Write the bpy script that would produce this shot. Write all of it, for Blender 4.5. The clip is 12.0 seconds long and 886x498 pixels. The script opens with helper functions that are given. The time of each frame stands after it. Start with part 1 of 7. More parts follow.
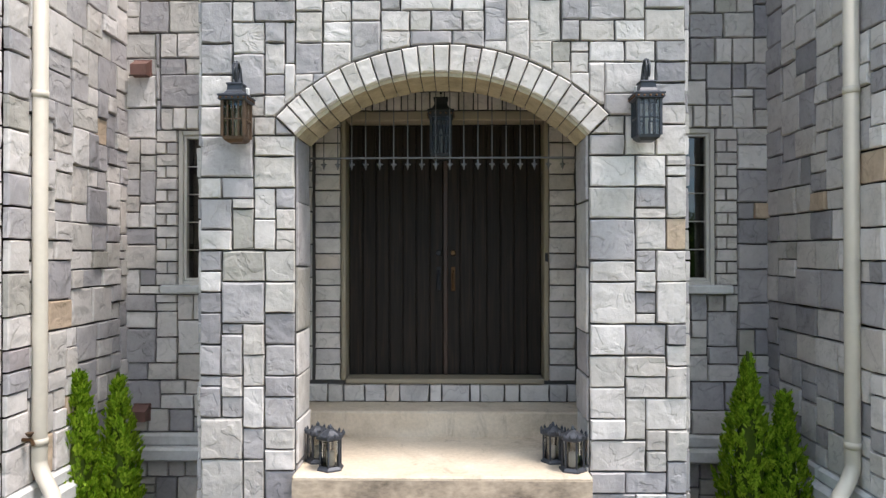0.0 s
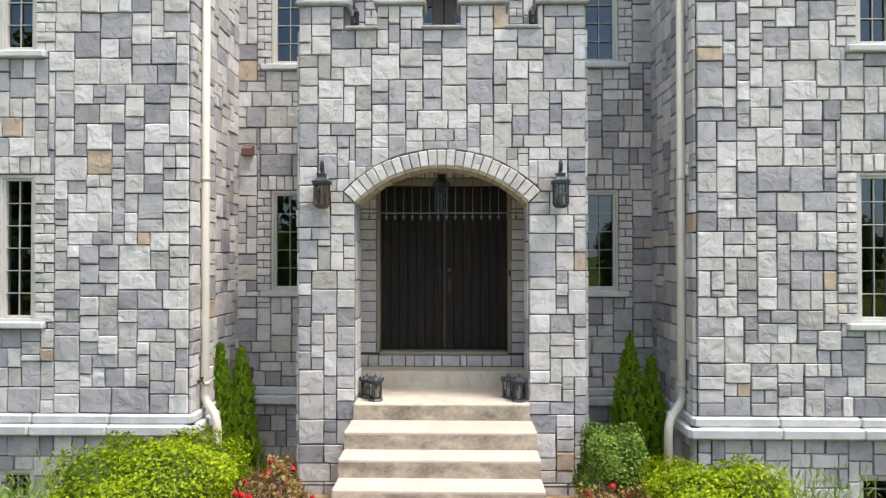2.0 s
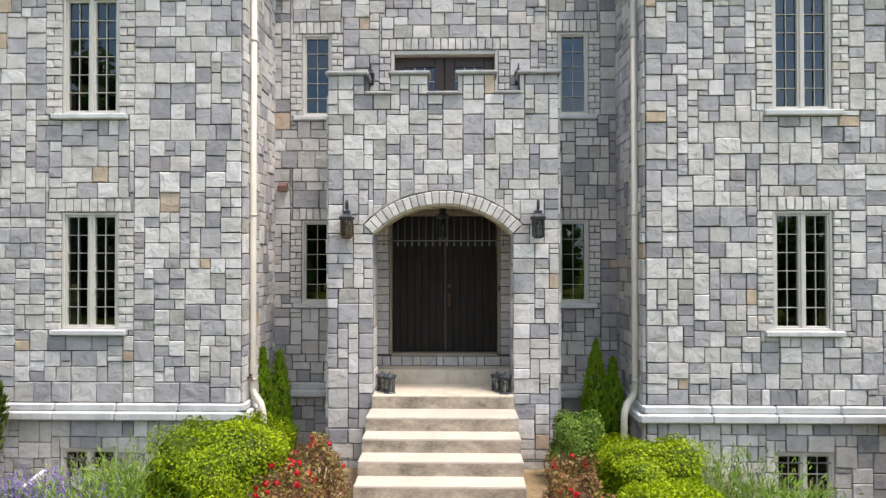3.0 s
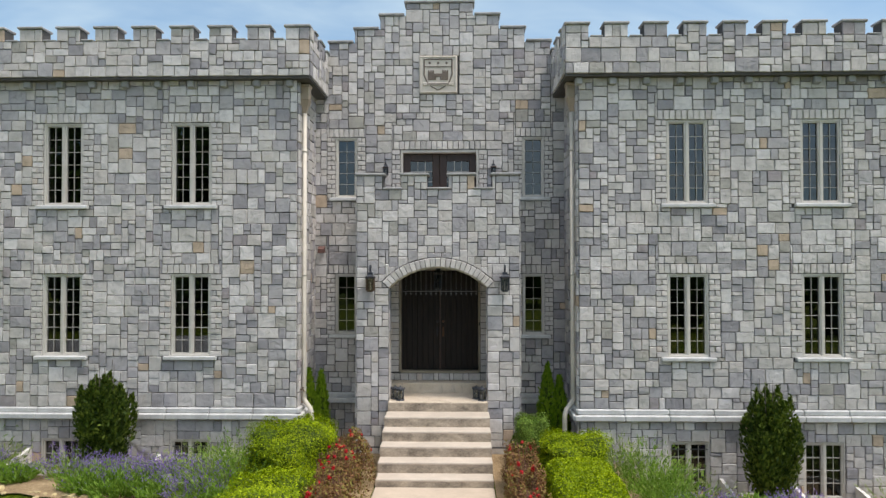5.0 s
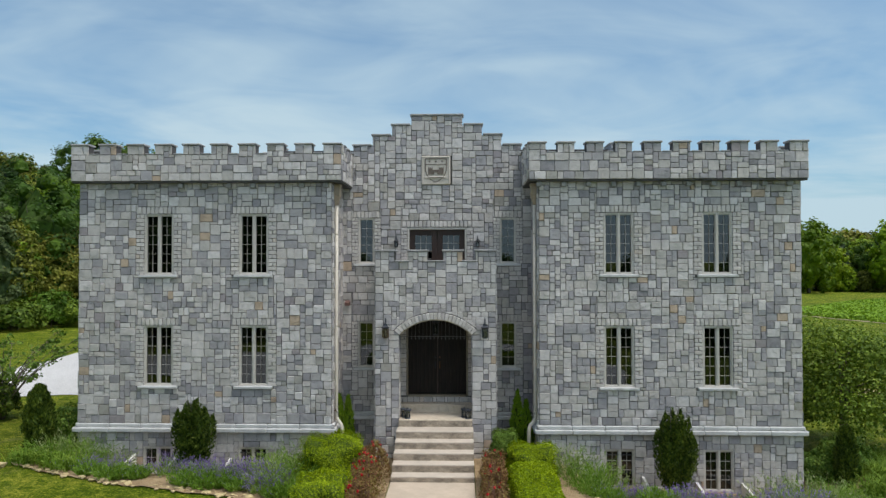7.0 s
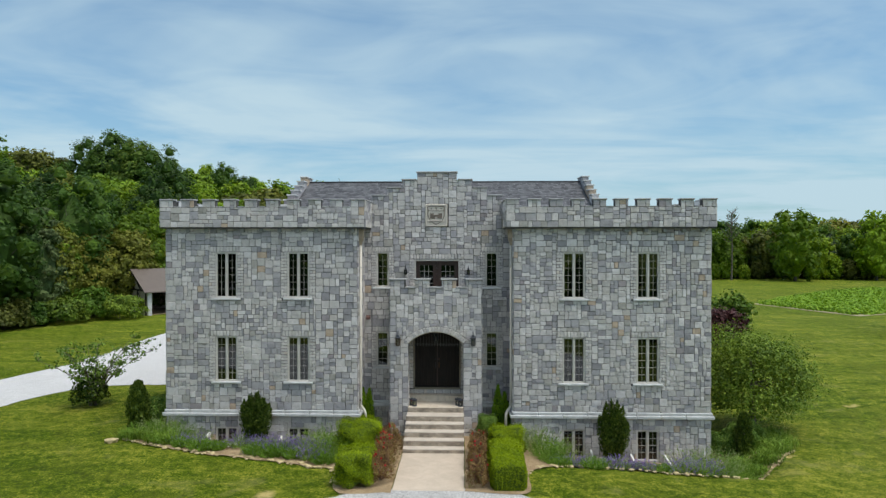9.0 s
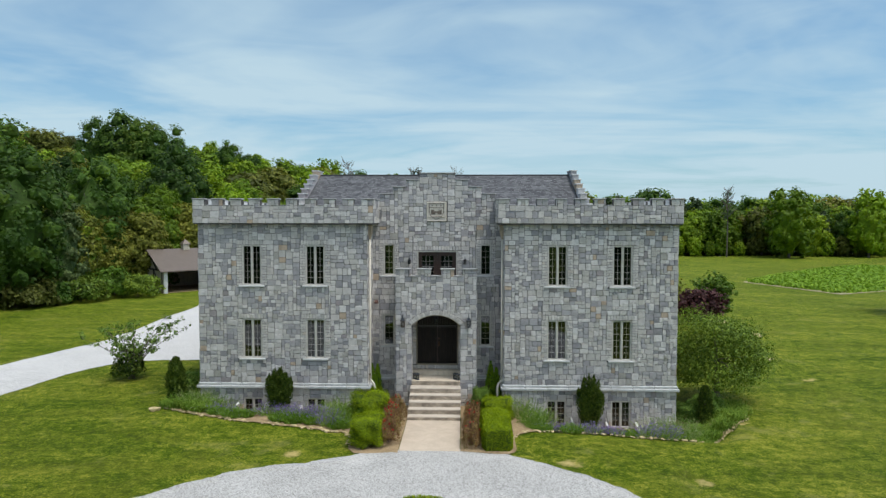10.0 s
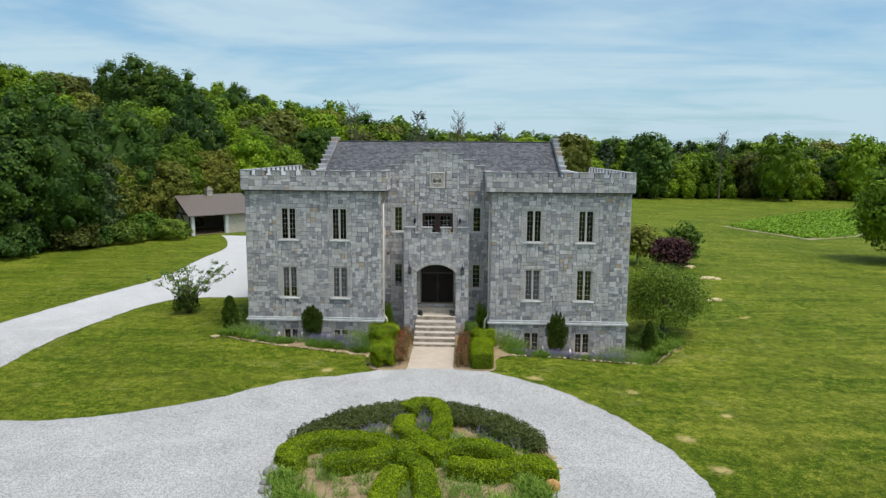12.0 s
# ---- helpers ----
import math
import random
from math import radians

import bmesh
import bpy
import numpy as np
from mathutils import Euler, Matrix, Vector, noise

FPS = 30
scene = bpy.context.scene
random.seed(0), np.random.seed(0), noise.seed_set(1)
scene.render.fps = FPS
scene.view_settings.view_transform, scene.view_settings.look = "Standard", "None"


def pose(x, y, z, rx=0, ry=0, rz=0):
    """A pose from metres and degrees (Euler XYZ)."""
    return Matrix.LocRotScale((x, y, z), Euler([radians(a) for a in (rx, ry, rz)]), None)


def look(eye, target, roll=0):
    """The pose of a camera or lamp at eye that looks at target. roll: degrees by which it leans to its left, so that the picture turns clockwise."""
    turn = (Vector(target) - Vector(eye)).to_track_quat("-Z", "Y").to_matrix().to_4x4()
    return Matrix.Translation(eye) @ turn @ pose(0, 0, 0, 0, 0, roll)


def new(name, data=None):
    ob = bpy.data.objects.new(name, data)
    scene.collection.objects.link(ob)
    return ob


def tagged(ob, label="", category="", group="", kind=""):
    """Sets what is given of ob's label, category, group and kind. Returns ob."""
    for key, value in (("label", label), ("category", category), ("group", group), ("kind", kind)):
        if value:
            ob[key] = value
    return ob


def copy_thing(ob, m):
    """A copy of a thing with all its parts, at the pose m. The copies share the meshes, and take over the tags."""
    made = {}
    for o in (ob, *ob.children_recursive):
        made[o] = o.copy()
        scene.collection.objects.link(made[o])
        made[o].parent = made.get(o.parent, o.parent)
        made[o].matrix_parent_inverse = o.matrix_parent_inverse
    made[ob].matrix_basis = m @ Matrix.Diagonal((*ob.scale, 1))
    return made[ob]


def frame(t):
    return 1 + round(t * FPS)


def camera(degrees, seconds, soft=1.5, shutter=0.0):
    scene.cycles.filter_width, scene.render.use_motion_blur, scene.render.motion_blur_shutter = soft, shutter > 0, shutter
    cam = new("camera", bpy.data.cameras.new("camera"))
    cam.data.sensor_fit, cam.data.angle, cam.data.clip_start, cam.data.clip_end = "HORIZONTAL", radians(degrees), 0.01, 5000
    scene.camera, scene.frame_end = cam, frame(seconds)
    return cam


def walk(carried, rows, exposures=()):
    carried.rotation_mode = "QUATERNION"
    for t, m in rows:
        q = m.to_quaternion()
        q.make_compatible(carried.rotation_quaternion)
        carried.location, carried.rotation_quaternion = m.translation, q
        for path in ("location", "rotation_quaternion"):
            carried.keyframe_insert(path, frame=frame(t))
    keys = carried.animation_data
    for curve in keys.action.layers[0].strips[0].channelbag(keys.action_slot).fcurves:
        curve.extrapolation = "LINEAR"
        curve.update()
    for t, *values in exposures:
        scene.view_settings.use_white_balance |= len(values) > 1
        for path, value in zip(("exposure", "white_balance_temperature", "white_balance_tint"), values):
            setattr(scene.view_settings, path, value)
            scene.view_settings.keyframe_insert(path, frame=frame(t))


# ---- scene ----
cam = camera(66.8, 12.0, 1.4)
METRES, BASE = 32.5, pose(0.1, -4.51, 2.5, 0.0, 0.0, 1.3)
ROWS = [
    (0.0, 0.0, 0.0, 0.0, -0.24, 0.34, 0.05),
    (0.5, 0.0004, -0.0225, 0.0008, -0.18, 0.33, 0.03),
    (1.0, 0.0004, -0.0473, 0.002, -0.17, 0.36, 0.03),
    (1.5, 0.0006, -0.0746, 0.0037, -0.14, 0.49, 0.03),
    (2.0, 0.0006, -0.1041, 0.0061, -0.06, 0.62, 0.01),
    (2.5, 0.0001, -0.1349, 0.0098, -0.05, 0.68, 0.02),
    (3.0, 0.0006, -0.1661, 0.0153, 0.03, 0.71, 0.04),
    (5.0, 0.0044, -0.2986, 0.0442, 0.08, 1.04, 0.05),
    (5.5, 0.0057, -0.3351, 0.0549, 0.13, 1.05, 0.06),
    (6.0, 0.0069, -0.3734, 0.0676, 0.17, 1.0, 0.08),
    (6.5, 0.0087, -0.4137, 0.0804, 0.24, 1.01, 0.08),
    (7.0, 0.0103, -0.4561, 0.0931, 0.29, 1.02, 0.08),
    (9.0, 0.0149, -0.6479, 0.1466, 0.42, -0.56, 0.01),
    (9.5, 0.0165, -0.7007, 0.1598, 0.48, -1.66, -0.01),
    (10.0, 0.0183, -0.7535, 0.174, 0.54, -2.8, -0.05),
    (10.5, 0.0196, -0.8073, 0.1878, 0.59, -4.08, -0.05),
    (11.0, 0.022, -0.8618, 0.2014, 0.67, -5.47, -0.08),
    (11.5, 0.025, -0.9169, 0.2156, 0.76, -6.91, -0.29),
    (12.0, 0.0269, -0.9701, 0.2301, 0.84, -8.3, -0.41),
]
walk(cam, [(t, BASE @ pose(METRES * x, METRES * y, METRES * z, 90 + pitch, roll, yaw)) for t, x, y, z, yaw, pitch, roll in ROWS],
     exposures=[(0.0, 1.0, 7550, 20), (1.5, 0.94, 7600, 20), (3.0, 0.84, 7700, 21), (5.0, 0.35, 7700, 19), (7.0, -0.02, 7350, 15), (9.0, 0.0, 7250, 13), (12.0, 0.03, 7200, 14)])

# ---------------- world, sun, exposure ----------------
SUN = Vector((3.1, -1.6, 9.0)).normalized()
world = bpy.data.worlds.new("sky")
scene.world = world
world.use_nodes = True
wn, wl = world.node_tree.nodes, world.node_tree.links
wn.clear()
w_out, w_bg = wn.new("ShaderNodeOutputWorld"), wn.new("ShaderNodeBackground")
w_sky = wn.new("ShaderNodeTexSky")
w_sky.sky_type, w_sky.sun_disc = "NISHITA", False
w_sky.sun_elevation = math.asin(SUN.z)
w_sky.sun_rotation = math.atan2(SUN.x, SUN.y)
w_sky.air_density, w_sky.dust_density, w_sky.ozone_density = 1.0, 1.2, 1.5
w_co, w_sep = wn.new("ShaderNodeTexCoord"), wn.new("ShaderNodeSeparateXYZ")
wl.new(w_co.outputs["Generated"], w_sep.inputs[0])


def wmath(op, a, b=None):
    n = wn.new("ShaderNodeMath")
    n.operation = op
    for i, v in enumerate((a, b)):
        if v is None:
            continue
        if isinstance(v, (int, float)):
            n.inputs[i].default_value = v
        else:
            wl.new(v, n.inputs[i])
    return n.outputs[0]


# thin high cloud on a flat layer overhead
w_h = wmath("MAXIMUM", wmath("ADD", w_sep.outputs[2], 0.10), 0.02)
w_com = wn.new("ShaderNodeCombineXYZ")
wl.new(wmath("DIVIDE", w_sep.outputs[0], w_h), w_com.inputs[0])
wl.new(wmath("MULTIPLY", wmath("DIVIDE", w_sep.outputs[1], w_h), 1.5), w_com.inputs[1])
w_n1, w_n2 = wn.new("ShaderNodeTexNoise"), wn.new("ShaderNodeTexNoise")
for n, s, d, dist in ((w_n1, 0.40, 5.0, 0.8), (w_n2, 1.1, 5.0, 1.2)):
    wl.new(w_com.outputs[0], n.inputs["Vector"])
    n.inputs["Scale"].default_value, n.inputs["Detail"].default_value, n.inputs["Distortion"].default_value = s, d, dist
    n.inputs["Roughness"].default_value = 0.55
w_r = wn.new("ShaderNodeValToRGB")
w_r.color_ramp.elements[0].position, w_r.color_ramp.elements[1].position = 0.39, 0.68
w_r.color_ramp.elements[0].color, w_r.color_ramp.elements[1].color = (0.0, 0.0, 0.0, 1), (0.9, 0.9, 0.9, 1)
wl.new(wmath("ADD", wmath("MULTIPLY", w_n1.outputs[0], 0.76), wmath("MULTIPLY", w_n2.outputs[0], 0.24)), w_r.inputs[0])
w_low = wn.new("ShaderNodeMapRange")
w_low.inputs["From Min"].default_value, w_low.inputs["From Max"].default_value = 0.0, 0.36
w_low.inputs["To Min"].default_value, w_low.inputs["To Max"].default_value = 0.62, 0.0
wl.new(w_sep.outputs[2], w_low.inputs["Value"])
w_mix = wn.new("ShaderNodeMix")
w_mix.data_type = "RGBA"
w_fac = wmath("MINIMUM", wmath("ADD", w_r.outputs[0], w_low.outputs[0]), 0.92)
wl.new(w_fac, w_mix.inputs["Factor"])
w_tint = wn.new("ShaderNodeMix")
w_tint.data_type, w_tint.blend_type = "RGBA", "MULTIPLY"
w_tint.inputs["Factor"].default_value = 1.0
w_tint.inputs["B"].default_value = (0.46, 0.97, 1.27, 1)
wl.new(w_sky.outputs[0], w_tint.inputs["A"])
wl.new(w_tint.outputs["Result"], w_mix.inputs["A"])
w_mix.inputs["B"].default_value = (4.40, 6.40, 7.85, 1)
# thin cloud scatters more light round the sun
w_dot = wn.new("ShaderNodeVectorMath")
w_dot.operation = "DOT_PRODUCT"
wl.new(w_co.outputs["Generated"], w_dot.inputs[0])
w_dot.inputs[1].default_value = SUN
w_glow = wmath("POWER", wmath("MAXIMUM", w_dot.outputs["Value"], 0.0), 4.0)
w_lit = wn.new("ShaderNodeVectorMath")
w_lit.operation = "MULTIPLY_ADD"
wl.new(w_glow, w_lit.inputs[0])
w_lit.inputs[1].default_value = (13.5, 13.7, 13.7)
wl.new(w_mix.outputs["Result"], w_lit.inputs[2])
wl.new(w_lit.outputs[0], w_bg.inputs["Color"])
w_bg.inputs["Strength"].default_value = 0.11
wl.new(w_bg.outputs[0], w_out.inputs["Surface"])

sun = new("sun", bpy.data.lights.new("sun", "SUN"))
sun.data.energy, sun.data.angle, sun.data.color = 2.35, radians(13.0), (0.95, 0.98, 1.0)
sun.matrix_world = look(SUN * 60, (0, 0, 0))


# ---------------- mesh helpers ----------------
rng = np.random.default_rng(7)
R = random.Random(11)


class Geo:
    """A growing list of vertices and faces."""

    def __init__(self):
        self.v, self.f = [], []

    def add(self, vs, fs):
        n = len(self.v)
        self.v += [tuple(float(c) for c in p) for p in vs]
        self.f += [tuple(n + i for i in q) for q in fs]
        return self

    def box(self, x0, x1, y0, y1, z0, z1, c=0.0, m=None):
        """A box with chamfered edges of width c, moved by m."""
        X, Y, Z = (x0, x1), (y0, y1), (z0, z1)
        c = min(c, (x1 - x0) * 0.4, (y1 - y0) * 0.4, (z1 - z0) * 0.4)
        if c <= 0:
            vs = [(x, y, z) for x in X for y in Y for z in Z]
            fs = [(0, 1, 3, 2), (4, 6, 7, 5), (0, 4, 5, 1), (2, 3, 7, 6), (0, 2, 6, 4), (1, 5, 7, 3)]
        else:
            vs, idx = [], {}
            for i in (0, 1):
                for j in (0, 1):
                    for k in (0, 1):
                        p, s = (X[i], Y[j], Z[k]), (1 - 2 * i, 1 - 2 * j, 1 - 2 * k)
                        for a in range(3):
                            idx[i, j, k, a] = len(vs)
                            vs.append([p[b] + (0 if b == a else s[b] * c) for b in range(3)])
            fs = []
            for a in range(3):
                b, d = (a + 1) % 3, (a + 2) % 3
                for s in (0, 1):
                    ring = []
                    for q, r in ((0, 0), (1, 0), (1, 1), (0, 1)):
                        key = [0, 0, 0]
                        key[a], key[b], key[d] = s, q, r
                        ring.append(idx[key[0], key[1], key[2], a])
                    fs.append(ring if s else ring[::-1])
                for q in (0, 1):
                    for r in (0, 1):
                        e = []
                        for s in (0, 1):
                            key = [0, 0, 0]
                            key[a], key[b], key[d] = s, q, r
                            e.append((idx[key[0], key[1], key[2], b], idx[key[0], key[1], key[2], d]))
                        fs.append((e[0][0], e[0][1], e[1][1], e[1][0]) if q == r else (e[0][1], e[0][0], e[1][0], e[1][1]))
            for i in (0, 1):
                for j in (0, 1):
                    for k in (0, 1):
                        t = [idx[i, j, k, a] for a in range(3)]
                        fs.append(t if (i + j + k) % 2 else t[::-1])
        if m is not None:
            vs = [m @ Vector(p) for p in vs]
        return self.add(vs, fs)

    def tube(self, pts, radii, n=8, cap=True):
        """A round tube along pts."""
        pts = [Vector(p) for p in pts]
        radii = [radii] * len(pts) if isinstance(radii, (int, float)) else radii
        vs, fs = [], []
        for i, (p, r) in enumerate(zip(pts, radii)):
            d = (pts[min(i + 1, len(pts) - 1)] - pts[max(i - 1, 0)]).normalized()
            a = d.cross(Vector((0, 1, 0)) if abs(d.y) < 0.9 else Vector((1, 0, 0))).normalized()
            b = d.cross(a)
            for k in range(n):
                t = 2 * math.pi * k / n
                vs.append(p + (a * math.cos(t) + b * math.sin(t)) * r)
        for i in range(len(pts) - 1):
            for k in range(n):
                k2 = (k + 1) % n
                fs.append((i * n + k, i * n + k2, (i + 1) * n + k2, (i + 1) * n + k))
        if cap:
            fs.append(tuple(range(n))[::-1])
            fs.append(tuple((len(pts) - 1) * n + k for k in range(n)))
        return self.add(vs, fs)

    def lathe(self, prof, n=6, at=(0, 0, 0), turn=0.0):
        """A profile of (radius, height) turned about z."""
        vs, fs = [], []
        for r, z in prof:
            for k in range(n):
                t = 2 * math.pi * k / n + turn
                vs.append((at[0] + r * math.cos(t), at[1] + r * math.sin(t), at[2] + z))
        for i in range(len(prof) - 1):
            for k in range(n):
                k2 = (k + 1) % n
                fs.append((i * n + k, i * n + k2, (i + 1) * n + k2, (i + 1) * n + k))
        fs.append(tuple(range(n))[::-1])
        fs.append(tuple((len(prof) - 1) * n + k for k in range(n)))
        return self.add(vs, fs)

    def prism(self, poly, y0, y1):
        """A polygon of (x, z), counter-clockwise from the front, pushed from y0 (front) to y1."""
        n = len(poly)
        vs = [(x, y0, z) for x, z in poly] + [(x, y1, z) for x, z in poly]
        fs = [tuple(range(n)), tuple(range(2 * n - 1, n - 1, -1))]
        fs += [(i, i + n, (i + 1) % n + n, (i + 1) % n) for i in range(n)]
        return self.add(vs, fs)

    def mesh(self, name):
        me = bpy.data.meshes.new(name)
        me.from_pydata(self.v, [], self.f)
        me.update()
        return me


def quads(name, v, nper=4):
    """A mesh of loose polygons from an array of shape (count, nper, 3)."""
    me = bpy.data.meshes.new(name)
    n = len(v)
    me.vertices.add(n * nper)
    me.vertices.foreach_set("co", np.ascontiguousarray(v, dtype=np.float32).ravel())
    me.loops.add(n * nper)
    me.loops.foreach_set("vertex_index", np.arange(n * nper, dtype=np.int32))
    me.polygons.add(n)
    me.polygons.foreach_set("loop_start", np.arange(0, n * nper, nper, dtype=np.int32))
    me.update(calc_edges=True)
    return me


def part(name, geo, material, parent=None, label="", smooth=False, at=None):
    me = geo.mesh(name) if isinstance(geo, Geo) else geo
    ob = new(name, me)
    if material is not None and not me.materials:
        me.materials.append(material)
    if smooth:
        me.polygons.foreach_set("use_smooth", [True] * len(me.polygons))
    if at is not None:
        ob.matrix_basis = at
    if parent is not None:
        ob.parent = parent
    return tagged(ob, label)


def thing(name, label, category, at=None, group="", kind=""):
    ob = new(name)
    ob.empty_display_size = 0.1
    if at is not None:
        ob.matrix_basis = at
    return tagged(ob, label, category, group, kind)


# ---------------- materials ----------------
class Nodes:
    def __init__(self, name):
        self.m = bpy.data.materials.new(name)
        self.m.use_nodes = True
        self.n, self.l = self.m.node_tree.nodes, self.m.node_tree.links
        self.bsdf = self.n["Principled BSDF"]
        self.pos = self.n.new("ShaderNodeNewGeometry")
        self.info = self.n.new("ShaderNodeObjectInfo")

    def put(self, socket, v):
        if isinstance(v, (int, float)):
            socket.default_value = v
        elif isinstance(v, tuple):
            socket.default_value = v if len(v) == 4 or len(socket.default_value) == 3 else (*v, 1)
        else:
            self.l.new(v, socket)

    def math(self, op, a, b=0.0, c=None):
        n = self.n.new("ShaderNodeMath")
        n.operation = op
        self.put(n.inputs[0], a), self.put(n.inputs[1], b)
        if c is not None:
            self.put(n.inputs[2], c)
        return n.outputs[0]

    def noise(self, scale, detail=4.0, rough=0.55, dist=0.0, vec=None, stretch=None):
        n = self.n.new("ShaderNodeTexNoise")
        v = vec or self.pos.outputs["Position"]
        if stretch:
            mp = self.n.new("ShaderNodeMapping")
            mp.inputs["Scale"].default_value = stretch
            self.l.new(v, mp.inputs[0])
            v = mp.outputs[0]
        self.l.new(v, n.inputs["Vector"])
        n.inputs["Scale"].default_value, n.inputs["Detail"].default_value = scale, detail
        n.inputs["Roughness"].default_value, n.inputs["Distortion"].default_value = rough, dist
        return n.outputs[0]

    def voronoi(self, scale, feature="F1", out="Distance"):
        n = self.n.new("ShaderNodeTexVoronoi")
        n.feature = feature
        self.l.new(self.pos.outputs["Position"], n.inputs["Vector"])
        n.inputs["Scale"].default_value = scale
        return n.outputs[out]

    def ramp(self, fac, stops, mode="LINEAR"):
        n = self.n.new("ShaderNodeValToRGB")
        n.color_ramp.interpolation = mode
        e = n.color_ramp.elements
        while len(e) < len(stops):
            e.new(0.5)
        for el, (p, c) in zip(e, stops):
            el.position, el.color = p, (*c, 1) if isinstance(c, tuple) else (c, c, c, 1)
        self.l.new(fac, n.inputs[0])
        return n.outputs[0]

    def mix(self, fac, a, b, mode="MIX"):
        n = self.n.new("ShaderNodeMix")
        n.data_type, n.blend_type = "RGBA", mode
        self.put(n.inputs["Factor"], fac), self.put(n.inputs["A"], a), self.put(n.inputs["B"], b)
        return n.outputs["Result"]

    def rand(self):
        """A number of its own for each piece, whether an object or an island of a mesh."""
        return self.math("FRACT", self.math("ADD", self.info.outputs["Random"], self.pos.outputs["Random Per Island"]))

    def done(self, color, rough=0.8, bump=None, strength=0.4, distance=0.02, metal=0.0, spec=None):
        b = self.bsdf
        self.put(b.inputs["Base Color"], color), self.put(b.inputs["Roughness"], rough), self.put(b.inputs["Metallic"], metal)
        if spec is not None:
            b.inputs["Specular IOR Level"].default_value = spec
        if bump is not None:
            n = self.n.new("ShaderNodeBump")
            n.inputs["Strength"].default_value, n.inputs["Distance"].default_value = strength, distance
            self.l.new(bump, n.inputs["Height"])
            self.l.new(n.outputs[0], b.inputs["Normal"])
        return self.m


def stone_material(name, gain=1.0, pale=0.0):
    k = Nodes(name)
    r = k.rand()
    g = lambda *c: tuple(min(1, x * gain * t) for x, t in zip(c, (0.762, 0.752, 0.760)))
    base = k.ramp(r, [(0.0, g(0.71, 0.675, 0.635)), (0.15, g(0.54, 0.52, 0.515)), (0.27, g(0.79, 0.755, 0.715)), (0.39, g(0.465, 0.45, 0.455)),
                      (0.48, g(0.65, 0.625, 0.58)), (0.60, g(0.52, 0.505, 0.51)), (0.68, g(0.83, 0.80, 0.765)), (0.79, g(0.38, 0.37, 0.38)),
                      (0.85, g(0.69, 0.65, 0.60)), (0.930, g(0.50, 0.48, 0.43)), (0.968, g(0.64, 0.50, 0.37)), (0.982, g(0.43, 0.39, 0.39))], "CONSTANT")
    if pale:
        base = k.mix(pale, base, g(0.74, 0.70, 0.645))
    n1 = k.noise(5.0, 5, 0.58, 0.5)
    n2 = k.noise(42.0, 4, 0.6)
    var = k.math("ADD", k.math("MULTIPLY", n1, 0.85), k.math("MULTIPLY", n2, 0.35))
    c = k.mix(0.75, base, k.ramp(var, [(0.36, 0.66), (0.58, 0.98), (0.85, 1.18)]), "MULTIPLY")
    warm = k.ramp(k.noise(2.3, 4, 0.6, 0.5), [(0.58, 0.0), (0.78, 0.2)])
    c = k.mix(warm, c, g(0.46, 0.39, 0.31))
    # broad cleft facets that differ from stone to stone, and thin chipped ledges
    shift = k.n.new("ShaderNodeVectorMath")
    shift.operation = "ADD"
    k.l.new(k.pos.outputs["Position"], shift.inputs[0])
    apart = k.n.new("ShaderNodeCombineXYZ")
    k.l.new(k.math("MULTIPLY", r, 37.0), apart.inputs[0]), k.l.new(k.math("MULTIPLY", r, 91.0), apart.inputs[1]), k.l.new(k.math("MULTIPLY", r, 53.0), apart.inputs[2])
    k.l.new(apart.outputs[0], shift.inputs[1])
    facet = k.noise(3.6, 2, 0.5, 0.9, vec=shift.outputs[0])
    ledge = k.noise(5.2, 3, 0.5, 0.55, vec=shift.outputs[0])
    crest = k.ramp(ledge, [(0.44, 0.0), (0.475, 0.75), (0.56, 1.0)])
    cleft = k.ramp(ledge, [(0.425, 1.0), (0.452, 0.72), (0.48, 1.0)])
    c = k.mix(k.ramp(facet, [(0.40, 0.1), (0.60, 0.6)]), c, cleft, "MULTIPLY")
    rock = k.math("ADD", k.math("MULTIPLY", facet, 1.1), k.math("MULTIPLY", k.noise(11.0, 5, 0.55, 0.2), 0.42))
    rock = k.math("ADD", rock, k.math("ADD", k.math("MULTIPLY", n2, 0.10), k.math("MULTIPLY", crest, 0.24)))
    return k.done(c, 0.9, rock, 0.52, 0.035, spec=0.2)


def plain_material(name, colour, rough=0.7, metal=0.0, vary=0.18, scale=9.0, bump=0.15, spec=None, stretch=None):
    """A painted, metal or cast surface with cloudy variation and fine relief."""
    k = Nodes(name)
    n1, n2 = k.noise(scale, 5, 0.6, stretch=stretch), k.noise(scale * 7, 4, 0.6, stretch=stretch)
    v = k.math("ADD", k.math("MULTIPLY", n1, 0.7), k.math("MULTIPLY", n2, 0.3))
    c = k.mix(1.0, (*colour, 1), k.ramp(v, [(0.3, 1 - vary), (0.7, 1 + vary * 0.5)]), "MULTIPLY")
    return k.done(c, k.math("ADD", rough - 0.08, k.math("MULTIPLY", n2, 0.16)), v, bump, 0.01, metal, spec)


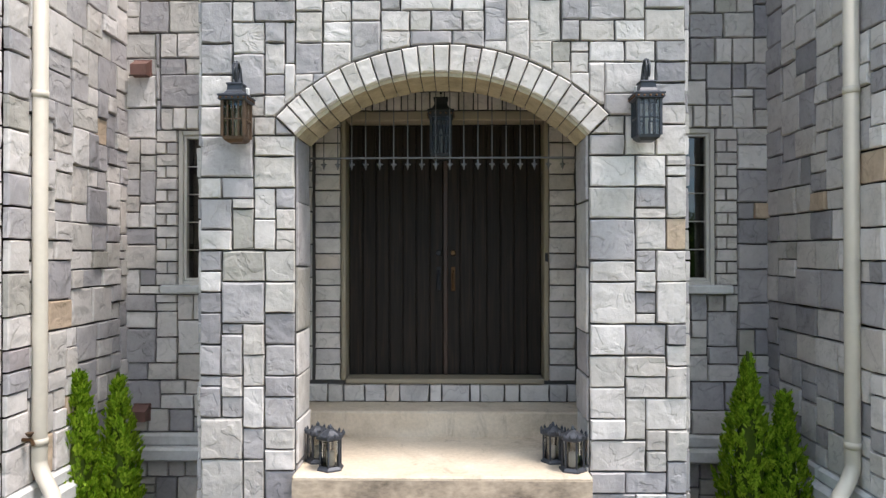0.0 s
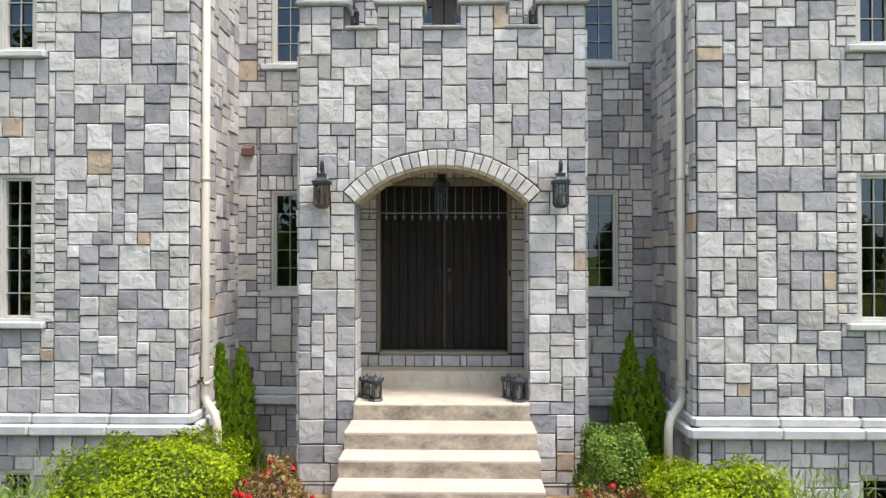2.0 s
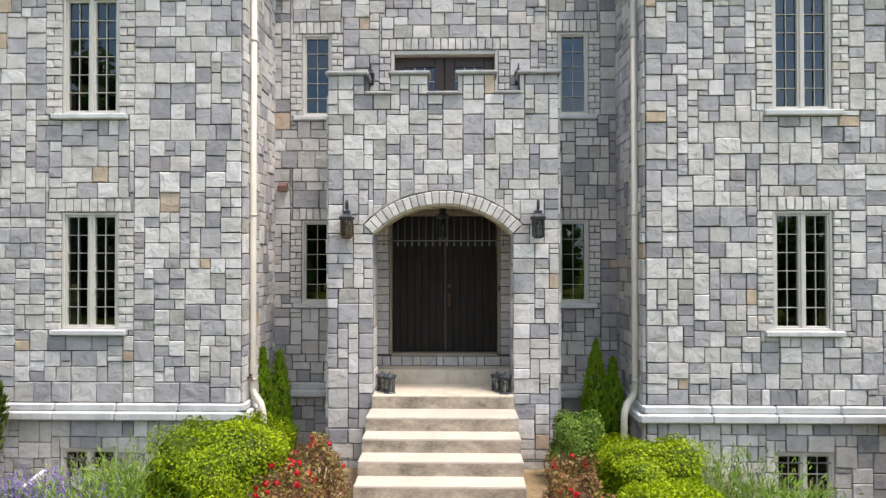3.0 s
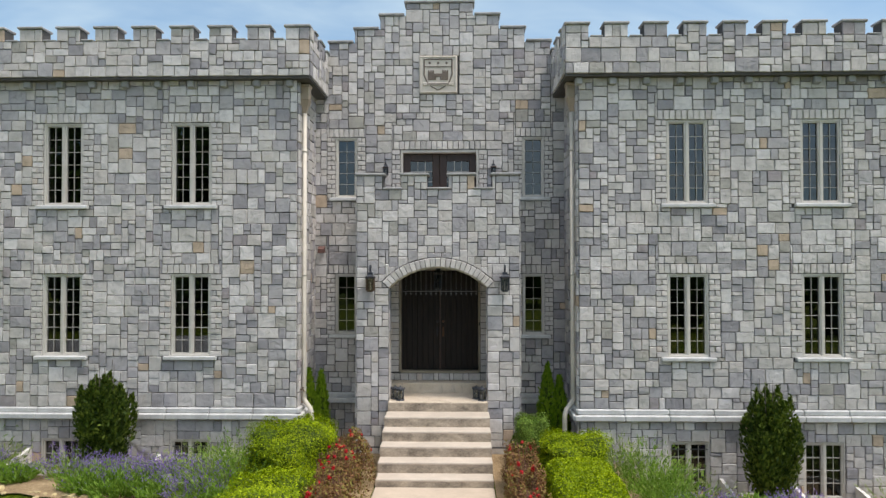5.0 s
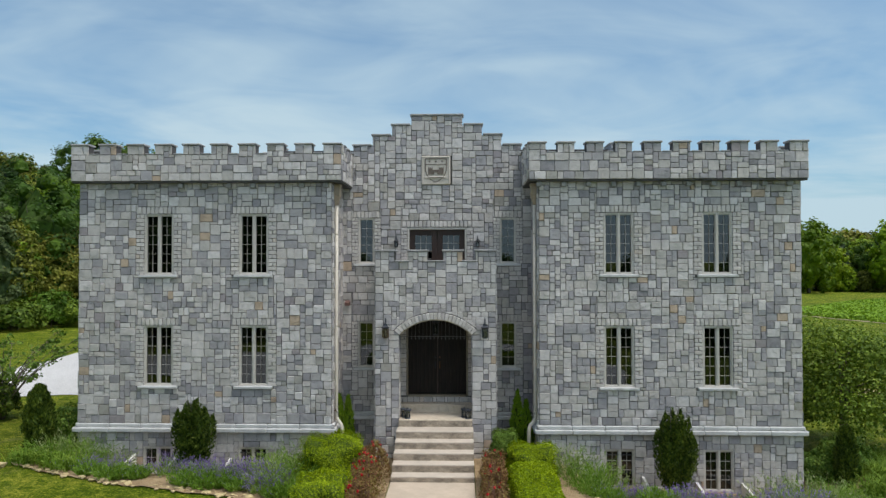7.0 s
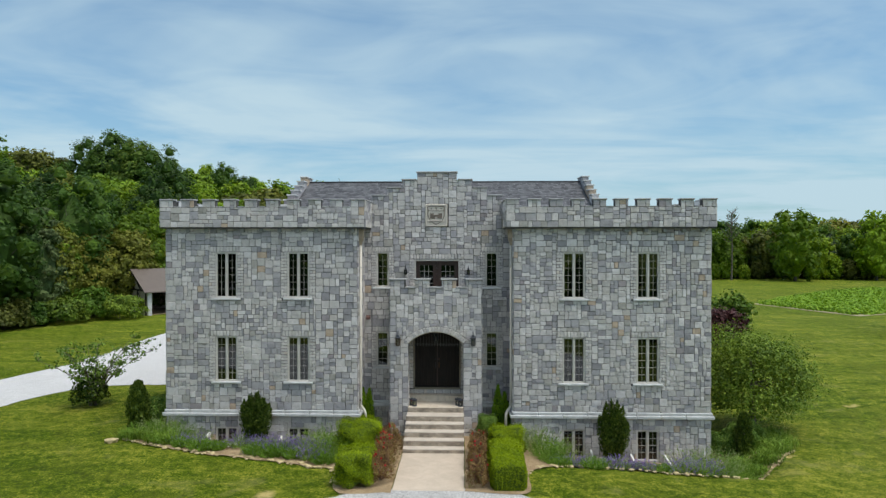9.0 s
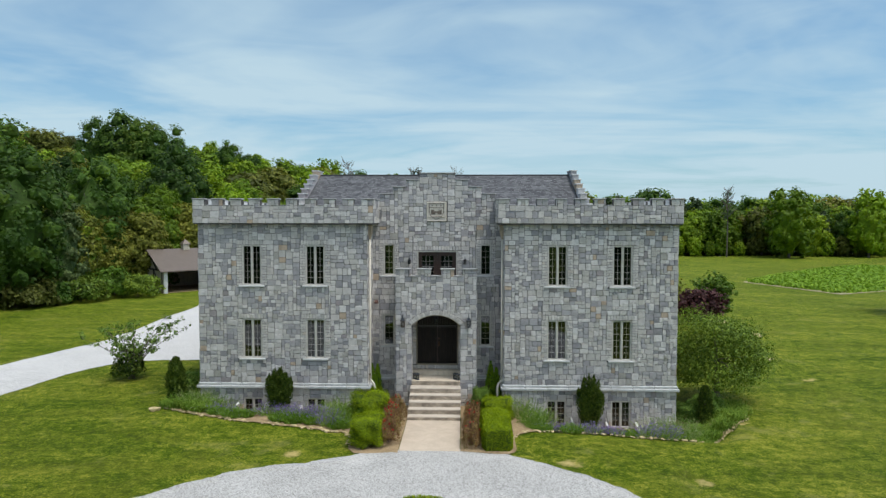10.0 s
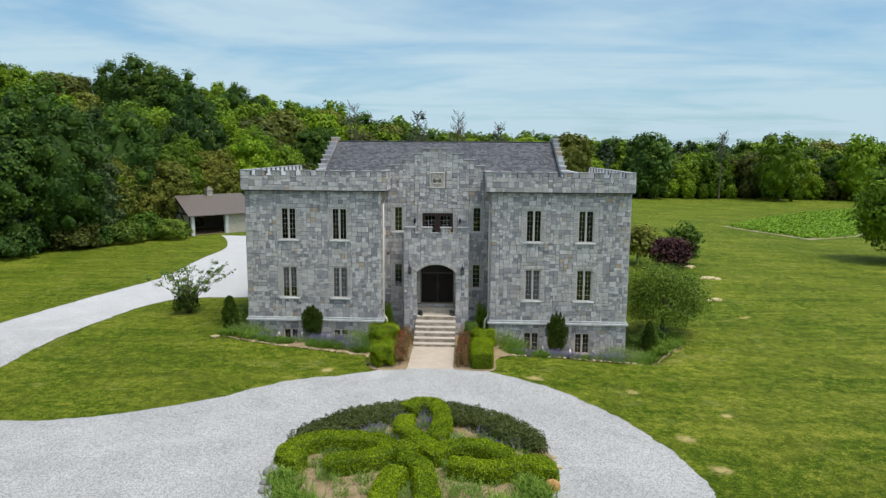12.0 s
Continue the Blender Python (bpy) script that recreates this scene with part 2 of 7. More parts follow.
def concrete_material():
    k = Nodes("tan_concrete")
    n1, n2 = k.noise(1.7, 6, 0.65, 0.8), k.noise(34, 5, 0.7)
    c = k.ramp(n1, [(0.3, (0.47, 0.385, 0.29)), (0.5, (0.585, 0.49, 0.38)), (0.7, (0.67, 0.58, 0.47))])
    c = k.mix(0.5, c, k.ramp(n2, [(0.3, 0.72), (0.7, 1.15)]), "MULTIPLY")
    stain = k.ramp(k.noise(3.2, 7, 0.7, 1.4, stretch=(1.2, 1.0, 0.35)), [(0.56, 0.0), (0.72, 0.55)])
    c = k.mix(stain, c, (0.23, 0.19, 0.15))
    return k.done(c, 0.85, n2, 0.25, 0.01)


def leaf_material(name, dark, mid, light, clump=0.9, trans=0.25, fine=0.0, speck=0.6):
    k = Nodes(name)
    r = k.pos.outputs["Random Per Island"]
    patch = k.noise(clump, 3, 0.5)
    f = k.math("ADD", k.math("MULTIPLY", r, speck), k.math("MULTIPLY_ADD", patch, 0.55, (0.6 - speck) / 2))
    f = k.math("ADD", f, k.math("MULTIPLY", k.info.outputs["Random"], 0.12))
    c = k.ramp(f, [(0.2, dark), (0.58, mid), (0.95, light)])
    if fine:
        c = k.mix(1.0, c, k.ramp(k.info.outputs["Random"], [(0.0, (0.62, 0.62, 0.75)), (0.35, (0.85, 0.88, 0.9)), (0.6, (1.15, 1.1, 0.95)), (0.85, (1.28, 1.28, 0.95)), (1.0, (1.25, 1.05, 0.9))]), "MULTIPLY")
        c = k.mix(1.0, c, k.ramp(k.noise(fine, 4, 0.7), [(0.36, 0.60), (0.50, 1.0), (0.66, 1.28)]), "MULTIPLY")
    k.done(c, 0.62, spec=0.25)
    tr = k.n.new("ShaderNodeBsdfTranslucent")
    k.l.new(c, tr.inputs["Color"])
    mx = k.n.new("ShaderNodeMixShader")
    mx.inputs[0].default_value = trans
    k.l.new(k.bsdf.outputs[0], mx.inputs[1]), k.l.new(tr.outputs[0], mx.inputs[2])
    k.l.new(mx.outputs[0], k.n["Material Output"].inputs[0])
    return k.m


def lawn_material():
    k = Nodes("mown_grass")
    big, mid, fine = k.noise(0.11, 7, 0.70, 0.3), k.noise(2.2, 10, 0.80, 0.2), k.noise(16.0, 6, 0.85)
    mow = k.noise(1.0, 3, 0.5, 0.3, stretch=(0.10, 1.0, 1.0))
    f = k.math("ADD", k.math("MULTIPLY", mid, 0.30), k.math("MULTIPLY", fine, 0.44))
    f = k.math("ADD", f, k.math("MULTIPLY", k.noise(5.5, 6, 0.78), 0.15))
    swath = k.noise(0.9, 4, 0.6, 0.8, stretch=(0.30, 1.0, 1.0))
    f = k.math("ADD", f, k.math("ADD", k.math("MULTIPLY", mow, 0.07), k.math("MULTIPLY", big, 0.10)))
    f = k.math("ADD", f, k.math("MULTIPLY", swath, 0.07))
    c = k.ramp(f, [(0.483, (0.013, 0.032, 0.001)), (0.535, (0.042, 0.080, 0.001)), (0.574, (0.086, 0.133, 0.003)), (0.620, (0.29, 0.285, 0.038))])
    brown = k.ramp(k.noise(0.30, 6, 0.65, 1.0), [(0.46, 0.0), (0.70, 0.34)])
    c = k.mix(brown, c, (0.150, 0.150, 0.018))
    dry = k.ramp(k.math("ADD", k.noise(0.45, 8, 0.72, 0.6), k.math("MULTIPLY", big, 0.25)), [(0.70, 0.0), (0.88, 0.65)])
    c = k.mix(dry, c, (0.30, 0.27, 0.09))
    bare = k.ramp(k.noise(0.42, 5, 0.62, 0.3), [(0.70, 0.0), (0.74, 0.85)])
    edge = k.noise(2.4, 8, 0.75, 0.5)
    for x, y, r in ((9.7, -12.6, 0.6), (10.1, -15.0, 0.55), (12.1, -10.1, 0.4), (4.9, -6.3, 0.6), (-4.8, -5.8, 0.5), (9.0, -7.5, 0.5)):
        d = k.n.new("ShaderNodeVectorMath")
        d.operation = "DISTANCE"
        k.l.new(k.pos.outputs["Position"], d.inputs[0])
        d.inputs[1].default_value = (x, y, -0.3)
        bare = k.math("MAXIMUM", bare, k.ramp(k.math("ADD", k.math("DIVIDE", d.outputs["Value"], r * 2.2), edge), [(0.58, 0.92), (0.82, 0.0)]))
    c = k.mix(bare, c, (0.50, 0.385, 0.16))
    return k.done(c, 0.9, k.math("ADD", fine, k.noise(30.0, 5, 0.8)), 0.8, 0.05, spec=0.12)


def gravel_material():
    k = Nodes("pale_gravel")
    n1, n2 = k.noise(0.45, 5, 0.6, 0.5), k.noise(26, 4, 0.7)
    cell = k.voronoi(34.0, out="Color")
    sep = k.n.new("ShaderNodeSeparateColor")
    k.l.new(cell, sep.inputs[0])
    c = k.ramp(sep.outputs[0], [(0.0, (0.205, 0.20, 0.187)), (0.35, (0.37, 0.362, 0.345)), (1.0, (0.57, 0.558, 0.54))])
    c = k.mix(0.8, c, k.ramp(n1, [(0.3, 0.82), (0.7, 1.08)]), "MULTIPLY")
    # drive paler towards the back: brightness at a shallow view put into the colour
    at = k.n.new("ShaderNodeSeparateXYZ")
    k.l.new(k.pos.outputs["Position"], at.inputs[0])
    brighter = k.math("MULTIPLY_ADD", n1, 0.3, k.math("MULTIPLY_ADD", at.outputs["Y"], 0.06, 0.30))
    c = k.mix(k.ramp(brighter, [(0.0, 0.0), (0.8, 0.40)]), c, (0.70, 0.69, 0.68))
    return k.done(c, 0.95, k.math("ADD", k.voronoi(34.0), n2), 0.6, 0.03)


def mulch_material():
    k = Nodes("bark_mulch")
    n1, n2 = k.noise(2.2, 5, 0.65), k.noise(24, 6, 0.75, 0.6)
    c = k.ramp(k.math("ADD", k.math("MULTIPLY", n1, 0.4), k.math("MULTIPLY", n2, 0.6)), [(0.3, (0.13, 0.085, 0.046)), (0.5, (0.33, 0.23, 0.125)), (0.68, (0.52, 0.39, 0.23))])
    return k.done(c, 0.95, n2, 0.9, 0.05)


def glass_material(name="window_glass", tint=(0.30, 0.32, 0.32), add=0.05):
    k = Nodes(name)
    k.n.remove(k.bsdf)
    tr, gl, mx, fr = (k.n.new("ShaderNode" + s) for s in ("BsdfTransparent", "BsdfGlossy", "MixShader", "Fresnel"))
    tr.inputs["Color"].default_value = (*tint, 1)
    gl.inputs["Roughness"].default_value = 0.0
    gl.inputs["Color"].default_value = (0.92, 0.96, 1.0, 1)
    fr.inputs["IOR"].default_value = 1.52
    wav = k.noise(1.4, 2, 0.4)
    bp = k.n.new("ShaderNodeBump")
    bp.inputs["Strength"].default_value, bp.inputs["Distance"].default_value = 0.04, 0.02
    k.l.new(wav, bp.inputs["Height"])
    k.l.new(bp.outputs[0], gl.inputs["Normal"])
    k.l.new(k.math("ADD", fr.outputs[0], add), mx.inputs[0])
    k.l.new(tr.outputs[0], mx.inputs[1]), k.l.new(gl.outputs[0], mx.inputs[2])
    k.l.new(mx.outputs[0], k.n["Material Output"].inputs[0])
    return k.m


def door_material():
    k = Nodes("dark_stained_wood")
    g = k.noise(14.0, 6, 0.6, 0.6, stretch=(3.0, 3.0, 0.12))
    c = k.ramp(g, [(0.3, (0.010, 0.008, 0.007)), (0.55, (0.022, 0.017, 0.014)), (0.75, (0.045, 0.028, 0.019))])
    return k.done(c, 0.6, g, 0.3, 0.006, spec=0.2)


def shingle_material():
    k = Nodes("slate_grey_shingles")
    r = k.rand()
    n = k.noise(30, 4, 0.7)
    c = k.ramp(k.math("ADD", k.math("MULTIPLY", r, 0.7), k.math("MULTIPLY", n, 0.4)), [(0.1, (0.042, 0.043, 0.047)), (0.5, (0.086, 0.087, 0.093)), (1.0, (0.16, 0.16, 0.166))])
    return k.done(c, 0.9, n, 0.4, 0.01)


def bark_material():
    k = Nodes("bark")
    n = k.noise(6, 6, 0.7, 0.6, stretch=(1, 1, 0.25))
    return k.done(k.ramp(n, [(0.3, (0.07, 0.055, 0.042)), (0.7, (0.20, 0.17, 0.14))]), 0.95, n, 0.8, 0.03)


M_STONE = stone_material("grey_rock_faced_stone")
M_TRIMSTONE = stone_material("pale_dressed_stone", 1.06, 0.6)
M_MORTAR = plain_material("grey_mortar", (0.088, 0.084, 0.080), 0.95, vary=0.3, scale=12)
M_LEDGE = plain_material("pale_cast_stone", (0.56, 0.56, 0.55), 0.85, vary=0.28, scale=4, bump=0.5)
M_CAP = plain_material("weathered_coping_stone", (0.33, 0.33, 0.325), 0.9, vary=0.4, scale=5, bump=0.5)
M_CONCRETE = concrete_material()
M_FRAME = plain_material("taupe_window_paint", (0.55, 0.52, 0.47), 0.55, vary=0.1, scale=5)
M_MUNTIN = plain_material("pale_muntin_paint", (0.42, 0.40, 0.37), 0.55, vary=0.08, scale=5)
M_DOORFRAME = plain_material("tan_door_frame_paint", (0.30, 0.255, 0.185), 0.6, vary=0.15, scale=5)
M_GLASS = glass_material()
M_LAMPGLASS = glass_material("smoked_lantern_glass", (0.34, 0.34, 0.33), -0.03)
M_SMOKE = glass_material("seedy_lantern_glass", (0.66, 0.66, 0.64), 0.02)
M_SOFFIT = plain_material("tan_soffit_stone", (0.46, 0.39, 0.28), 0.9, vary=0.4, scale=7, bump=0.6)
M_DOOR = door_material()
M_BDOOR = plain_material("red_brown_wood", (0.055, 0.028, 0.020), 0.45, vary=0.35, scale=10, stretch=(3, 3, 0.2))
# grille iron lightened: the light its bars catch is put into the colour
M_GRILLE = plain_material("grey_worn_iron", (0.15, 0.15, 0.15), 0.45, metal=0.5, vary=0.3, scale=20)
M_RISER = plain_material("stained_riser_concrete", (0.42, 0.345, 0.265), 0.9, vary=0.75, scale=3.2, bump=0.3, stretch=(1.0, 1.0, 1.8))
M_TREAD = plain_material("pale_worn_concrete", (0.51, 0.44, 0.365), 0.85, vary=0.22, scale=2.2, bump=0.3)
M_PATH = plain_material("tan_path_concrete", (0.50, 0.41, 0.32), 0.9, vary=0.2, scale=1.6, bump=0.3)
M_IRON = plain_material("dark_wrought_iron", (0.035, 0.037, 0.042), 0.5, metal=0.6, vary=0.4, scale=20)
M_LAMP = plain_material("slate_painted_metal", (0.055, 0.062, 0.075), 0.5, metal=0.4, vary=0.45, scale=16)
M_COPPER = plain_material("rusty_bronze_metal", (0.105, 0.062, 0.036), 0.6, metal=0.3, vary=0.5, scale=14)
M_BRASS = plain_material("worn_bronze", (0.14, 0.075, 0.04), 0.42, metal=0.9, vary=0.4, scale=30)
M_PIPE = plain_material("cream_downspout_paint", (0.56, 0.51, 0.43), 0.5, vary=0.12, scale=3)
M_HEAD = plain_material("tan_leader_head_paint", (0.36, 0.28, 0.20), 0.5, vary=0.15, scale=5)
M_RED = plain_material("red_brown_vent", (0.17, 0.085, 0.07), 0.6, vary=0.25)
M_PLAQUE = plain_material("tan_carved_stone", (0.62, 0.56, 0.49), 0.9, vary=0.2, scale=9, bump=0.4)
M_PLAQUE_DARK = plain_material("dark_carving_stain", (0.17, 0.135, 0.11), 0.9, vary=0.3)
M_ROOF = shingle_material()
M_FLATROOF = plain_material("pale_roof_membrane", (0.62, 0.62, 0.61), 0.9, vary=0.2, scale=1)
# room surfaces near-black: the colour itself carries the unlit dark
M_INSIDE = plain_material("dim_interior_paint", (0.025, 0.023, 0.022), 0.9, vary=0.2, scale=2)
M_CURTAIN = plain_material("beige_curtain", (0.20, 0.18, 0.15), 0.9, vary=0.3, scale=20, stretch=(4, 4, 0.1))
M_LAWN = lawn_material()
M_GRAVEL = gravel_material()
M_MULCH = mulch_material()
M_BARK = bark_material()
M_ROCK = plain_material("tan_field_rock", (0.55, 0.43, 0.23), 0.9, vary=0.5, scale=6, bump=0.8)
M_BOULDER = plain_material("orange_tan_boulder", (0.50, 0.25, 0.085), 0.85, vary=0.35, scale=5, bump=0.6)
M_GREYROCK = plain_material("grey_field_rock", (0.26, 0.245, 0.24), 0.9, vary=0.35, scale=5, bump=0.7)
M_BULB = plain_material("frosted_bulb", (0.75, 0.70, 0.60), 0.4, vary=0.05)
M_BOX = leaf_material("boxwood_leaves", (0.024, 0.060, 0.001), (0.185, 0.280, 0.003), (0.400, 0.500, 0.010), trans=0.35)
M_ARB = leaf_material("arborvitae_sprays", (0.060, 0.160, 0.008), (0.205, 0.380, 0.022), (0.440, 0.600, 0.060), trans=0.45)
# yew needles; also hedge, boxwood and arborvitae cores, their inner shade as colour
M_YEW_AND_SHADE = leaf_material("dark_evergreen_needles", (0.012, 0.031, 0.004), (0.046, 0.084, 0.009), (0.145, 0.200, 0.024))
M_LAV = leaf_material("grey_green_stems", (0.095, 0.190, 0.022), (0.225, 0.370, 0.060), (0.390, 0.520, 0.150), trans=0.35)
M_MINT = leaf_material("mint_green_leaves", (0.060, 0.140, 0.014), (0.150, 0.290, 0.030), (0.290, 0.440, 0.080), trans=0.35)
M_FEATHER = leaf_material("feathery_pale_stems", (0.100, 0.170, 0.035), (0.230, 0.320, 0.090), (0.430, 0.480, 0.220), trans=0.35)
M_PURPLE = leaf_material("violet_flower_spikes", (0.13, 0.085, 0.24), (0.25, 0.17, 0.43), (0.39, 0.30, 0.58))
M_ROSE = leaf_material("bronze_rose_leaves", (0.095, 0.042, 0.018), (0.215, 0.098, 0.040), (0.235, 0.220, 0.052))
M_TWIG = plain_material("reddish_twig_bark", (0.19, 0.095, 0.060), 0.8, vary=0.4, scale=12)
M_ROSERED = leaf_material("red_rose_petals", (0.32, 0.008, 0.012), (0.52, 0.012, 0.020), (0.68, 0.035, 0.04), trans=0.15)
M_GREEN = leaf_material("fresh_green_leaves", (0.033, 0.087, 0.012), (0.098, 0.188, 0.024), (0.203, 0.307, 0.048))
M_BERRY = leaf_material("barberry_leaves", (0.022, 0.040, 0.010), (0.070, 0.100, 0.018), (0.150, 0.165, 0.045))
M_STRAP = leaf_material("strap_leaves", (0.055, 0.120, 0.012), (0.130, 0.235, 0.022), (0.240, 0.350, 0.045), trans=0.3)
M_BURG = leaf_material("burgundy_leaves", (0.020, 0.007, 0.008), (0.060, 0.020, 0.022), (0.12, 0.045, 0.042))
M_TREES = [leaf_material("woodland_leaves_%s" % n, *c, clump=0.55, trans=0.3, fine=3.6, speck=0.26) for n, c in (
    ("deep", ((0.010, 0.036, 0.005), (0.044, 0.106, 0.011), (0.130, 0.220, 0.028))),
    ("bright", ((0.028, 0.076, 0.003), (0.125, 0.228, 0.008), (0.290, 0.395, 0.026))),
    ("olive", ((0.036, 0.050, 0.008), (0.115, 0.136, 0.020), (0.235, 0.238, 0.044))),
    ("blue", ((0.020, 0.044, 0.019), (0.056, 0.098, 0.040), (0.118, 0.170, 0.075))))]
M_ORN = leaf_material("ornamental_tree_leaves", (0.032, 0.074, 0.007), (0.105, 0.178, 0.015), (0.230, 0.315, 0.034), trans=0.3)
M_CROP = leaf_material("low_crop_leaves", (0.062, 0.150, 0.008), (0.160, 0.300, 0.014), (0.255, 0.400, 0.030))
M_SHEDROOF = plain_material("brown_metal_roof", (0.135, 0.105, 0.085), 0.5, vary=0.15, scale=2, metal=0.2)
M_SHEDWALL = plain_material("pale_board_siding", (0.46, 0.41, 0.33), 0.85, vary=0.3, scale=5)
M_WHITE = plain_material("white_well_paint", (0.70, 0.69, 0.66), 0.7, vary=0.15)


# ---------------- rock-faced stonework ----------------
def unit_stone(seed):
    """A stone of unit size: x, y across its face, z out of the wall; 20 faces."""
    r = random.Random(seed)
    j = lambda a: r.uniform(-a, a)
    ring = [(0, 0), (0.5, 0), (1, 0), (1, 0.5), (1, 1), (0.5, 1), (0, 1), (0, 0.5)]
    ring = [(x + j(0.018), y + j(0.018)) for x, y in ring]
    ins = [(0.5 + (x - 0.5) * 0.93, 0.5 + (y - 0.5) * 0.93) for x, y in ring]
    v = [(x, y, 0.0) for x, y in ring] + [(x, y, 0.76 + j(0.08)) for x, y in ring] + [(x + j(0.02), y + j(0.02), 0.97 + j(0.06)) for x, y in ins]
    v.append((0.5 + j(0.15), 0.5 + j(0.15), 1.02 + j(0.05)))
    f = []
    for i in range(8):
        k = (i + 1) % 8
        f += [(i, k, 8 + k, 8 + i), (8 + i, 8 + k, 16 + k, 16 + i)]
    for a in (0, 2, 4, 6):
        f.append((16 + (a + 7) % 8, 16 + a, 16 + a + 1, 24))
    return np.array(v), f


UNITS = [unit_stone(s) for s in range(14)]


def unit_mesh(v, f, material):
    me = bpy.data.meshes.new("stone")
    me.from_pydata([tuple(p) for p in v], [], f)
    me.materials.append(material)
    return me


STONE_MESHES = [unit_mesh(v, f, M_STONE) for v, f in UNITS]
TRIM_MESHES = [unit_mesh(v, f, M_TRIMSTONE) for v, f in UNITS]


def lines(a, b, breaks, step):
    """Grid lines from a to b that pass through the breaks, about step apart."""
    pts = sorted({round(p, 4) for p in (a, b, *[q for q in breaks if a + 0.01 < q < b - 0.01])})
    keep = [pts[0]]
    for p in pts[1:]:
        if p - keep[-1] > 0.035:
            keep.append(p)
    keep[-1] = b
    out = []
    for p, q in zip(keep, keep[1:]):
        n = max(1, round((q - p) / step))
        out += [p + (q - p) * i / n for i in range(n)]
    return out + [b]


SIZES = [(4, 4, 10), (3, 3, 17), (4, 3, 16), (3, 4, 4), (5, 4, 5), (5, 3, 5), (2, 3, 6), (2, 2, 9), (3, 2, 13), (4, 2, 8), (2, 4, 2), (2, 1, 1), (3, 1, 1), (6, 4, 1), (6, 3, 2)]


def ashlar(us, vs, blocked, rnd):
    """Fills the grid with stones of mixed sizes: a list of (u0, u1, v0, v1). Courses run on, and no thin columns are left over."""
    nu, nv = len(us) - 1, len(vs) - 1
    occ = [[blocked((us[i] + us[i + 1]) / 2, (vs[j] + vs[j + 1]) / 2) for j in range(nv)] for i in range(nu)]
    out = []
    for j in range(nv):
        top = None
        for i in range(nu):
            if occ[i][j]:
                continue
            run = 1
            while i + run < nu and not occ[i + run][j] and run < 9:
                run += 1
            rise = 1
            while j + rise < nv and not occ[i][j + rise] and rise < 7:
                rise += 1
            fits = []
            for w, h, p in SIZES:
                if w > run or h > rise or (run < 9 and run - w == 1) or (rise < 7 and rise - h == 1):
                    continue
                if any(occ[a][b] for a in range(i, i + w) for b in range(j, j + h)):
                    continue
                fits.append((w, h, p * (2.6 if j + h == top else 1.0)))
            if fits:
                w, h, _ = fits[rnd.choices(range(len(fits)), [q[2] for q in fits])[0]]
            else:
                w, h = 1, 1
                while w < min(run, 3) and run < 4:
                    w += 1
                while h < min(rise, 4) and not any(occ[a][j + h] for a in range(i, i + w)):
                    h += 1
            for a in range(i, i + w):
                for b in range(j, j + h):
                    occ[a][b] = True
            top = j + h
            out.append((us[i], us[i + w], vs[j], vs[j + h]))
    return out


LATER = []          # stones that become objects of their own, made at the end


def lay(parent, pieces, frame3, depth, near, limit=300, meshes=STONE_MESHES, material=M_STONE, gap=0.0068, name="stone"):
    """Lays pieces (u0, u1, v0, v1) on the plane frame3 = (origin, u axis, v axis, out). Those nearest to the place `near` are
    objects of their own; the rest are one mesh."""
    O, U, V, N = (Vector(a) for a in frame3)
    nearest = sorted(pieces, key=lambda p: (O + U * (p[0] + p[1]) / 2 + V * (p[2] + p[3]) / 2 - Vector(near)).length)
    single, rest = nearest[:limit], nearest[limit:]
    for u0, u1, v0, v1 in single:
        w, h, d = u1 - u0 - 2 * gap, v1 - v0 - 2 * gap, depth * R.uniform(0.75, 1.25)
        p = O + U * (u0 + gap) + V * (v0 + gap) - N * 0.004
        m = Matrix((U * w, V * h, N * d)).transposed().to_4x4()
        m.translation = p
        LATER.append((name, R.choice(meshes), m, parent))
    if rest:
        vs, fs, n = [], [], 0
        A = np.array((U, V, N))
        for u0, u1, v0, v1 in rest:
            v, f = UNITS[R.randrange(len(UNITS))]
            w, h, d = u1 - u0 - 2 * gap, v1 - v0 - 2 * gap, depth * R.uniform(0.75, 1.25)
            q = v * (w, h, d) + (u0 + gap, v0 + gap, -0.004)
            vs.append(q @ A + np.array(O))
            fs += [tuple(n + i for i in g) for g in f]
            n += len(v)
        me = bpy.data.meshes.new("stonework")
        me.from_pydata(np.concatenate(vs).tolist(), [], fs)
        ob = part("stonework", me, material, parent)
        tagged(ob, kind="stuff")


def wall_core(us, vs, solid, frame3, thick):
    """A wall with openings: the faces of all solid cells of a coarse grid, front, back and reveals."""
    O, U, V, N = (Vector(a) for a in frame3)
    g = Geo()
    P = lambda u, v, d: O + U * u + V * v - N * d
    nu, nv = len(us) - 1, len(vs) - 1
    on = lambda i, j: 0 <= i < nu and 0 <= j < nv and solid((us[i] + us[i + 1]) / 2, (vs[j] + vs[j + 1]) / 2)
    for i in range(nu):
        for j in range(nv):
            if not on(i, j):
                continue
            a, b, c, d = us[i], us[i + 1], vs[j], vs[j + 1]
            for dd, order in ((0, (0, 1, 2, 3)), (thick, (3, 2, 1, 0))):
                q = [P(a, c, dd), P(b, c, dd), P(b, d, dd), P(a, d, dd)]
                g.add([q[k] for k in order], [(0, 1, 2, 3)])
            for (ii, jj), (e, f) in (((i - 1, j), ((a, d), (a, c))), ((i + 1, j), ((b, c), (b, d))), ((i, j - 1), ((a, c), (b, c))), ((i, j + 1), ((b, d), (a, d)))):
                if not on(ii, jj):
                    g.add([P(*e, 0), P(*e, thick), P(*f, thick), P(*f, 0)], [(0, 1, 2, 3)])
    return g


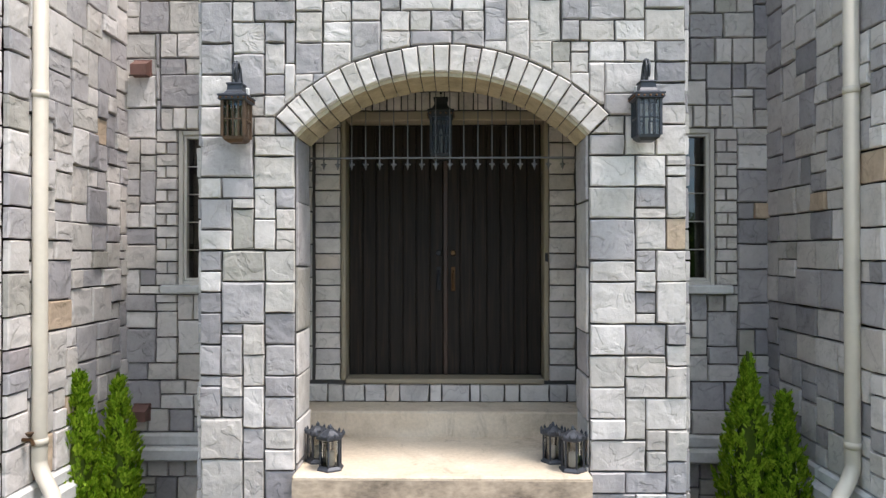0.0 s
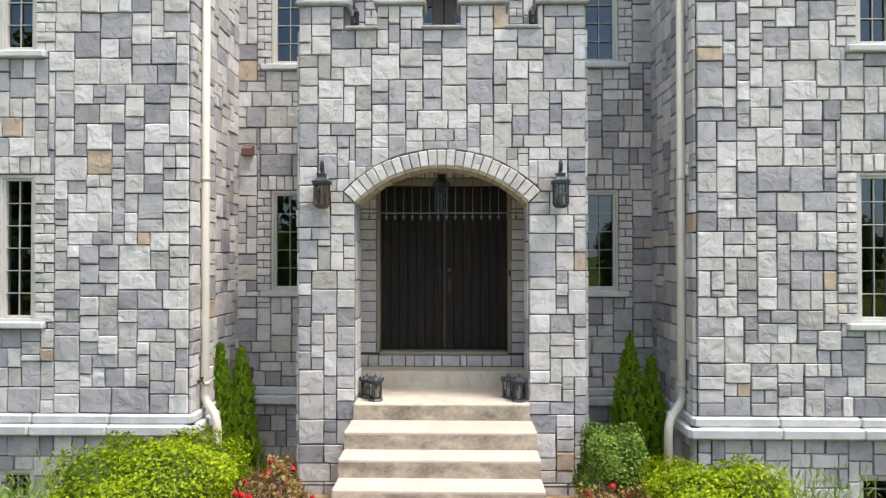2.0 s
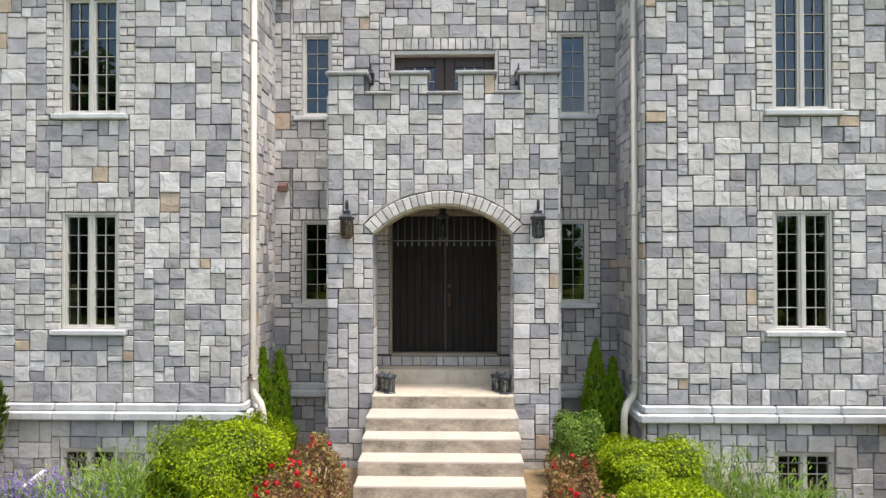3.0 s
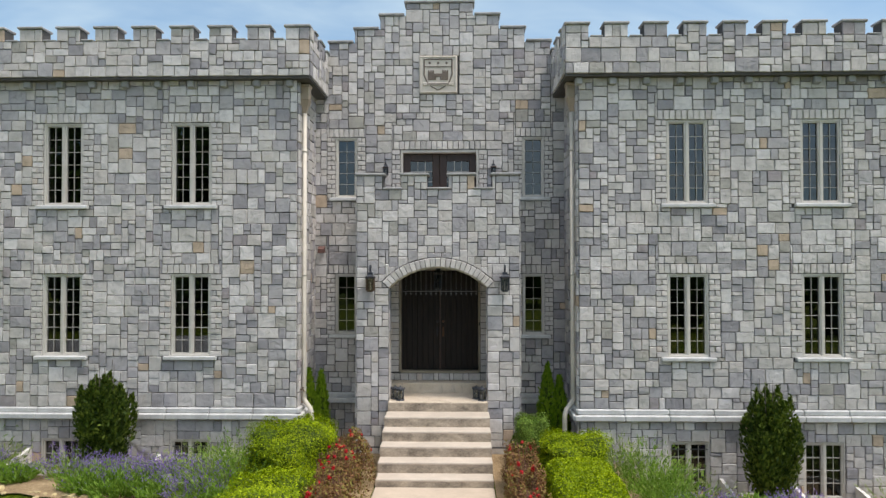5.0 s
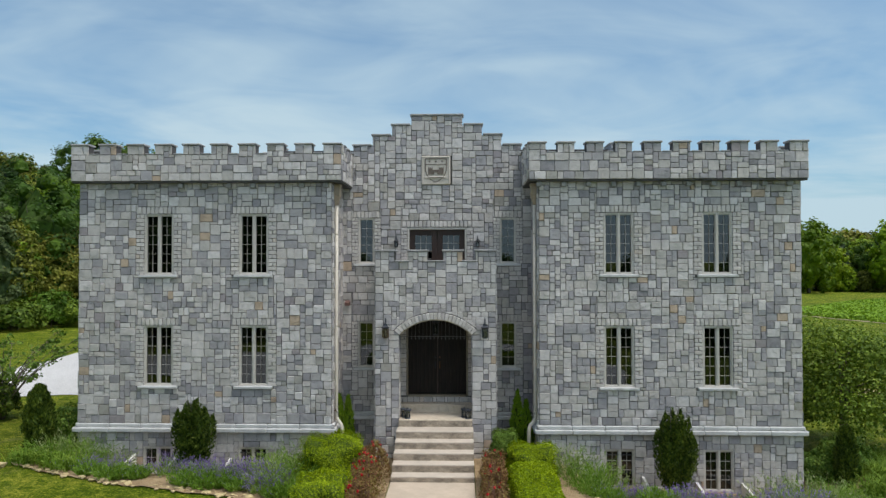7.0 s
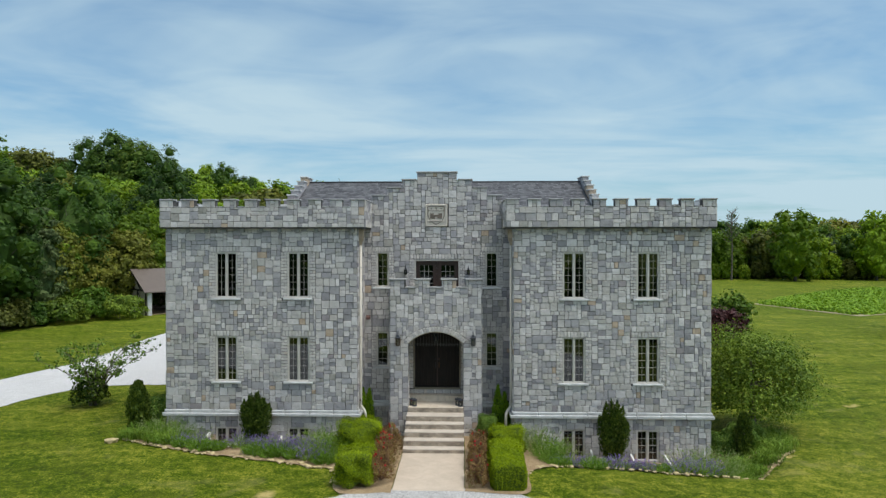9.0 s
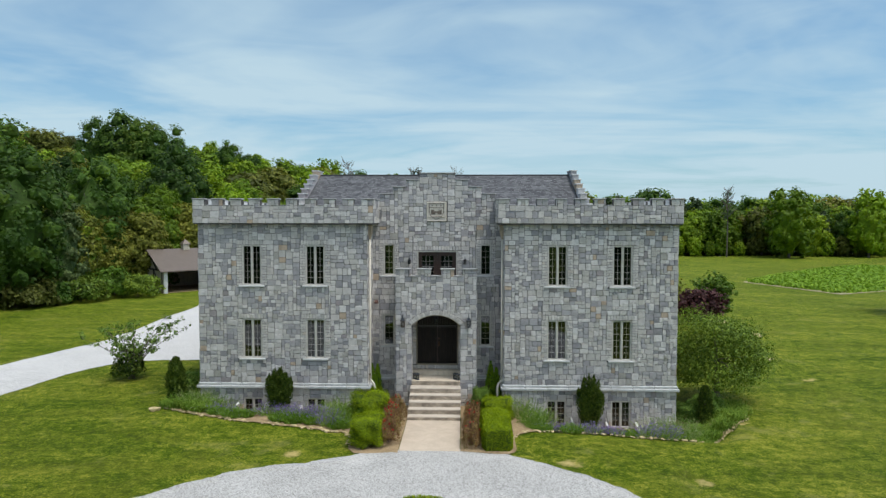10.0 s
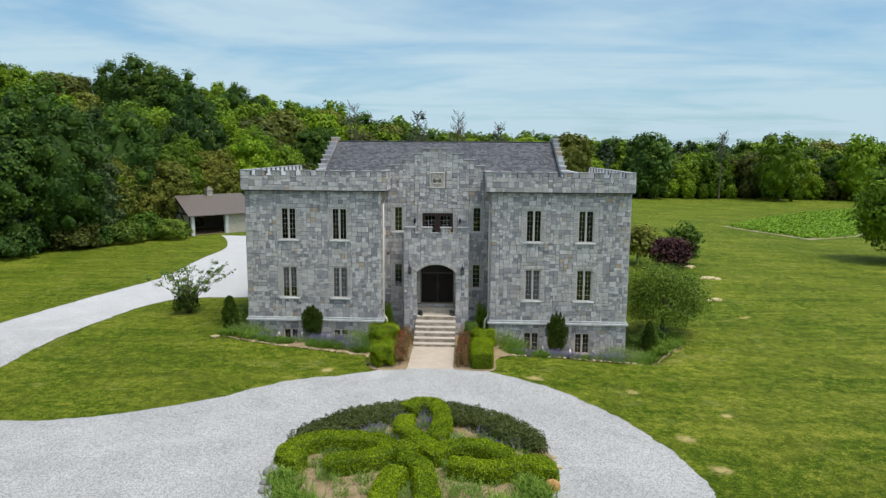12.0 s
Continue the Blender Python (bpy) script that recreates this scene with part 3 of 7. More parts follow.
def in_any(rects):
    return lambda u, v: any(a < u < b and c < v < d for a, b, c, d in rects)


HOUSE = thing("castle_house", "grey rock-faced stone castle house with crenellated parapets", "house")
STEP = 0.076


def stone_wall(name, frame3, w, v0, v1, openings, near, limit, trims=(), blocked=None, thick=0.3, notch=(), depth=0.044, seed=0, step=STEP):
    """A wall of mixed stones. openings: holes through it; trims: rectangles left free of stones; notch: bites out of the outline."""
    cut = [*openings, *notch]
    free = [*cut, *trims]
    brk = lambda rs, k: [r[k] for r in rs] + [r[k + 1] for r in rs]
    cu, cv = lines(0, w, brk(cut, 0), 99), lines(v0, v1, brk(cut, 2), 99)
    hole = in_any(cut)
    wall = part(name, wall_core(cu, cv, lambda u, v: not hole(u, v), frame3, thick), M_MORTAR, HOUSE)
    us, vs = lines(0, w, brk(free, 0), step), lines(v0, v1, brk(free, 2), step)
    stop = in_any(free)
    pieces = ashlar(us, vs, (lambda u, v: stop(u, v) or blocked(u, v)) if blocked else stop, random.Random(100 + seed))
    lay(wall, pieces, frame3, depth, near, limit)
    return wall


# plan of the house
XI, XO, ZP, ZC, ZM = 2.98, 10.37, 7.84, 8.60, 8.86      # inner and outer wing edges; parapet foot, crenel, merlon top
YC, YP, XP = 1.70, 0.40, 1.77                           # centre wall, porch front, porch half width
ZB = -1.3
WIN_X = (5.25, 8.03)
WW, UP, LOW = 0.86, (5.13, 6.90), (1.92, 3.67)
NEAR = (0, YP, 2.0)
ZAX = (0, 0, 1)


def window_holes(side):
    """Window openings of a wing in wall coordinates (u from its left edge)."""
    out = []
    for xc in WIN_X:
        u = (xc - XI) if side > 0 else (XO - xc)
        for z0, z1 in (UP, LOW):
            out.append((u - WW / 2, u + WW / 2, z0, z1))
        out.append((u - WW / 2, u + WW / 2, -1.02, 0.17))
    return out


def surround(wall, frame3, u0, u1, v0, v1, near, limit=40, course=0.115, wide=(0.13, 0.24), top=0.21, seed=0):
    """Small squared stones up both sides of an opening and a soldier course over it."""
    rnd = random.Random(seed)
    out = []
    n = max(2, round((v1 - v0) / course))
    for k in range(n):
        a, b = v0 + (v1 - v0) * k / n, v0 + (v1 - v0) * (k + 1) / n
        w = wide[(k + seed) % 2] - rnd.uniform(0, 0.02)
        full = wide[1]
        for s in (0, 1):
            x0, x1 = (u0 - full, u0) if s == 0 else (u1, u1 + full)
            if w < full - 0.05:
                m = x1 - w if s == 0 else x0 + w
                out += [(x0, m, a, b), (m, x1, a, b)]
            else:
                out.append((x0, x1, a, b))
    x0, x1 = u0 - wide[1] * 0.8, u1 + wide[1] * 0.8
    m = max(3, round((x1 - x0) / 0.125))
    out += [(x0 + (x1 - x0) * k / m, x0 + (x1 - x0) * (k + 1) / m, v1 + 0.005, v1 + top) for k in range(m)]
    lay(wall, out, frame3, 0.046, near, limit, TRIM_MESHES, M_TRIMSTONE)


def trim_rect(o, wide=0.24, top=0.21, sill=0.10):
    u0, u1, v0, v1 = o
    return [(u0 - wide, u1 + wide, v0, v1), (u0 - wide * 0.8, u1 + wide * 0.8, v1, v1 + top)]


def window(xc, y, z0, z1, w, lights, cols, rows, sill=True, curtain=0.0, name="window", muntin=M_MUNTIN):
    """A casement window standing in its opening: frame, sashes, panes, muntins, sill."""
    g = Geo()
    x0, x1, t, yf = xc - w / 2, xc + w / 2, 0.042, y - 0.012
    for a, b, c, d in ((x0, x0 + t, z0, z1), (x1 - t, x1, z0, z1), (x0 + t, x1 - t, z0, z0 + t), (x0 + t, x1 - t, z1 - t, z1)):
        g.box(a, b, yf, y + 0.11, c, d, 0.006)
    win = part(name, g, M_FRAME, HOUSE, "taupe casement window with small square panes")
    lw = (w - 2 * t - (lights - 1) * 0.05) / lights
    for k in range(lights):
        a = x0 + t + k * (lw + 0.05)
        b = a + lw
        if k:
            part("mullion", Geo().box(a - 0.05, a, yf + 0.004, y + 0.1, z0 + t, z1 - t, 0.005), M_FRAME, win)
        s = Geo()
        e = 0.028
        for p, q, c, d in ((a, a + e, z0 + t, z1 - t), (b - e, b, z0 + t, z1 - t), (a + e, b - e, z0 + t, z0 + t + e), (a + e, b - e, z1 - t - e, z1 - t)):
            s.box(p, q, yf + 0.022, y + 0.08, c, d, 0.004)
        part("sash", s, M_FRAME, win)
        a, b, c, d = a + e, b - e, z0 + t + e, z1 - t - e
        m = Geo()
        for i in range(1, cols):
            xm = a + (b - a) * i / cols
            m.box(xm - 0.0048, xm + 0.0048, y + 0.030, y + 0.052, c, d, 0.002)
        for j in range(1, rows):
            zm = c + (d - c) * j / rows
            m.box(a, b, y + 0.027, y + 0.0545, zm - 0.0048, zm + 0.0048, 0.002)
        part("muntin", m, muntin, win, "pale grid of muntins")
        p = part("pane", Geo().add([(a - 0.01, y + 0.06, c - 0.01), (b + 0.01, y + 0.06, c - 0.01), (b + 0.01, y + 0.06, d + 0.01), (a - 0.01, y + 0.06, d + 0.01)], [(0, 1, 2, 3)]), M_GLASS, win)
        p.visible_shadow = False
    if sill:
        s = Geo()
        s.box(x0 - 0.14, x1 + 0.14, y - 0.105, y + 0.02, z0 - 0.075, z0 + 0.006, 0.014)
        part("sill", s, M_LEDGE, win, "pale cast stone sill")
    if curtain:
        for sgn in (-1, 1):
            c = Geo()
            n = 16
            vs = []
            for i in range(n + 1):
                u = i / n * curtain
                xx = xc + sgn * (w / 2 - u)
                vs += [(xx, y + 0.22 + 0.03 * math.sin(i * 2.1), z0 - 0.05), (xx, y + 0.22 + 0.022 * math.sin(i * 2.1 + 0.4), z1 + 0.05)]
            c.add(vs, [(2 * i, 2 * i + 2, 2 * i + 3, 2 * i + 1) for i in range(n)])
            part("curtain", c, M_CURTAIN, win, "gathered beige curtain", smooth=True)
    return win


# ---------------- wings ----------------
for side in (-1, 1):
    holes = window_holes(side)
    fr = ((-XO, 0, 0), (1, 0, 0), ZAX, (0, -1, 0)) if side < 0 else ((XI, 0, 0), (1, 0, 0), ZAX, (0, -1, 0))
    W = XO - XI
    trims = [r for o in holes if o[3] > 1 for r in trim_rect(o)] + [(0, W, 0.585, 0.845)]
    trims += [(o[0] - 0.16, o[1] + 0.16, o[2] - 0.08, o[2]) for o in holes if o[3] > 1]
    wall = stone_wall("front_wall", fr, W, ZB, ZP, holes, (side * 4.2, 0, 2.6), 300, trims, seed=side + 5)
    for i, o in enumerate(h for h in holes if h[3] > 1):
        surround(wall, fr, *o, (side * 4.2, 0, 2.6), 60, seed=i + 10 * side)
    # inner return beside the entrance recess
    fr = ((-XI, 0.0, 0), (0, 1, 0), ZAX, (1, 0, 0)) if side < 0 else ((XI, YC, 0), (0, -1, 0), ZAX, (-1, 0, 0))
    stone_wall("return_wall", fr, YC, ZB, ZP + 0.7, [], NEAR, 220, [(0, YC, 0.585, 0.845)], seed=side + 15)
    # outer flank
    fr = ((-XO, 12.0, 0), (0, -1, 0), ZAX, (-1, 0, 0)) if side < 0 else ((XO, 0, 0), (0, 1, 0), ZAX, (1, 0, 0))
    stone_wall("side_wall", fr, 12.0, ZB, ZP, [], NEAR, 0, [(0, 12, 0.585, 0.845)], seed=side + 25, step=0.19)
    for xc in WIN_X:
        for z0, z1 in (UP, LOW):
            cur = 0.16 if (side < 0 and z0 < 3) else (0.10 if side > 0 and xc > 7 else 0.06)
            window(side * xc, 0.0, z0, z1, WW, 2, 2, 6, curtain=cur)
        window(side * xc, 0.0, -1.02, 0.17, WW, 2, 2, 4, sill=False, name="basement_window")

# band course round the foot of the walls, in lengths
def band(pts, z0=0.60, z1=0.84):
    for (xa, ya), (xb, yb) in zip(pts, pts[1:]):
        d = Vector((xb - xa, yb - ya, 0))
        L = d.length
        d.normalize()
        n = max(1, round(L / 0.95))
        m = Matrix.Translation((xa, ya, 0)) @ Matrix((d, (-d.y, d.x, 0), (0, 0, 1))).transposed().to_4x4()
        for i in range(n):
            g = Geo()
            j0, j1 = L * i / n + 0.0015, L * (i + 1) / n - 0.0015
            g.box(j0 - (0.12 if i == 0 else 0), j1 + (0.12 if i == n - 1 else 0), -0.135 - R.uniform(0, 0.012), 0.02, z0, z0 + 0.125, 0.02, m)
            g.box(j0 - (0.06 if i == 0 else 0), j1 + (0.06 if i == n - 1 else 0), -0.075, 0.02, z0 + 0.125, z1, 0.022, m)
            part("band_stone", g, M_LEDGE, HOUSE, "pale moulded band course stone")


band([(-XO, 12), (-XO, 0.0), (-XI, 0.0), (-XI, YC - 0.14)])
band([(XI, YC - 0.14), (XI, 0.0), (XO, 0.0), (XO, 12)])
band([(-XI + 0.2, YC), (-XP, YC)])
band([(XP, YC), (XI - 0.2, YC)])

# crenellated parapets on corbels
PX0, PY = XI - 0.30, -0.22
MERLONS = 10
for side in (-1, 1):
    W = XO + 0.12 - PX0
    pitch = (W + 0.31) / MERLONS
    gaps = [((k + 1) * pitch - 0.33, (k + 1) * pitch, ZC, ZM + 0.1) for k in range(MERLONS - 1)]
    x0 = -(XO + 0.12) if side < 0 else PX0
    fr = ((x0, PY, 0), (1, 0, 0), ZAX, (0, -1, 0))
    wall = stone_wall("parapet", fr, W, ZP, ZM, [], (side * 4, 0, 8), 260, seed=side + 35, notch=gaps, thick=0.28)
    for k in range(MERLONS):
        a, b = (0 if k == 0 else gaps[k - 1][1]), (W if k == MERLONS - 1 else gaps[k][0])
        part("merlon_cap", Geo().box(x0 + a - 0.03, x0 + b + 0.03, PY - 0.07, PY + 0.33, ZM, ZM + 0.055, 0.015), M_CAP, wall)
        if k < MERLONS - 1:
            part("crenel_sill", Geo().box(x0 + b + 0.035, x0 + gaps[k][1] - 0.035, PY - 0.05, PY + 0.31, ZC, ZC + 0.035, 0.01), M_CAP, wall)
    # returns of the parapet towards the centre and along the flank
    fr = ((-PX0, PY + 0.0, 0), (0, 1, 0), ZAX, (1, 0, 0)) if side < 0 else ((PX0, YC + 0.3, 0), (0, -1, 0), ZAX, (-1, 0, 0))
    L = YC + 0.3 - PY
    g2 = [(0.62, 0.92, ZC, ZM + 0.1), (1.38, 1.68, ZC, ZM + 0.1)]
    ret = stone_wall("parapet_return", fr, L, ZP, ZM, [], NEAR, 60, seed=side + 45, notch=g2, thick=0.28)
    for a, b in ((0, 0.62), (0.92, 1.38), (1.68, L)):
        y0, y1 = (PY + a, PY + b) if side < 0 else (YC + 0.3 - b, YC + 0.3 - a)
        xa, xb = (-PX0 - 0.31, -PX0 + 0.07) if side < 0 else (PX0 - 0.07, PX0 + 0.31)
        part("merlon_cap", Geo().box(xa, xb, y0 + (0.335 if y0 < 0.1 else 0.0), y1, ZM, ZM + 0.0549, 0.015), M_CAP, ret)
    fr = ((-XO - 0.12, 12, 0), (0, -1, 0), ZAX, (-1, 0, 0)) if side < 0 else ((XO + 0.12, PY, 0), (0, 1, 0), ZAX, (1, 0, 0))
    L = 12 - PY
    np_ = 13
    pt = (L + 0.46) / np_
    g2 = [((k + 1) * pt - 0.46, (k + 1) * pt, ZC, ZM + 0.1) for k in range(np_ - 1)]
    flank = stone_wall("parapet_side", fr, L, ZP, ZM, [], NEAR, 0, seed=side + 55, notch=g2, thick=0.28)
    for k in range(np_):
        a, b = (0 if k == 0 else g2[k - 1][1]), (L if k == np_ - 1 else g2[k][0])
        y0, y1 = (12 - b, 12 - a) if side < 0 else (PY + a, PY + b)
        xa, xb = (-XO - 0.19, -XO + 0.19) if side < 0 else (XO - 0.19, XO + 0.19)
        part("merlon_cap", Geo().box(xa, xb, y0 + (0.335 if y0 < 0.1 else 0.0), y1, ZM, ZM + 0.0551, 0.015), M_CAP, flank)
    # pale lining added inside the flank parapet, its sunlit brightness put into the colour
    xi = (-XO + 0.161, -XO + 0.19) if side < 0 else (XO - 0.19, XO - 0.161)
    part("parapet_lining", Geo().box(*xi, 0.08, 12.0, 7.9, ZC - 0.002), M_LEDGE, flank)
    for k in range(np_):
        a, b = (0 if k == 0 else g2[k - 1][1]), (L if k == np_ - 1 else g2[k][0])
        y0, y1 = (12 - b, 12 - a) if side < 0 else (PY + a, PY + b)
        part("merlon_lining", Geo().box(*xi, max(y0, 0.08), y1, ZC - 0.001, ZM - 0.002), M_LEDGE, flank)
    # underside slab, corbels
    slab = Geo().box(min(x0, x0), x0 + W, PY, 0.02, ZP - 0.05, ZP - 0.001, 0.0)
    part("parapet_soffit", slab, M_MORTAR, HOUSE)
    slab = Geo().box(*((-XI + 0.001, -PX0) if side < 0 else (PX0, XI - 0.001)), 0.021, YC, ZP - 0.05, ZP - 0.001, 0.0)
    part("parapet_soffit", slab, M_MORTAR, HOUSE)
    for k in range(11):
        xc = x0 + 0.3 + k * (W - 0.75) / 10
        part("corbel", Geo().box(xc - 0.075, xc + 0.075, -0.15, 0.02, ZP - 0.20, ZP - 0.052, 0.02), M_CAP, HOUSE)
    # flat roof behind the parapet and its rear parapet
    part("flat_roof", Geo().box(*((-XO + 0.14, -PX0 - 0.3) if side < 0 else (PX0 + 0.3, XO - 0.14)), 0.07, 12.0, 7.9, 8.05), M_FLATROOF, HOUSE)

# ---------------- centre wall with stepped gable ----------------
SW = (2.215, 0.52, (5.44, 6.88), (2.20, 3.64))
U0 = XI
ch = []
for s in (-1, 1):
    for z0, z1 in SW[2:]:
        ch.append((U0 + s * SW[0] - SW[1] / 2, U0 + s * SW[0] + SW[1] / 2, z0, z1))
door_hole = (U0 - 0.96, U0 + 0.96, 1.325, 3.81)
bal_hole = (U0 - 0.93, U0 + 0.93, 4.62, 6.58)
trims = [r for o in ch for r in trim_rect(o, 0.2)] + [(o[0] - 0.16, o[1] + 0.16, o[2] - 0.08, o[2]) for o in ch]
trims += [(U0 - 1.22, U0 + 1.22, 1.325, 3.81), (U0 - 1.22, U0 + 1.22, 3.81, 4.0), *trim_rect(bal_hole, 0.2), (0, 2 * U0, 0.585, 0.845), (U0 - 1.3, U0 + 1.3, 1.13, 1.325), (U0 - 0.47, U0 + 0.47, 7.9, 8.83)]
STEPS = [(0.80, 10.08), (1.41, 9.78), (2.02, 9.46), (2.63, 9.14), (XI, 8.82)]
notch = []
for (wa, _), (wb, zb) in zip(STEPS, STEPS[1:]):
    notch += [(0 if wb == XI else U0 - wb, U0 - wa, zb, 10.2), (U0 + wa, 2 * U0 if wb == XI else U0 + wb, zb, 10.2)]
fr = ((-XI, YC, 0), (1, 0, 0), ZAX, (0, -1, 0))
centre = stone_wall("centre_wall", fr, 2 * XI, ZB, 10.08, ch + [door_hole, bal_hole], (0, YC, 3.2), 300, trims, seed=70, notch=notch, thick=0.35)
for i, o in enumerate(ch):
    surround(centre, fr, *o, NEAR, 40, wide=(0.11, 0.2), seed=i)
surround(centre, fr, *bal_hole, NEAR, 40, wide=(0.12, 0.2), seed=9)
side_st = []
for s in (0, 1):
    a, b = (U0 - 1.20, U0 - 0.96) if s == 0 else (U0 + 0.96, U0 + 1.20)
    side_st += [(a, b, 1.325 + 2.485 * k / 17, 1.325 + 2.485 * (k + 1) / 17) for k in range(17)]
side_st += [(U0 - 1.2 + 2.4 * k / 18, U0 - 1.2 + 2.4 * (k + 1) / 18, 3.815, 3.99) for k in range(18)]
lay(centre, side_st, fr, 0.03, NEAR, 60, TRIM_MESHES)
for i, (w, z) in enumerate(STEPS):
    prev = STEPS[i - 1][0] if i else 0
    for s in ((0,) if i == 0 else (-1, 1)):
        a, b = (-w, w) if i == 0 else ((-w, -prev - 0.035) if s < 0 else (prev + 0.035, w))
        part("coping", Geo().box(a - (0.04 if s <= 0 and i < 4 else 0), b + (0.04 if s >= 0 and i < 4 else 0), YC - 0.08, YC + 0.38, z, z + 0.06, 0.015), M_CAP, HOUSE, "weathered gable coping slab")
for s in (-1, 1):
    for z0, z1 in SW[2:]:
        window(s * SW[0], YC, z0, z1, SW[1], 1, 2, 5)

# interior: floors and rooms behind the glass, unlit dark put into their near-black colour
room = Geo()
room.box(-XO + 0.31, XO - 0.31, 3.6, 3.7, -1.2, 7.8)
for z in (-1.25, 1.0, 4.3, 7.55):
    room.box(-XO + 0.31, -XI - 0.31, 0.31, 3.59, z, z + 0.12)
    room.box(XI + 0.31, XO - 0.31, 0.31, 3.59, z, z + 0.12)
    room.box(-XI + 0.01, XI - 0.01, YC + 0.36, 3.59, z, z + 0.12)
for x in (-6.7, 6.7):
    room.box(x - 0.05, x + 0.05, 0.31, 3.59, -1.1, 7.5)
part("interior_partition", room, M_INSIDE, HOUSE, "rooms behind the windows, unlit dark put into their colour")
part("rear_wall", Geo().box(-XO, XO, 23.7, 24.0, ZB, 8.4), M_STONE, HOUSE)
for s in (-1, 1):
    part("rear_side_wall", Geo().box(*sorted((s * XO, s * (XO - 0.3))), 12.01, 23.69, ZB, 8.4), M_STONE, HOUSE)

# main roof with stepped end gables
RX, RY0, RY1, RZ0, RZ1 = 7.50, 5.6, 11.8, 7.95, 10.60
roof = part("roof", Geo().prism([(-RX, 0), (RX, 0), (RX, 0.02), (-RX, 0.02)], 0, 0.01), M_ROOF, HOUSE, "dark slate grey shingle roof")
rows_n = 34
sv, sf = [], []
for back in (0, 1):
    for r in range(rows_n):
        x = -RX + R.uniform(-0.3, 0)
        while x < RX:
            w = R.choice((0.15, 0.2, 0.26))
            a, b = max(x, -RX), min(x + w - 0.004, RX)
            if b > a + 0.02:
                t0, t1 = r / rows_n, (r + 1.35) / rows_n
                l0, l1 = R.uniform(0.028, 0.04), 0.008
                n = len(sv)
                for xx, t, l in ((a, t0, l0), (b, t0, l0), (b, min(t1, 1.0), l1), (a, min(t1, 1.0), l1)):
                    y = RY0 + (RY1 - RY0) * t
                    sv.append((xx, 2 * RY1 - y if back else y, RZ0 + (RZ1 - RZ0) * t + l))
                for xx, t in ((a, t0), (b, t0)):
                    y = RY0 + (RY1 - RY0) * t
                    sv.append((xx, 2 * RY1 - y if back else y, RZ0 + (RZ1 - RZ0) * t - 0.01))
                sf += [(n, n + 1, n + 2, n + 3), (n + 4, n + 5, n + 1, n)] if not back else [(n + 3, n + 2, n + 1, n), (n, n + 1, n + 5, n + 4)]
            x += w
me = bpy.data.meshes.new("shingles")
me.from_pydata(sv, [], sf)
tagged(part("shingles", me, M_ROOF, roof), kind="stuff")
deck = Geo().add([(-RX, RY0, RZ0 - 0.02), (RX, RY0, RZ0 - 0.02), (RX, RY1, RZ1 - 0.02), (-RX, RY1, RZ1 - 0.02), (RX, 2 * RY1 - RY0, RZ0 - 0.02), (-RX, 2 * RY1 - RY0, RZ0 - 0.02)], [(0, 1, 2, 3), (3, 2, 4, 5)])
part("roof_deck", deck, M_FLATROOF, roof)
part("ridge_cap", Geo().box(-RX, RX, RY1 - 0.12, RY1 + 0.12, RZ1 - 0.01, RZ1 + 0.06, 0.03), M_ROOF, roof)
for s in (-1, 1):
    xa, xb = sorted((s * (RX + 0.01), s * (RX + 0.36)))
    gable = part("end_gable", Geo().box(xa, xb, RY0, 2 * RY1 - RY0, 6.0, RZ0 - 0.002), M_STONE, HOUSE)
    n = 9
    for k in range(n):
        y0 = RY0 + (RY1 - RY0) * k / n
        z = RZ0 + (RZ1 - RZ0) * (k + 1) / n + 0.22
        for a, b in ((y0, y0 + (RY1 - RY0) / n - 0.002), (2 * RY1 - y0 - (RY1 - RY0) / n + 0.002, 2 * RY1 - y0)):
            part("gable_step", Geo().box(xa, xb, a, b, RZ0, z, 0.012), M_STONE, gable)
            part("coping", Geo().box(xa - 0.04, xb + 0.04, a - 0.06, b + 0.03, z + 0.001, z + 0.06, 0.012), M_LEDGE, gable)

# ---------------- entrance porch ----------------
AW, ASP, ART = 1.07, 3.36, 3.815
AR = (AW ** 2 + (ART - ASP) ** 2) / (2 * (ART - ASP))
AZ = ART - AR
RING = 0.20
PZ, PM, BALZ = 5.50, 5.80, 4.98
PT = 0.42


def arch_poly(r, half, n=28):
    a = math.asin(half / r)
    return [(r * math.sin(-a + 2 * a * k / n), AZ + r * math.cos(-a + 2 * a * k / n)) for k in range(n + 1)]


g = Geo()
inner = arch_poly(AR, AW)
left = [(-XP, ZB), (-AW, ZB), *inner[:15], (0, PZ), (-XP, PZ)]
right = [(AW, ZB), (XP, ZB), (XP, PZ), (0, PZ), *inner[14:]]
g.prism(left, YP, YP + PT)
g.prism(right, YP, YP + PT)
porch = part("porch_front_wall", g, M_MORTAR, HOUSE)
PG = [(-1.18, -0.80), (-0.23, 0.23), (0.80, 1.18)]
for a, b in ((-XP, -1.18), (-0.80, -0.23), (0.23, 0.80), (1.18, XP)):
    part("merlon", Geo().box(a, b, YP, YP + 0.3, PZ - 0.001, PM), M_MORTAR, porch)
    part("merlon_cap", Geo().box(a - 0.04, b + 0.04, YP - 0.08, YP + 0.34, PM, PM + 0.06, 0.018), M_CAP, porch)
for a, b in PG:
    part("crenel_sill", Geo().box(a - 0.02, b + 0.02, YP - 0.07, YP + 0.33, PZ, PZ + 0.045, 0.015), M_CAP, porch)
fr = ((-XP, YP, 0), (1, 0, 0), ZAX, (0, -1, 0))
RO = AR + RING


EX, EZ = RO * AW / AR, AZ + RO * math.cos(math.asin(AW / AR))      # outer corner of the arch ring's end


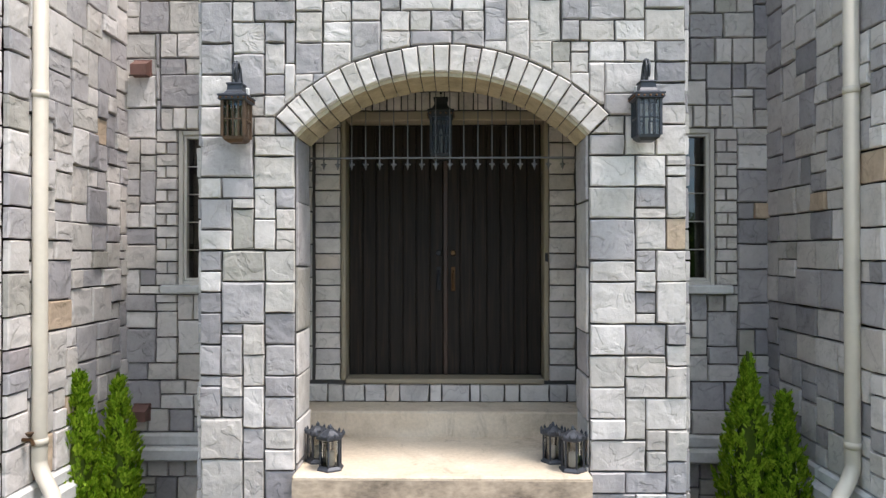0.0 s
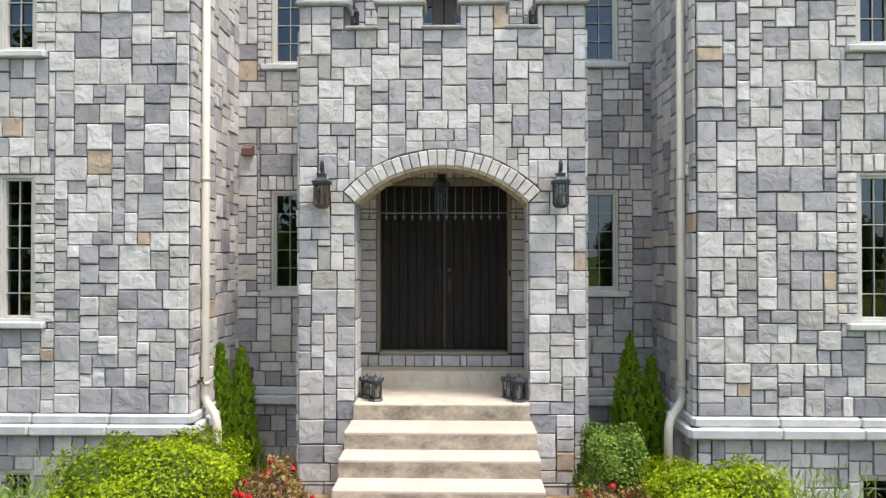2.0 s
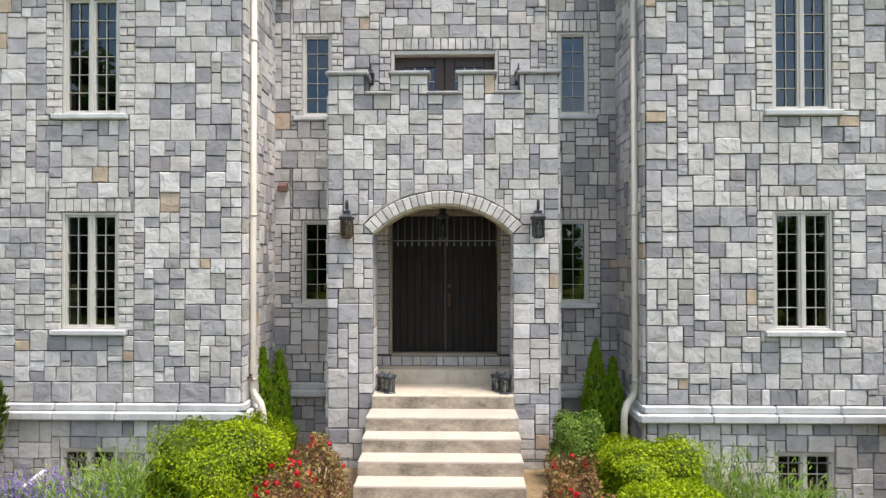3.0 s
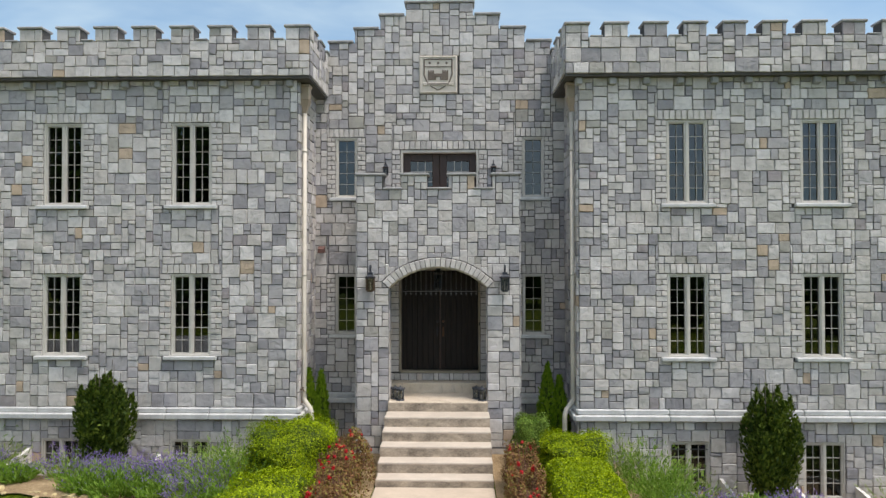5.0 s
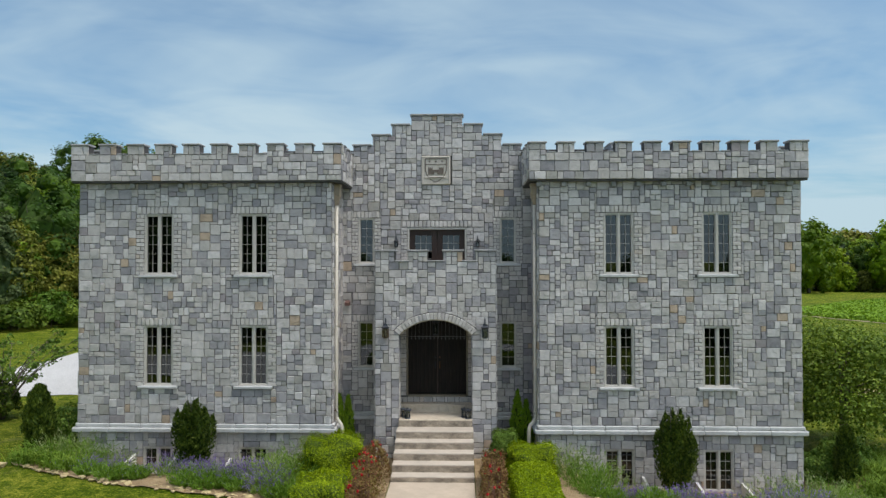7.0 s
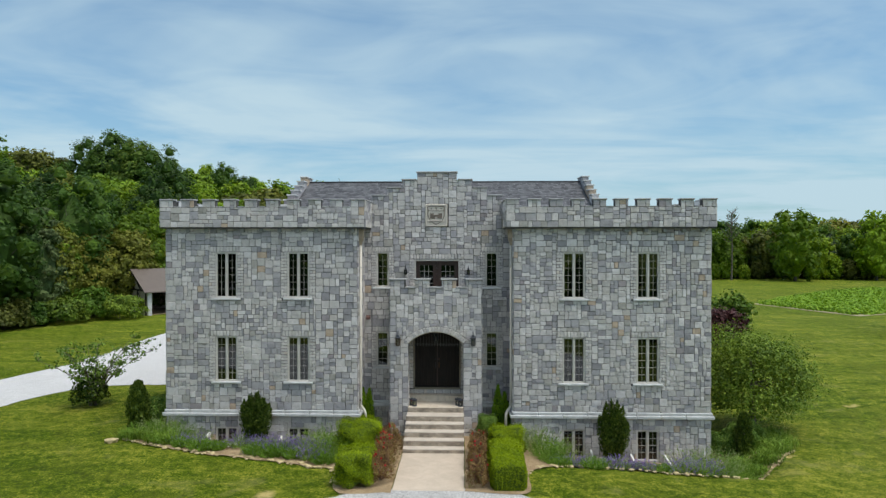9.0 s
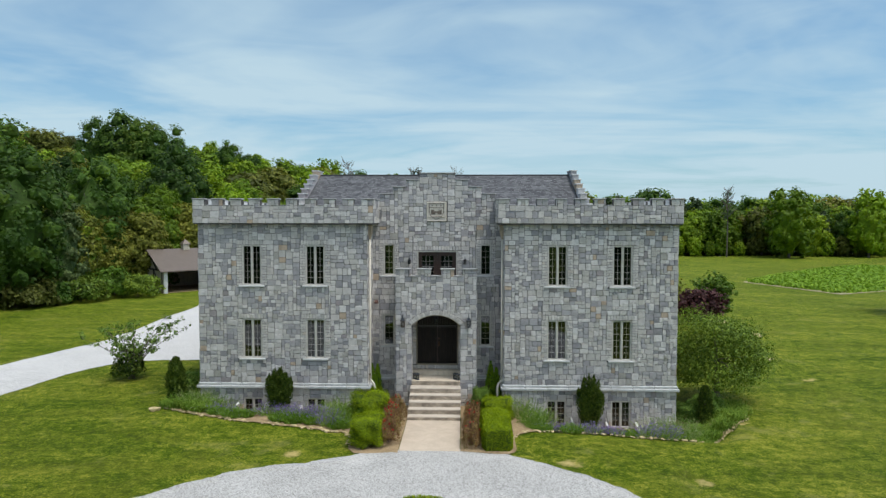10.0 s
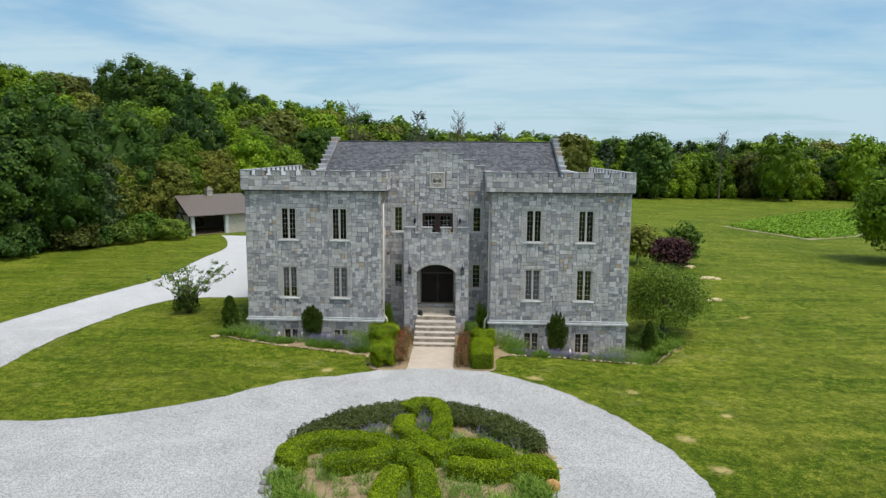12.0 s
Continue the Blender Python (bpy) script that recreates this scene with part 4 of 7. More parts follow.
def porch_block(u, v):
    x = u - XP
    if any(a < x < b for a, b in PG) and v > PZ:
        return True
    if v < ASP:
        return abs(x) < AW
    ro, an = math.hypot(x, v - AZ), abs(math.atan2(x, v - AZ))
    return (ro < RO - 0.03 and an < math.asin(AW / AR)) or (abs(x) < AW and ro < AR) or (abs(x) < EX and v < EZ)


us = lines(0, 2 * XP, [XP - EX, XP - AW, XP + AW, XP + EX, *[XP + q for p in PG for q in p]], STEP)
vs = lines(ZB, PM, [ASP, EZ, PZ], STEP)
raw = ashlar(us, vs, porch_block, random.Random(5))
whole, cutp = [], []
for p in raw:
    x0, x1 = p[0] - XP, p[1] - XP
    corners = [(x0, p[2]), (x1, p[2]), (x1, p[3]), (x0, p[3])]
    mid = [(x0 + (x1 - x0) * i / 4, p[2] + (p[3] - p[2]) * k / 4) for i in range(5) for k in range(5)]
    if p[2] > EZ - 0.01 and any(math.hypot(x, z - AZ) < RO + 0.004 and abs(x) < EX for x, z in mid):
        cutp.append(corners)
    else:
        whole.append(p)
lay(porch, whole, fr, 0.038, NEAR, 330)


def clip(poly, a, b, c):
    """The part of a polygon where a x + b z > c."""
    out = []
    for p, q in zip(poly, poly[1:] + poly[:1]):
        dp, dq = a * p[0] + b * p[1] - c, a * q[0] + b * q[1] - c
        if dp > 0:
            out.append(p)
        if dp * dq < 0:
            t = dp / (dp - dq)
            out.append((p[0] + (q[0] - p[0]) * t, p[1] + (q[1] - p[1]) * t))
    return out


def poly_stone(poly, y, depth, back=0.0):
    """A stone with any outline of (x, z): sides, a chamfer and a raised face."""
    cx, cz = sum(p[0] for p in poly) / len(poly), sum(p[1] for p in poly) / len(poly)
    shrink = lambda q, d: (q[0] + (cx - q[0]) * d, q[1] + (cz - q[1]) * d)
    n = len(poly)
    v = [(x, y + back, z) for x, z in poly] + [(x, y - depth * R.uniform(0.6, 0.8), z) for x, z in poly]
    v += [(*[shrink(q, 0.12)[0]], y - depth * R.uniform(0.97, 1.05), shrink(q, 0.12)[1]) for q in poly] + [(cx, y - depth * R.uniform(1.0, 1.06), cz)]
    f = []
    for i in range(n):
        k = (i + 1) % n
        f += [(i, k, n + k, n + i), (n + i, n + k, 2 * n + k, 2 * n + i), (2 * n + i, 2 * n + k, 3 * n)]
    return Geo().add(v, f)


for s in (-1, 1):
    e0, e1 = sorted((s * (AW + 0.004), s * (EX - 0.004)))
    cutp.append([(e0, ASP + 0.006), (e1, ASP + 0.006), (e1, EZ - 0.004), (e0, EZ - 0.004)])
for poly in cutp:
    cx, cz = sum(p[0] for p in poly) / 4, sum(p[1] for p in poly) / 4 - AZ
    d = math.hypot(cx, cz)
    an = math.asin(AW / AR)
    if poly[2][1] < EZ:
        sg = 1 if cx > 0 else -1
        q = clip(poly, sg * math.cos(an), -math.sin(an), 0.008 - math.sin(an) * AZ)
    else:
        q = clip(poly, cx / d, cz / d, RO + 0.006 + cz / d * AZ)
    if len(q) >= 3:
        mx, mz = sum(p[0] for p in q) / len(q), sum(p[1] for p in q) / len(q)
        q = [(x + (mx - x) * 0.03, z + (mz - z) * 0.03) for x, z in q]
        part("stone", poly_stone(q, YP, 0.044), M_STONE, porch)
# voussoirs
amax = math.asin(AW / AR)
NV = 23
for k in range(NV):
    a0, a1 = -amax + 2 * amax * k / NV + 0.0026, -amax + 2 * amax * (k + 1) / NV - 0.0026
    ro = RO - 0.004 + R.uniform(-0.006, 0.006)
    q = [(AR * math.sin(a0), AZ + AR * math.cos(a0)), (AR * math.sin(a1), AZ + AR * math.cos(a1)), (ro * math.sin(a1), AZ + ro * math.cos(a1)), (ro * math.sin(a0), AZ + ro * math.cos(a0))]
    part("voussoir", poly_stone(q, YP, 0.055), M_TRIMSTONE, porch, "pale wedge-shaped arch stone")
    rs = AR - 0.024 - R.uniform(0.0, 0.008)
    s = [(AR * math.sin(a0), AZ + AR * math.cos(a0)), (rs * math.sin(a0), AZ + rs * math.cos(a0)), (rs * math.sin(a1), AZ + rs * math.cos(a1)), (AR * math.sin(a1), AZ + AR * math.cos(a1))]
    part("soffit_stone", Geo().prism(s[::-1], YP - 0.03, YP + PT - 0.01), M_SOFFIT, porch)
# jambs, flanks, inner lining, vault, balcony floor
for s in (-1, 1):
    fr = ((-AW, YP + 0.005, 0), (0, 1, 0), ZAX, (1, 0, 0)) if s < 0 else ((AW, YP + PT, 0), (0, -1, 0), ZAX, (-1, 0, 0))
    js = ashlar([0, 0.2, PT - 0.005], lines(ZB, ASP, [], 0.16), lambda u, v: False, random.Random(s))
    lay(porch, js, fr, 0.02, NEAR, 60)
    xa, xb = sorted((s * 1.29, s * XP))
    flank = part("porch_side_wall", Geo().box(xa, xb, YP + PT + 0.002, YC - 0.002, ZB, PZ), M_MORTAR, HOUSE)
    fr = ((-1.29, YP + PT, 0), (0, 1, 0), ZAX, (1, 0, 0)) if s < 0 else ((1.29, YC, 0), (0, -1, 0), ZAX, (-1, 0, 0))
    L = YC - YP - PT
    lay(flank, ashlar(lines(0, L, [], STEP), lines(0.9, 4.55, [], STEP), lambda u, v: False, random.Random(3 + s)), fr, 0.03, NEAR, 60)
    fr = ((-XP, YC, 0), (0, -1, 0), ZAX, (-1, 0, 0)) if s < 0 else ((XP, YP, 0), (0, 1, 0), ZAX, (1, 0, 0))
    lay(flank, ashlar(lines(0, YC - YP, [], STEP), lines(ZB, PZ, [], STEP), lambda u, v: False, random.Random(8 + s)), fr, 0.034, NEAR, 0)
part("porch_ceiling", Geo().box(-1.288, 1.288, YP + PT + 0.003, YC - 0.003, 4.55, BALZ), M_PLAQUE, HOUSE)

# ---------------- front door ----------------
DY = YC + 0.16
door = thing("front_door", "tall dark plank double door in a tan painted frame", "")
door.parent = HOUSE
for s in (-1, 1):
    part("jamb", Geo().box(*sorted((s * 0.912, s * 0.96)), YC - 0.03, DY + 0.1, 1.325, 3.81, 0.012), M_DOORFRAME, door, "tan painted frame")
part("head", Geo().box(-0.911, 0.911, YC - 0.03, DY + 0.1, 3.72, 3.81, 0.012), M_DOORFRAME, door, "tan painted frame")
part("threshold", Geo().box(-0.911, 0.911, YC - 0.05, DY + 0.1, 1.298, 1.345, 0.01), M_DOORFRAME, door)
for s in (-1, 1):
    leaf = part("door_leaf", Geo().box(*sorted((s * 0.012, s * 0.909)), DY + 0.02, DY + 0.07, 1.347, 3.715), M_DOOR, door)
    for k in range(7):
        a = 0.016 + k * 0.1275
        x0, x1 = sorted((s * (a + 0.005), s * (a + 0.1275 - 0.005)))
        part("plank", Geo().box(x0, x1, DY, DY + 0.021, 1.349, 3.713, 0.006), M_DOOR, door)
    h = Geo()
    xh = s * 0.068 + 0.01
    h.box(xh - 0.020, xh + 0.020, DY - 0.006, DY + 0.002, 2.14, 2.37, 0.008)
    h.tube([(xh, DY - 0.004, 2.33), (xh, DY - 0.045, 2.31), (xh, DY - 0.055, 2.23), (xh, DY - 0.045, 2.16), (xh, DY - 0.004, 2.15)], 0.010, 8)
    part("handle", h, M_BRASS if s > 0 else M_IRON, door, "worn brass grip handle", smooth=False)
    k2 = Geo().tube([(xh, DY - 0.022, 2.50), (xh, DY + 0.004, 2.50)], [0.022, 0.032], 14)
    part("deadbolt", k2, M_BRASS if s > 0 else M_IRON, door)
part("astragal", Geo().box(-0.011, 0.026, DY - 0.018, DY + 0.03, 1.347, 3.716, 0.005), M_BDOOR, door, "red-brown meeting strip")
part("doorbell", Geo().box(0.922, 0.950, YC - 0.045, YC - 0.029, 2.42, 2.50, 0.006), M_IRON, door, "small black doorbell")

# stone curb under the door, raised step, landing and steps
cuts = [0.0] + sorted(2.56 * (k + 1) / 14 + R.uniform(-0.05, 0.05) for k in range(13)) + [2.56]
curb = [(U0 - 1.28 + a, U0 - 1.28 + b, 1.132, 1.296) for a, b in zip(cuts, cuts[1:])]
lay(centre, curb, ((-XI, YC, 0), (1, 0, 0), ZAX, (0, -1, 0)), 0.05, NEAR, 20, TRIM_MESHES)
stair = thing("entrance_steps", "weathered tan concrete entrance steps with stained risers", "steps")
part("raised_step", Geo().box(-1.26, 1.26, 1.29, YC - 0.002, 0.90, 1.13, 0.015), M_CONCRETE, stair)
part("landing", Geo().box(-1.07, 1.07, 0.26, 1.7, -0.9, 0.915, 0.015), M_CONCRETE, stair)
part("riser", Geo().box(-1.066, 1.066, 0.256, 0.27, 0.71, 0.885), M_RISER, stair, "brown-stained riser face")
part("landing_side", Geo().box(-1.258, 1.258, YP + PT + 0.005, 1.69, -0.9, 0.911, 0.0), M_CONCRETE, stair)
for k in range(5):
    z, y = 0.715 - 0.2 * k, -0.29 - 0.37 * k
    st = part("step", Geo().box(-1.095, 1.095, y, y + 0.40 if k else 0.255, -0.9, z, 0.014), M_TREAD, stair)
    part("riser", Geo().box(-1.092, 1.092, y - 0.004, y + 0.01, z - 0.20, z - 0.035), M_RISER, stair, "brown-stained riser face")
tagged(part("path", Geo().box(-1.10, 1.10, -5.36, -1.80, -0.42, -0.215, 0.02), M_PATH), "pale tan concrete path leading to the steps", "path", kind="structure")

# ---------------- balcony door and lamps ----------------
BY = YC + 0.14
g = Geo()
for a, b, c, d in ((-0.93, -0.87, 4.62, 6.58), (0.87, 0.93, 4.62, 6.58), (-0.869, 0.869, 6.51, 6.58)):
    g.box(a, b, YC - 0.02, BY + 0.08, c, d, 0.01)
bdoor = part("balcony_door", g, M_FRAME, HOUSE, "red-brown glazed double balcony door")
for s in (-1, 1):
    x0, x1 = (-0.868, -0.004) if s < 0 else (0.004, 0.868)
    gx0, gx1, gz0, gz1 = x0 + 0.17, x1 - 0.17 - (0.0), 5.10, 6.33
    f = Geo()
    for a, b, c, d in ((x0, gx0, 4.99, 6.505), (gx1, x1, 4.99, 6.505), (gx0, gx1, 4.99, gz0), (gx0, gx1, gz1, 6.505)):
        f.box(a, b, BY, BY + 0.05, c, d, 0.006)
    part("door_leaf", f, M_BDOOR, bdoor)
    m = Geo()
    for k in range(1, 3):
        x = gx0 + (gx1 - gx0) * k / 3
        m.box(x - 0.008, x + 0.008, BY + 0.01, BY + 0.03, gz0, gz1)
    for k in range(1, 5):
        z = gz0 + (gz1 - gz0) * k / 5
        m.box(gx0, gx1, BY + 0.012, BY + 0.028, z - 0.008, z + 0.008)
    part("muntin", m, M_MUNTIN, bdoor, "pale grid of muntins")
    p = part("pane", Geo().add([(gx0, BY + 0.032, gz0), (gx1, BY + 0.032, gz0), (gx1, BY + 0.032, gz1), (gx0, BY + 0.032, gz1)], [(0, 1, 2, 3)]), M_GLASS, bdoor)
    p.visible_shadow = False


def lantern_body(ob, w, h, metal, base, z=0.0, y=0.0, cap=None):
    """A four-sided glazed lantern standing on z: base, posts, bars, panes, roof, candle."""
    hw = w / 2
    part("base", Geo().lathe([(hw * 0.75, z - 0.05 * h), (hw * 1.15, z), (hw * 1.2, z + 0.05 * h)], 4, (0, y, 0), math.pi / 4), base, ob)
    for sx in (-1, 1):
        for sy in (-1, 1):
            part("post", Geo().box(sx * hw * 0.85 - 0.010, sx * hw * 0.85 + 0.010, y + sy * hw * 0.85 - 0.010, y + sy * hw * 0.85 + 0.010, z + 0.04 * h, z + 0.66 * h, 0.002), metal, ob)
    bars = Geo()
    for s in (-1, 1):
        for k in (-0.42, 0.0, 0.42):
            bars.box(k * hw - 0.004, k * hw + 0.004, y + s * hw * 0.87 - 0.004, y + s * hw * 0.87 + 0.004, z + 0.04 * h, z + 0.66 * h)
            bars.box(s * hw * 0.87 - 0.004, s * hw * 0.87 + 0.004, y + k * hw - 0.004, y + k * hw + 0.004, z + 0.04 * h, z + 0.66 * h)
        for t in (0.34,):
            bars.box(-hw * 0.9, hw * 0.9, y + s * hw * 0.89 - 0.005, y + s * hw * 0.89 + 0.005, z + t * h - 0.005, z + t * h + 0.005)
            bars.box(s * hw * 0.89 - 0.005, s * hw * 0.89 + 0.005, y - hw * 0.9, y + hw * 0.9, z + t * h - 0.005, z + t * h + 0.005)
    part("glazing_grid", bars, metal, ob)
    gl = Geo()
    q = hw * 0.83
    for c in (((-q, -q), (q, -q)), ((q, -q), (q, q)), ((q, q), (-q, q)), ((-q, q), (-q, -q))):
        (a, b), (d, e) = c
        gl.add([(a, y + b, z + 0.05 * h), (d, y + e, z + 0.05 * h), (d, y + e, z + 0.65 * h), (a, y + b, z + 0.65 * h)], [(0, 1, 2, 3)])
    p = part("glass", gl, M_SMOKE, ob)
    p.visible_shadow = False
    part("candle", Geo().lathe([(0.012, z + 0.05 * h), (0.012, z + 0.3 * h), (0.016, z + 0.36 * h), (0.006, z + 0.48 * h)], 8, (0, y, 0)), M_BULB, ob, "frosted candle bulb", smooth=True)
    top = cap or metal
    part("band", Geo().lathe([(hw * 1.38, z + 0.655 * h), (hw * 1.55, z + 0.67 * h), (hw * 1.55, z + 0.73 * h), (hw * 1.65, z + 0.74 * h), (hw * 1.62, z + 0.765 * h)], 4, (0, y, 0), math.pi / 4), top, ob)
    part("roof", Geo().lathe([(hw * 1.5, z + 0.76 * h), (hw * 1.05, z + 0.80 * h), (hw * 0.82, z + 0.86 * h), (hw * 0.78, z + 0.95 * h), (hw * 0.92, z + 0.96 * h), (hw * 0.88, z + 0.985 * h), (hw * 0.3, z + 1.0 * h)], 4, (0, y, 0), math.pi / 4), top, ob)
    studs = Geo()
    for k in range(5):
        e = hw * (-0.9 + 0.45 * k)
        for q in ((e, y - hw * 1.10), (hw * 1.10, y + e), (-hw * 1.10, y + e)):
            studs.lathe([(0.007, -0.007), (0.010, 0.0), (0.007, 0.007)], 6, (q[0], q[1], z + 0.70 * h))
    tagged(part("stud_band", studs, M_BRASS, ob, "row of round bronze studs"), kind="stuff")


def wall_lantern(at, s=1.0, base=M_LAMP, label="slate metal wall lantern with scrolled arm on the porch wall"):
    ob = thing("wall_lantern", label, "wall lantern", at, "porch wall lanterns")
    lantern_body(ob, 0.205 * s, 0.46 * s, base, base, 0, -0.16 * s, M_LAMP)
    part("back_plate", Geo().box(-0.055 * s, 0.055 * s, -0.012, 0.03, 0.02 * s, 0.46 * s, 0.008), M_LEDGE if s > 0.8 else M_LAMP, ob)
    pts = [(0, -0.005, 0.34 * s), (0, -0.04 * s, 0.48 * s), (0, -0.09 * s, 0.60 * s), (0, -0.15 * s, 0.63 * s), (0, -0.185 * s, 0.56 * s), (0, -0.16 * s, 0.45 * s)]
    part("scroll_arm", Geo().tube(pts, [0.016 * s] * 6, 7), M_LAMP, ob)
    for sx in (-1, 1):
        part("scroll", Geo().tube([(sx * 0.012 * s, -0.16 * s + 0.05 * s * math.sin(t), 0.545 * s - 0.085 * s * math.cos(t)) for t in [k * 0.55 for k in range(11)]], 0.009 * s, 6), M_LAMP, ob)
    curl = [(0.0, -0.10 * s - 0.05 * s * math.cos(t) * (1 - t / 9), 0.53 * s + 0.06 * s * math.sin(t) * (1 - t / 9)) for t in [k * 0.6 for k in range(12)]]
    part("scroll", Geo().tube(curl, 0.010 * s, 6), M_LAMP, ob)
    return ob


WLZ = 3.30
wall_lantern(pose(-1.45, YP - 0.04, WLZ), 0.88, M_COPPER, "slate metal wall lantern with rusty bronze base on the porch")
wall_lantern(pose(1.44, YP - 0.04, WLZ), 0.88)
for s in (-1, 1):
    lm = wall_lantern(pose(s * 1.27, YC - 0.03, 5.97), 0.55, M_IRON, "small black wall lantern beside the balcony door")
    lm["group"] = "balcony wall lanterns"

pend = thing("hanging_lantern", "dark iron lantern hanging inside the porch arch", "lantern", pose(-0.02, 1.10, 3.30))
lantern_body(pend, 0.19, 0.50, M_IRON, M_IRON)
for o in pend.children:
    if o.name.startswith("glass"):
        o.data.materials[0] = M_LAMPGLASS
ch_g = Geo()
for k in range(22):
    z = 0.49 + k * 0.036
    ch_g.box(-0.010 if k % 2 else -0.003, 0.010 if k % 2 else 0.003, -0.003 if k % 2 else -0.010, 0.003 if k % 2 else 0.010, z, z + 0.042, 0.002)
part("chain", ch_g, M_IRON, pend)

grille = thing("portcullis_grille", "thin wrought iron portcullis grille hanging in the arch", "grille")
GY = YP + PT + 0.05
for k in range(20):
    x = -1.07 + k * 0.1126
    b = Geo().tube([(x, GY, 3.24), (x, GY, 4.40)], 0.0042, 6)
    b.lathe([(0.002, 3.165), (0.012, 3.20), (0.006, 3.235), (0.0075, 3.25)], 6, (x, GY, 0))
    b.box(x - 0.022, x + 0.022, GY - 0.005, GY + 0.005, 3.205, 3.217)
    part("bar", b, M_GRILLE, grille)
for z in (3.262, 3.80, 4.2):
    part("cross_bar", Geo().tube([(-1.285, GY, z), (1.285, GY, z)], 0.008, 6), M_GRILLE, grille)


def floor_lantern(at, s=1.0):
    ob = thing("floor_lantern", "dark slate metal candle lantern standing on the landing", "lantern", at, "lanterns on the landing")
    r, h = 0.075 * s, 0.30 * s
    part("base", Geo().lathe([(r * 1.3, 0), (r * 1.3, 0.012), (r * 1.05, 0.03)], 6), M_LAMP, ob)
    for k in range(6):
        t = math.pi / 3 * k
        part("post", Geo().tube([(r * math.cos(t), r * math.sin(t), 0.025), (r * math.cos(t), r * math.sin(t), h * 0.74)], 0.008, 5), M_LAMP, ob)
    part("rim", Geo().lathe([(r * 1.05, h * 0.70), (r * 1.35, h * 0.74), (r * 1.35, h * 0.80), (r * 1.1, h * 0.82)], 6), M_LAMP, ob)
    crown = Geo()
    for k in range(12):
        t = math.pi / 6 * k
        crown.lathe([(0.009, 0), (0.011, 0.012), (0.001, 0.03)], 5, (r * 1.27 * math.cos(t), r * 1.27 * math.sin(t), h * 0.80))
    part("crown", crown, M_LAMP, ob)
    part("roof", Geo().lathe([(r * 1.05, h * 0.81), (r * 0.5, h * 0.90), (r * 0.16, h * 0.94), (r * 0.2, h * 0.97), (0.002, h * 1.05)], 6), M_LAMP, ob)
    gl = part("glass", Geo().lathe([(r * 0.88, 0.03), (r * 0.88, h * 0.72)], 12), M_SMOKE, ob)
    gl.visible_shadow = False
    part("candle", Geo().lathe([(0.03 * s, 0.03), (0.03 * s, 0.12 * s), (0.003, 0.125 * s), (0.002, 0.14 * s)], 10), M_BULB, ob, "pale wax candle", smooth=True)
    return ob


for x, y, s, a in ((-0.95, 0.60, 0.97, 10), (-0.82, 0.42, 1.05, 30), (0.84, 0.62, 0.97, 5), (0.955, 0.42, 1.05, 40)):
    floor_lantern(pose(x, y, 0.915, 0, 0, a), s)

# ---------------- plaque, downspouts, vents ----------------
plq = thing("crest_plaque", "carved tan stone plaque with a shield and castle tower", "plaque", pose(-0.03, YC, 8.36))
part("slab", Geo().box(-0.455, 0.455, -0.075, 0.02, -0.45, 0.45, 0.02), M_PLAQUE, plq)
bd = Geo()
for a, b, c, d in ((-0.43, 0.43, 0.40, 0.43), (-0.43, 0.43, -0.43, -0.40), (-0.43, -0.40, -0.40, 0.40), (0.40, 0.43, -0.40, 0.40)):
    bd.box(a, b, -0.095, -0.07, c, d, 0.006)
part("border", bd, M_PLAQUE, plq)
sh = [(-0.33, 0.36), (-0.33, 0.0), (-0.27, -0.16), (-0.15, -0.29), (0, -0.37), (0.15, -0.29), (0.27, -0.16), (0.33, 0.0), (0.33, 0.36)]
line = Geo()
for (a, b), (c, d) in zip(sh, sh[1:] + sh[:1]):
    line.tube([(a, -0.082, b), (c, -0.082, d)], 0.014, 6)
part("shield_outline", line, M_PLAQUE_DARK, plq, "dark carved shield outline")
part("chief_line", Geo().box(-0.32, 0.32, -0.088, -0.07, 0.175, 0.195), M_PLAQUE_DARK, plq)
tw = Geo()
for x0, x1, z0, z1 in ((-0.24, -0.10, -0.13, 0.06), (0.10, 0.24, -0.13, 0.06), (-0.10, 0.10, -0.06, 0.02), (-0.10, -0.05, -0.13, -0.06), (0.05, 0.10, -0.13, -0.06)):
    tw.box(x0, x1, -0.092, -0.07, z0, z1, 0.004)
for x in (-0.24, -0.185, -0.13, 0.10, 0.155, 0.21):
    tw.box(x, x + 0.033, -0.092, -0.07, 0.061, 0.10, 0.004)
part("castle_relief", tw, M_PLAQUE_DARK, plq, "dark carved twin towers")
for x in (-0.2, 0, 0.2):
    part("star", Geo().lathe([(0.035, -0.006), (0.012, 0.006)], 5), M_PLAQUE_DARK, plq, at=pose(x, -0.08, 0.275, 90, 0, 0))
part("ribbon", Geo().box(-0.36, 0.36, -0.098, -0.07, -0.27, -0.19, 0.01), M_PLAQUE, plq)
part("lettering_bar", Geo().box(-0.26, 0.26, -0.103, -0.09, -0.245, -0.215, 0.003), M_PLAQUE_DARK, plq, "unreadable carved lettering")

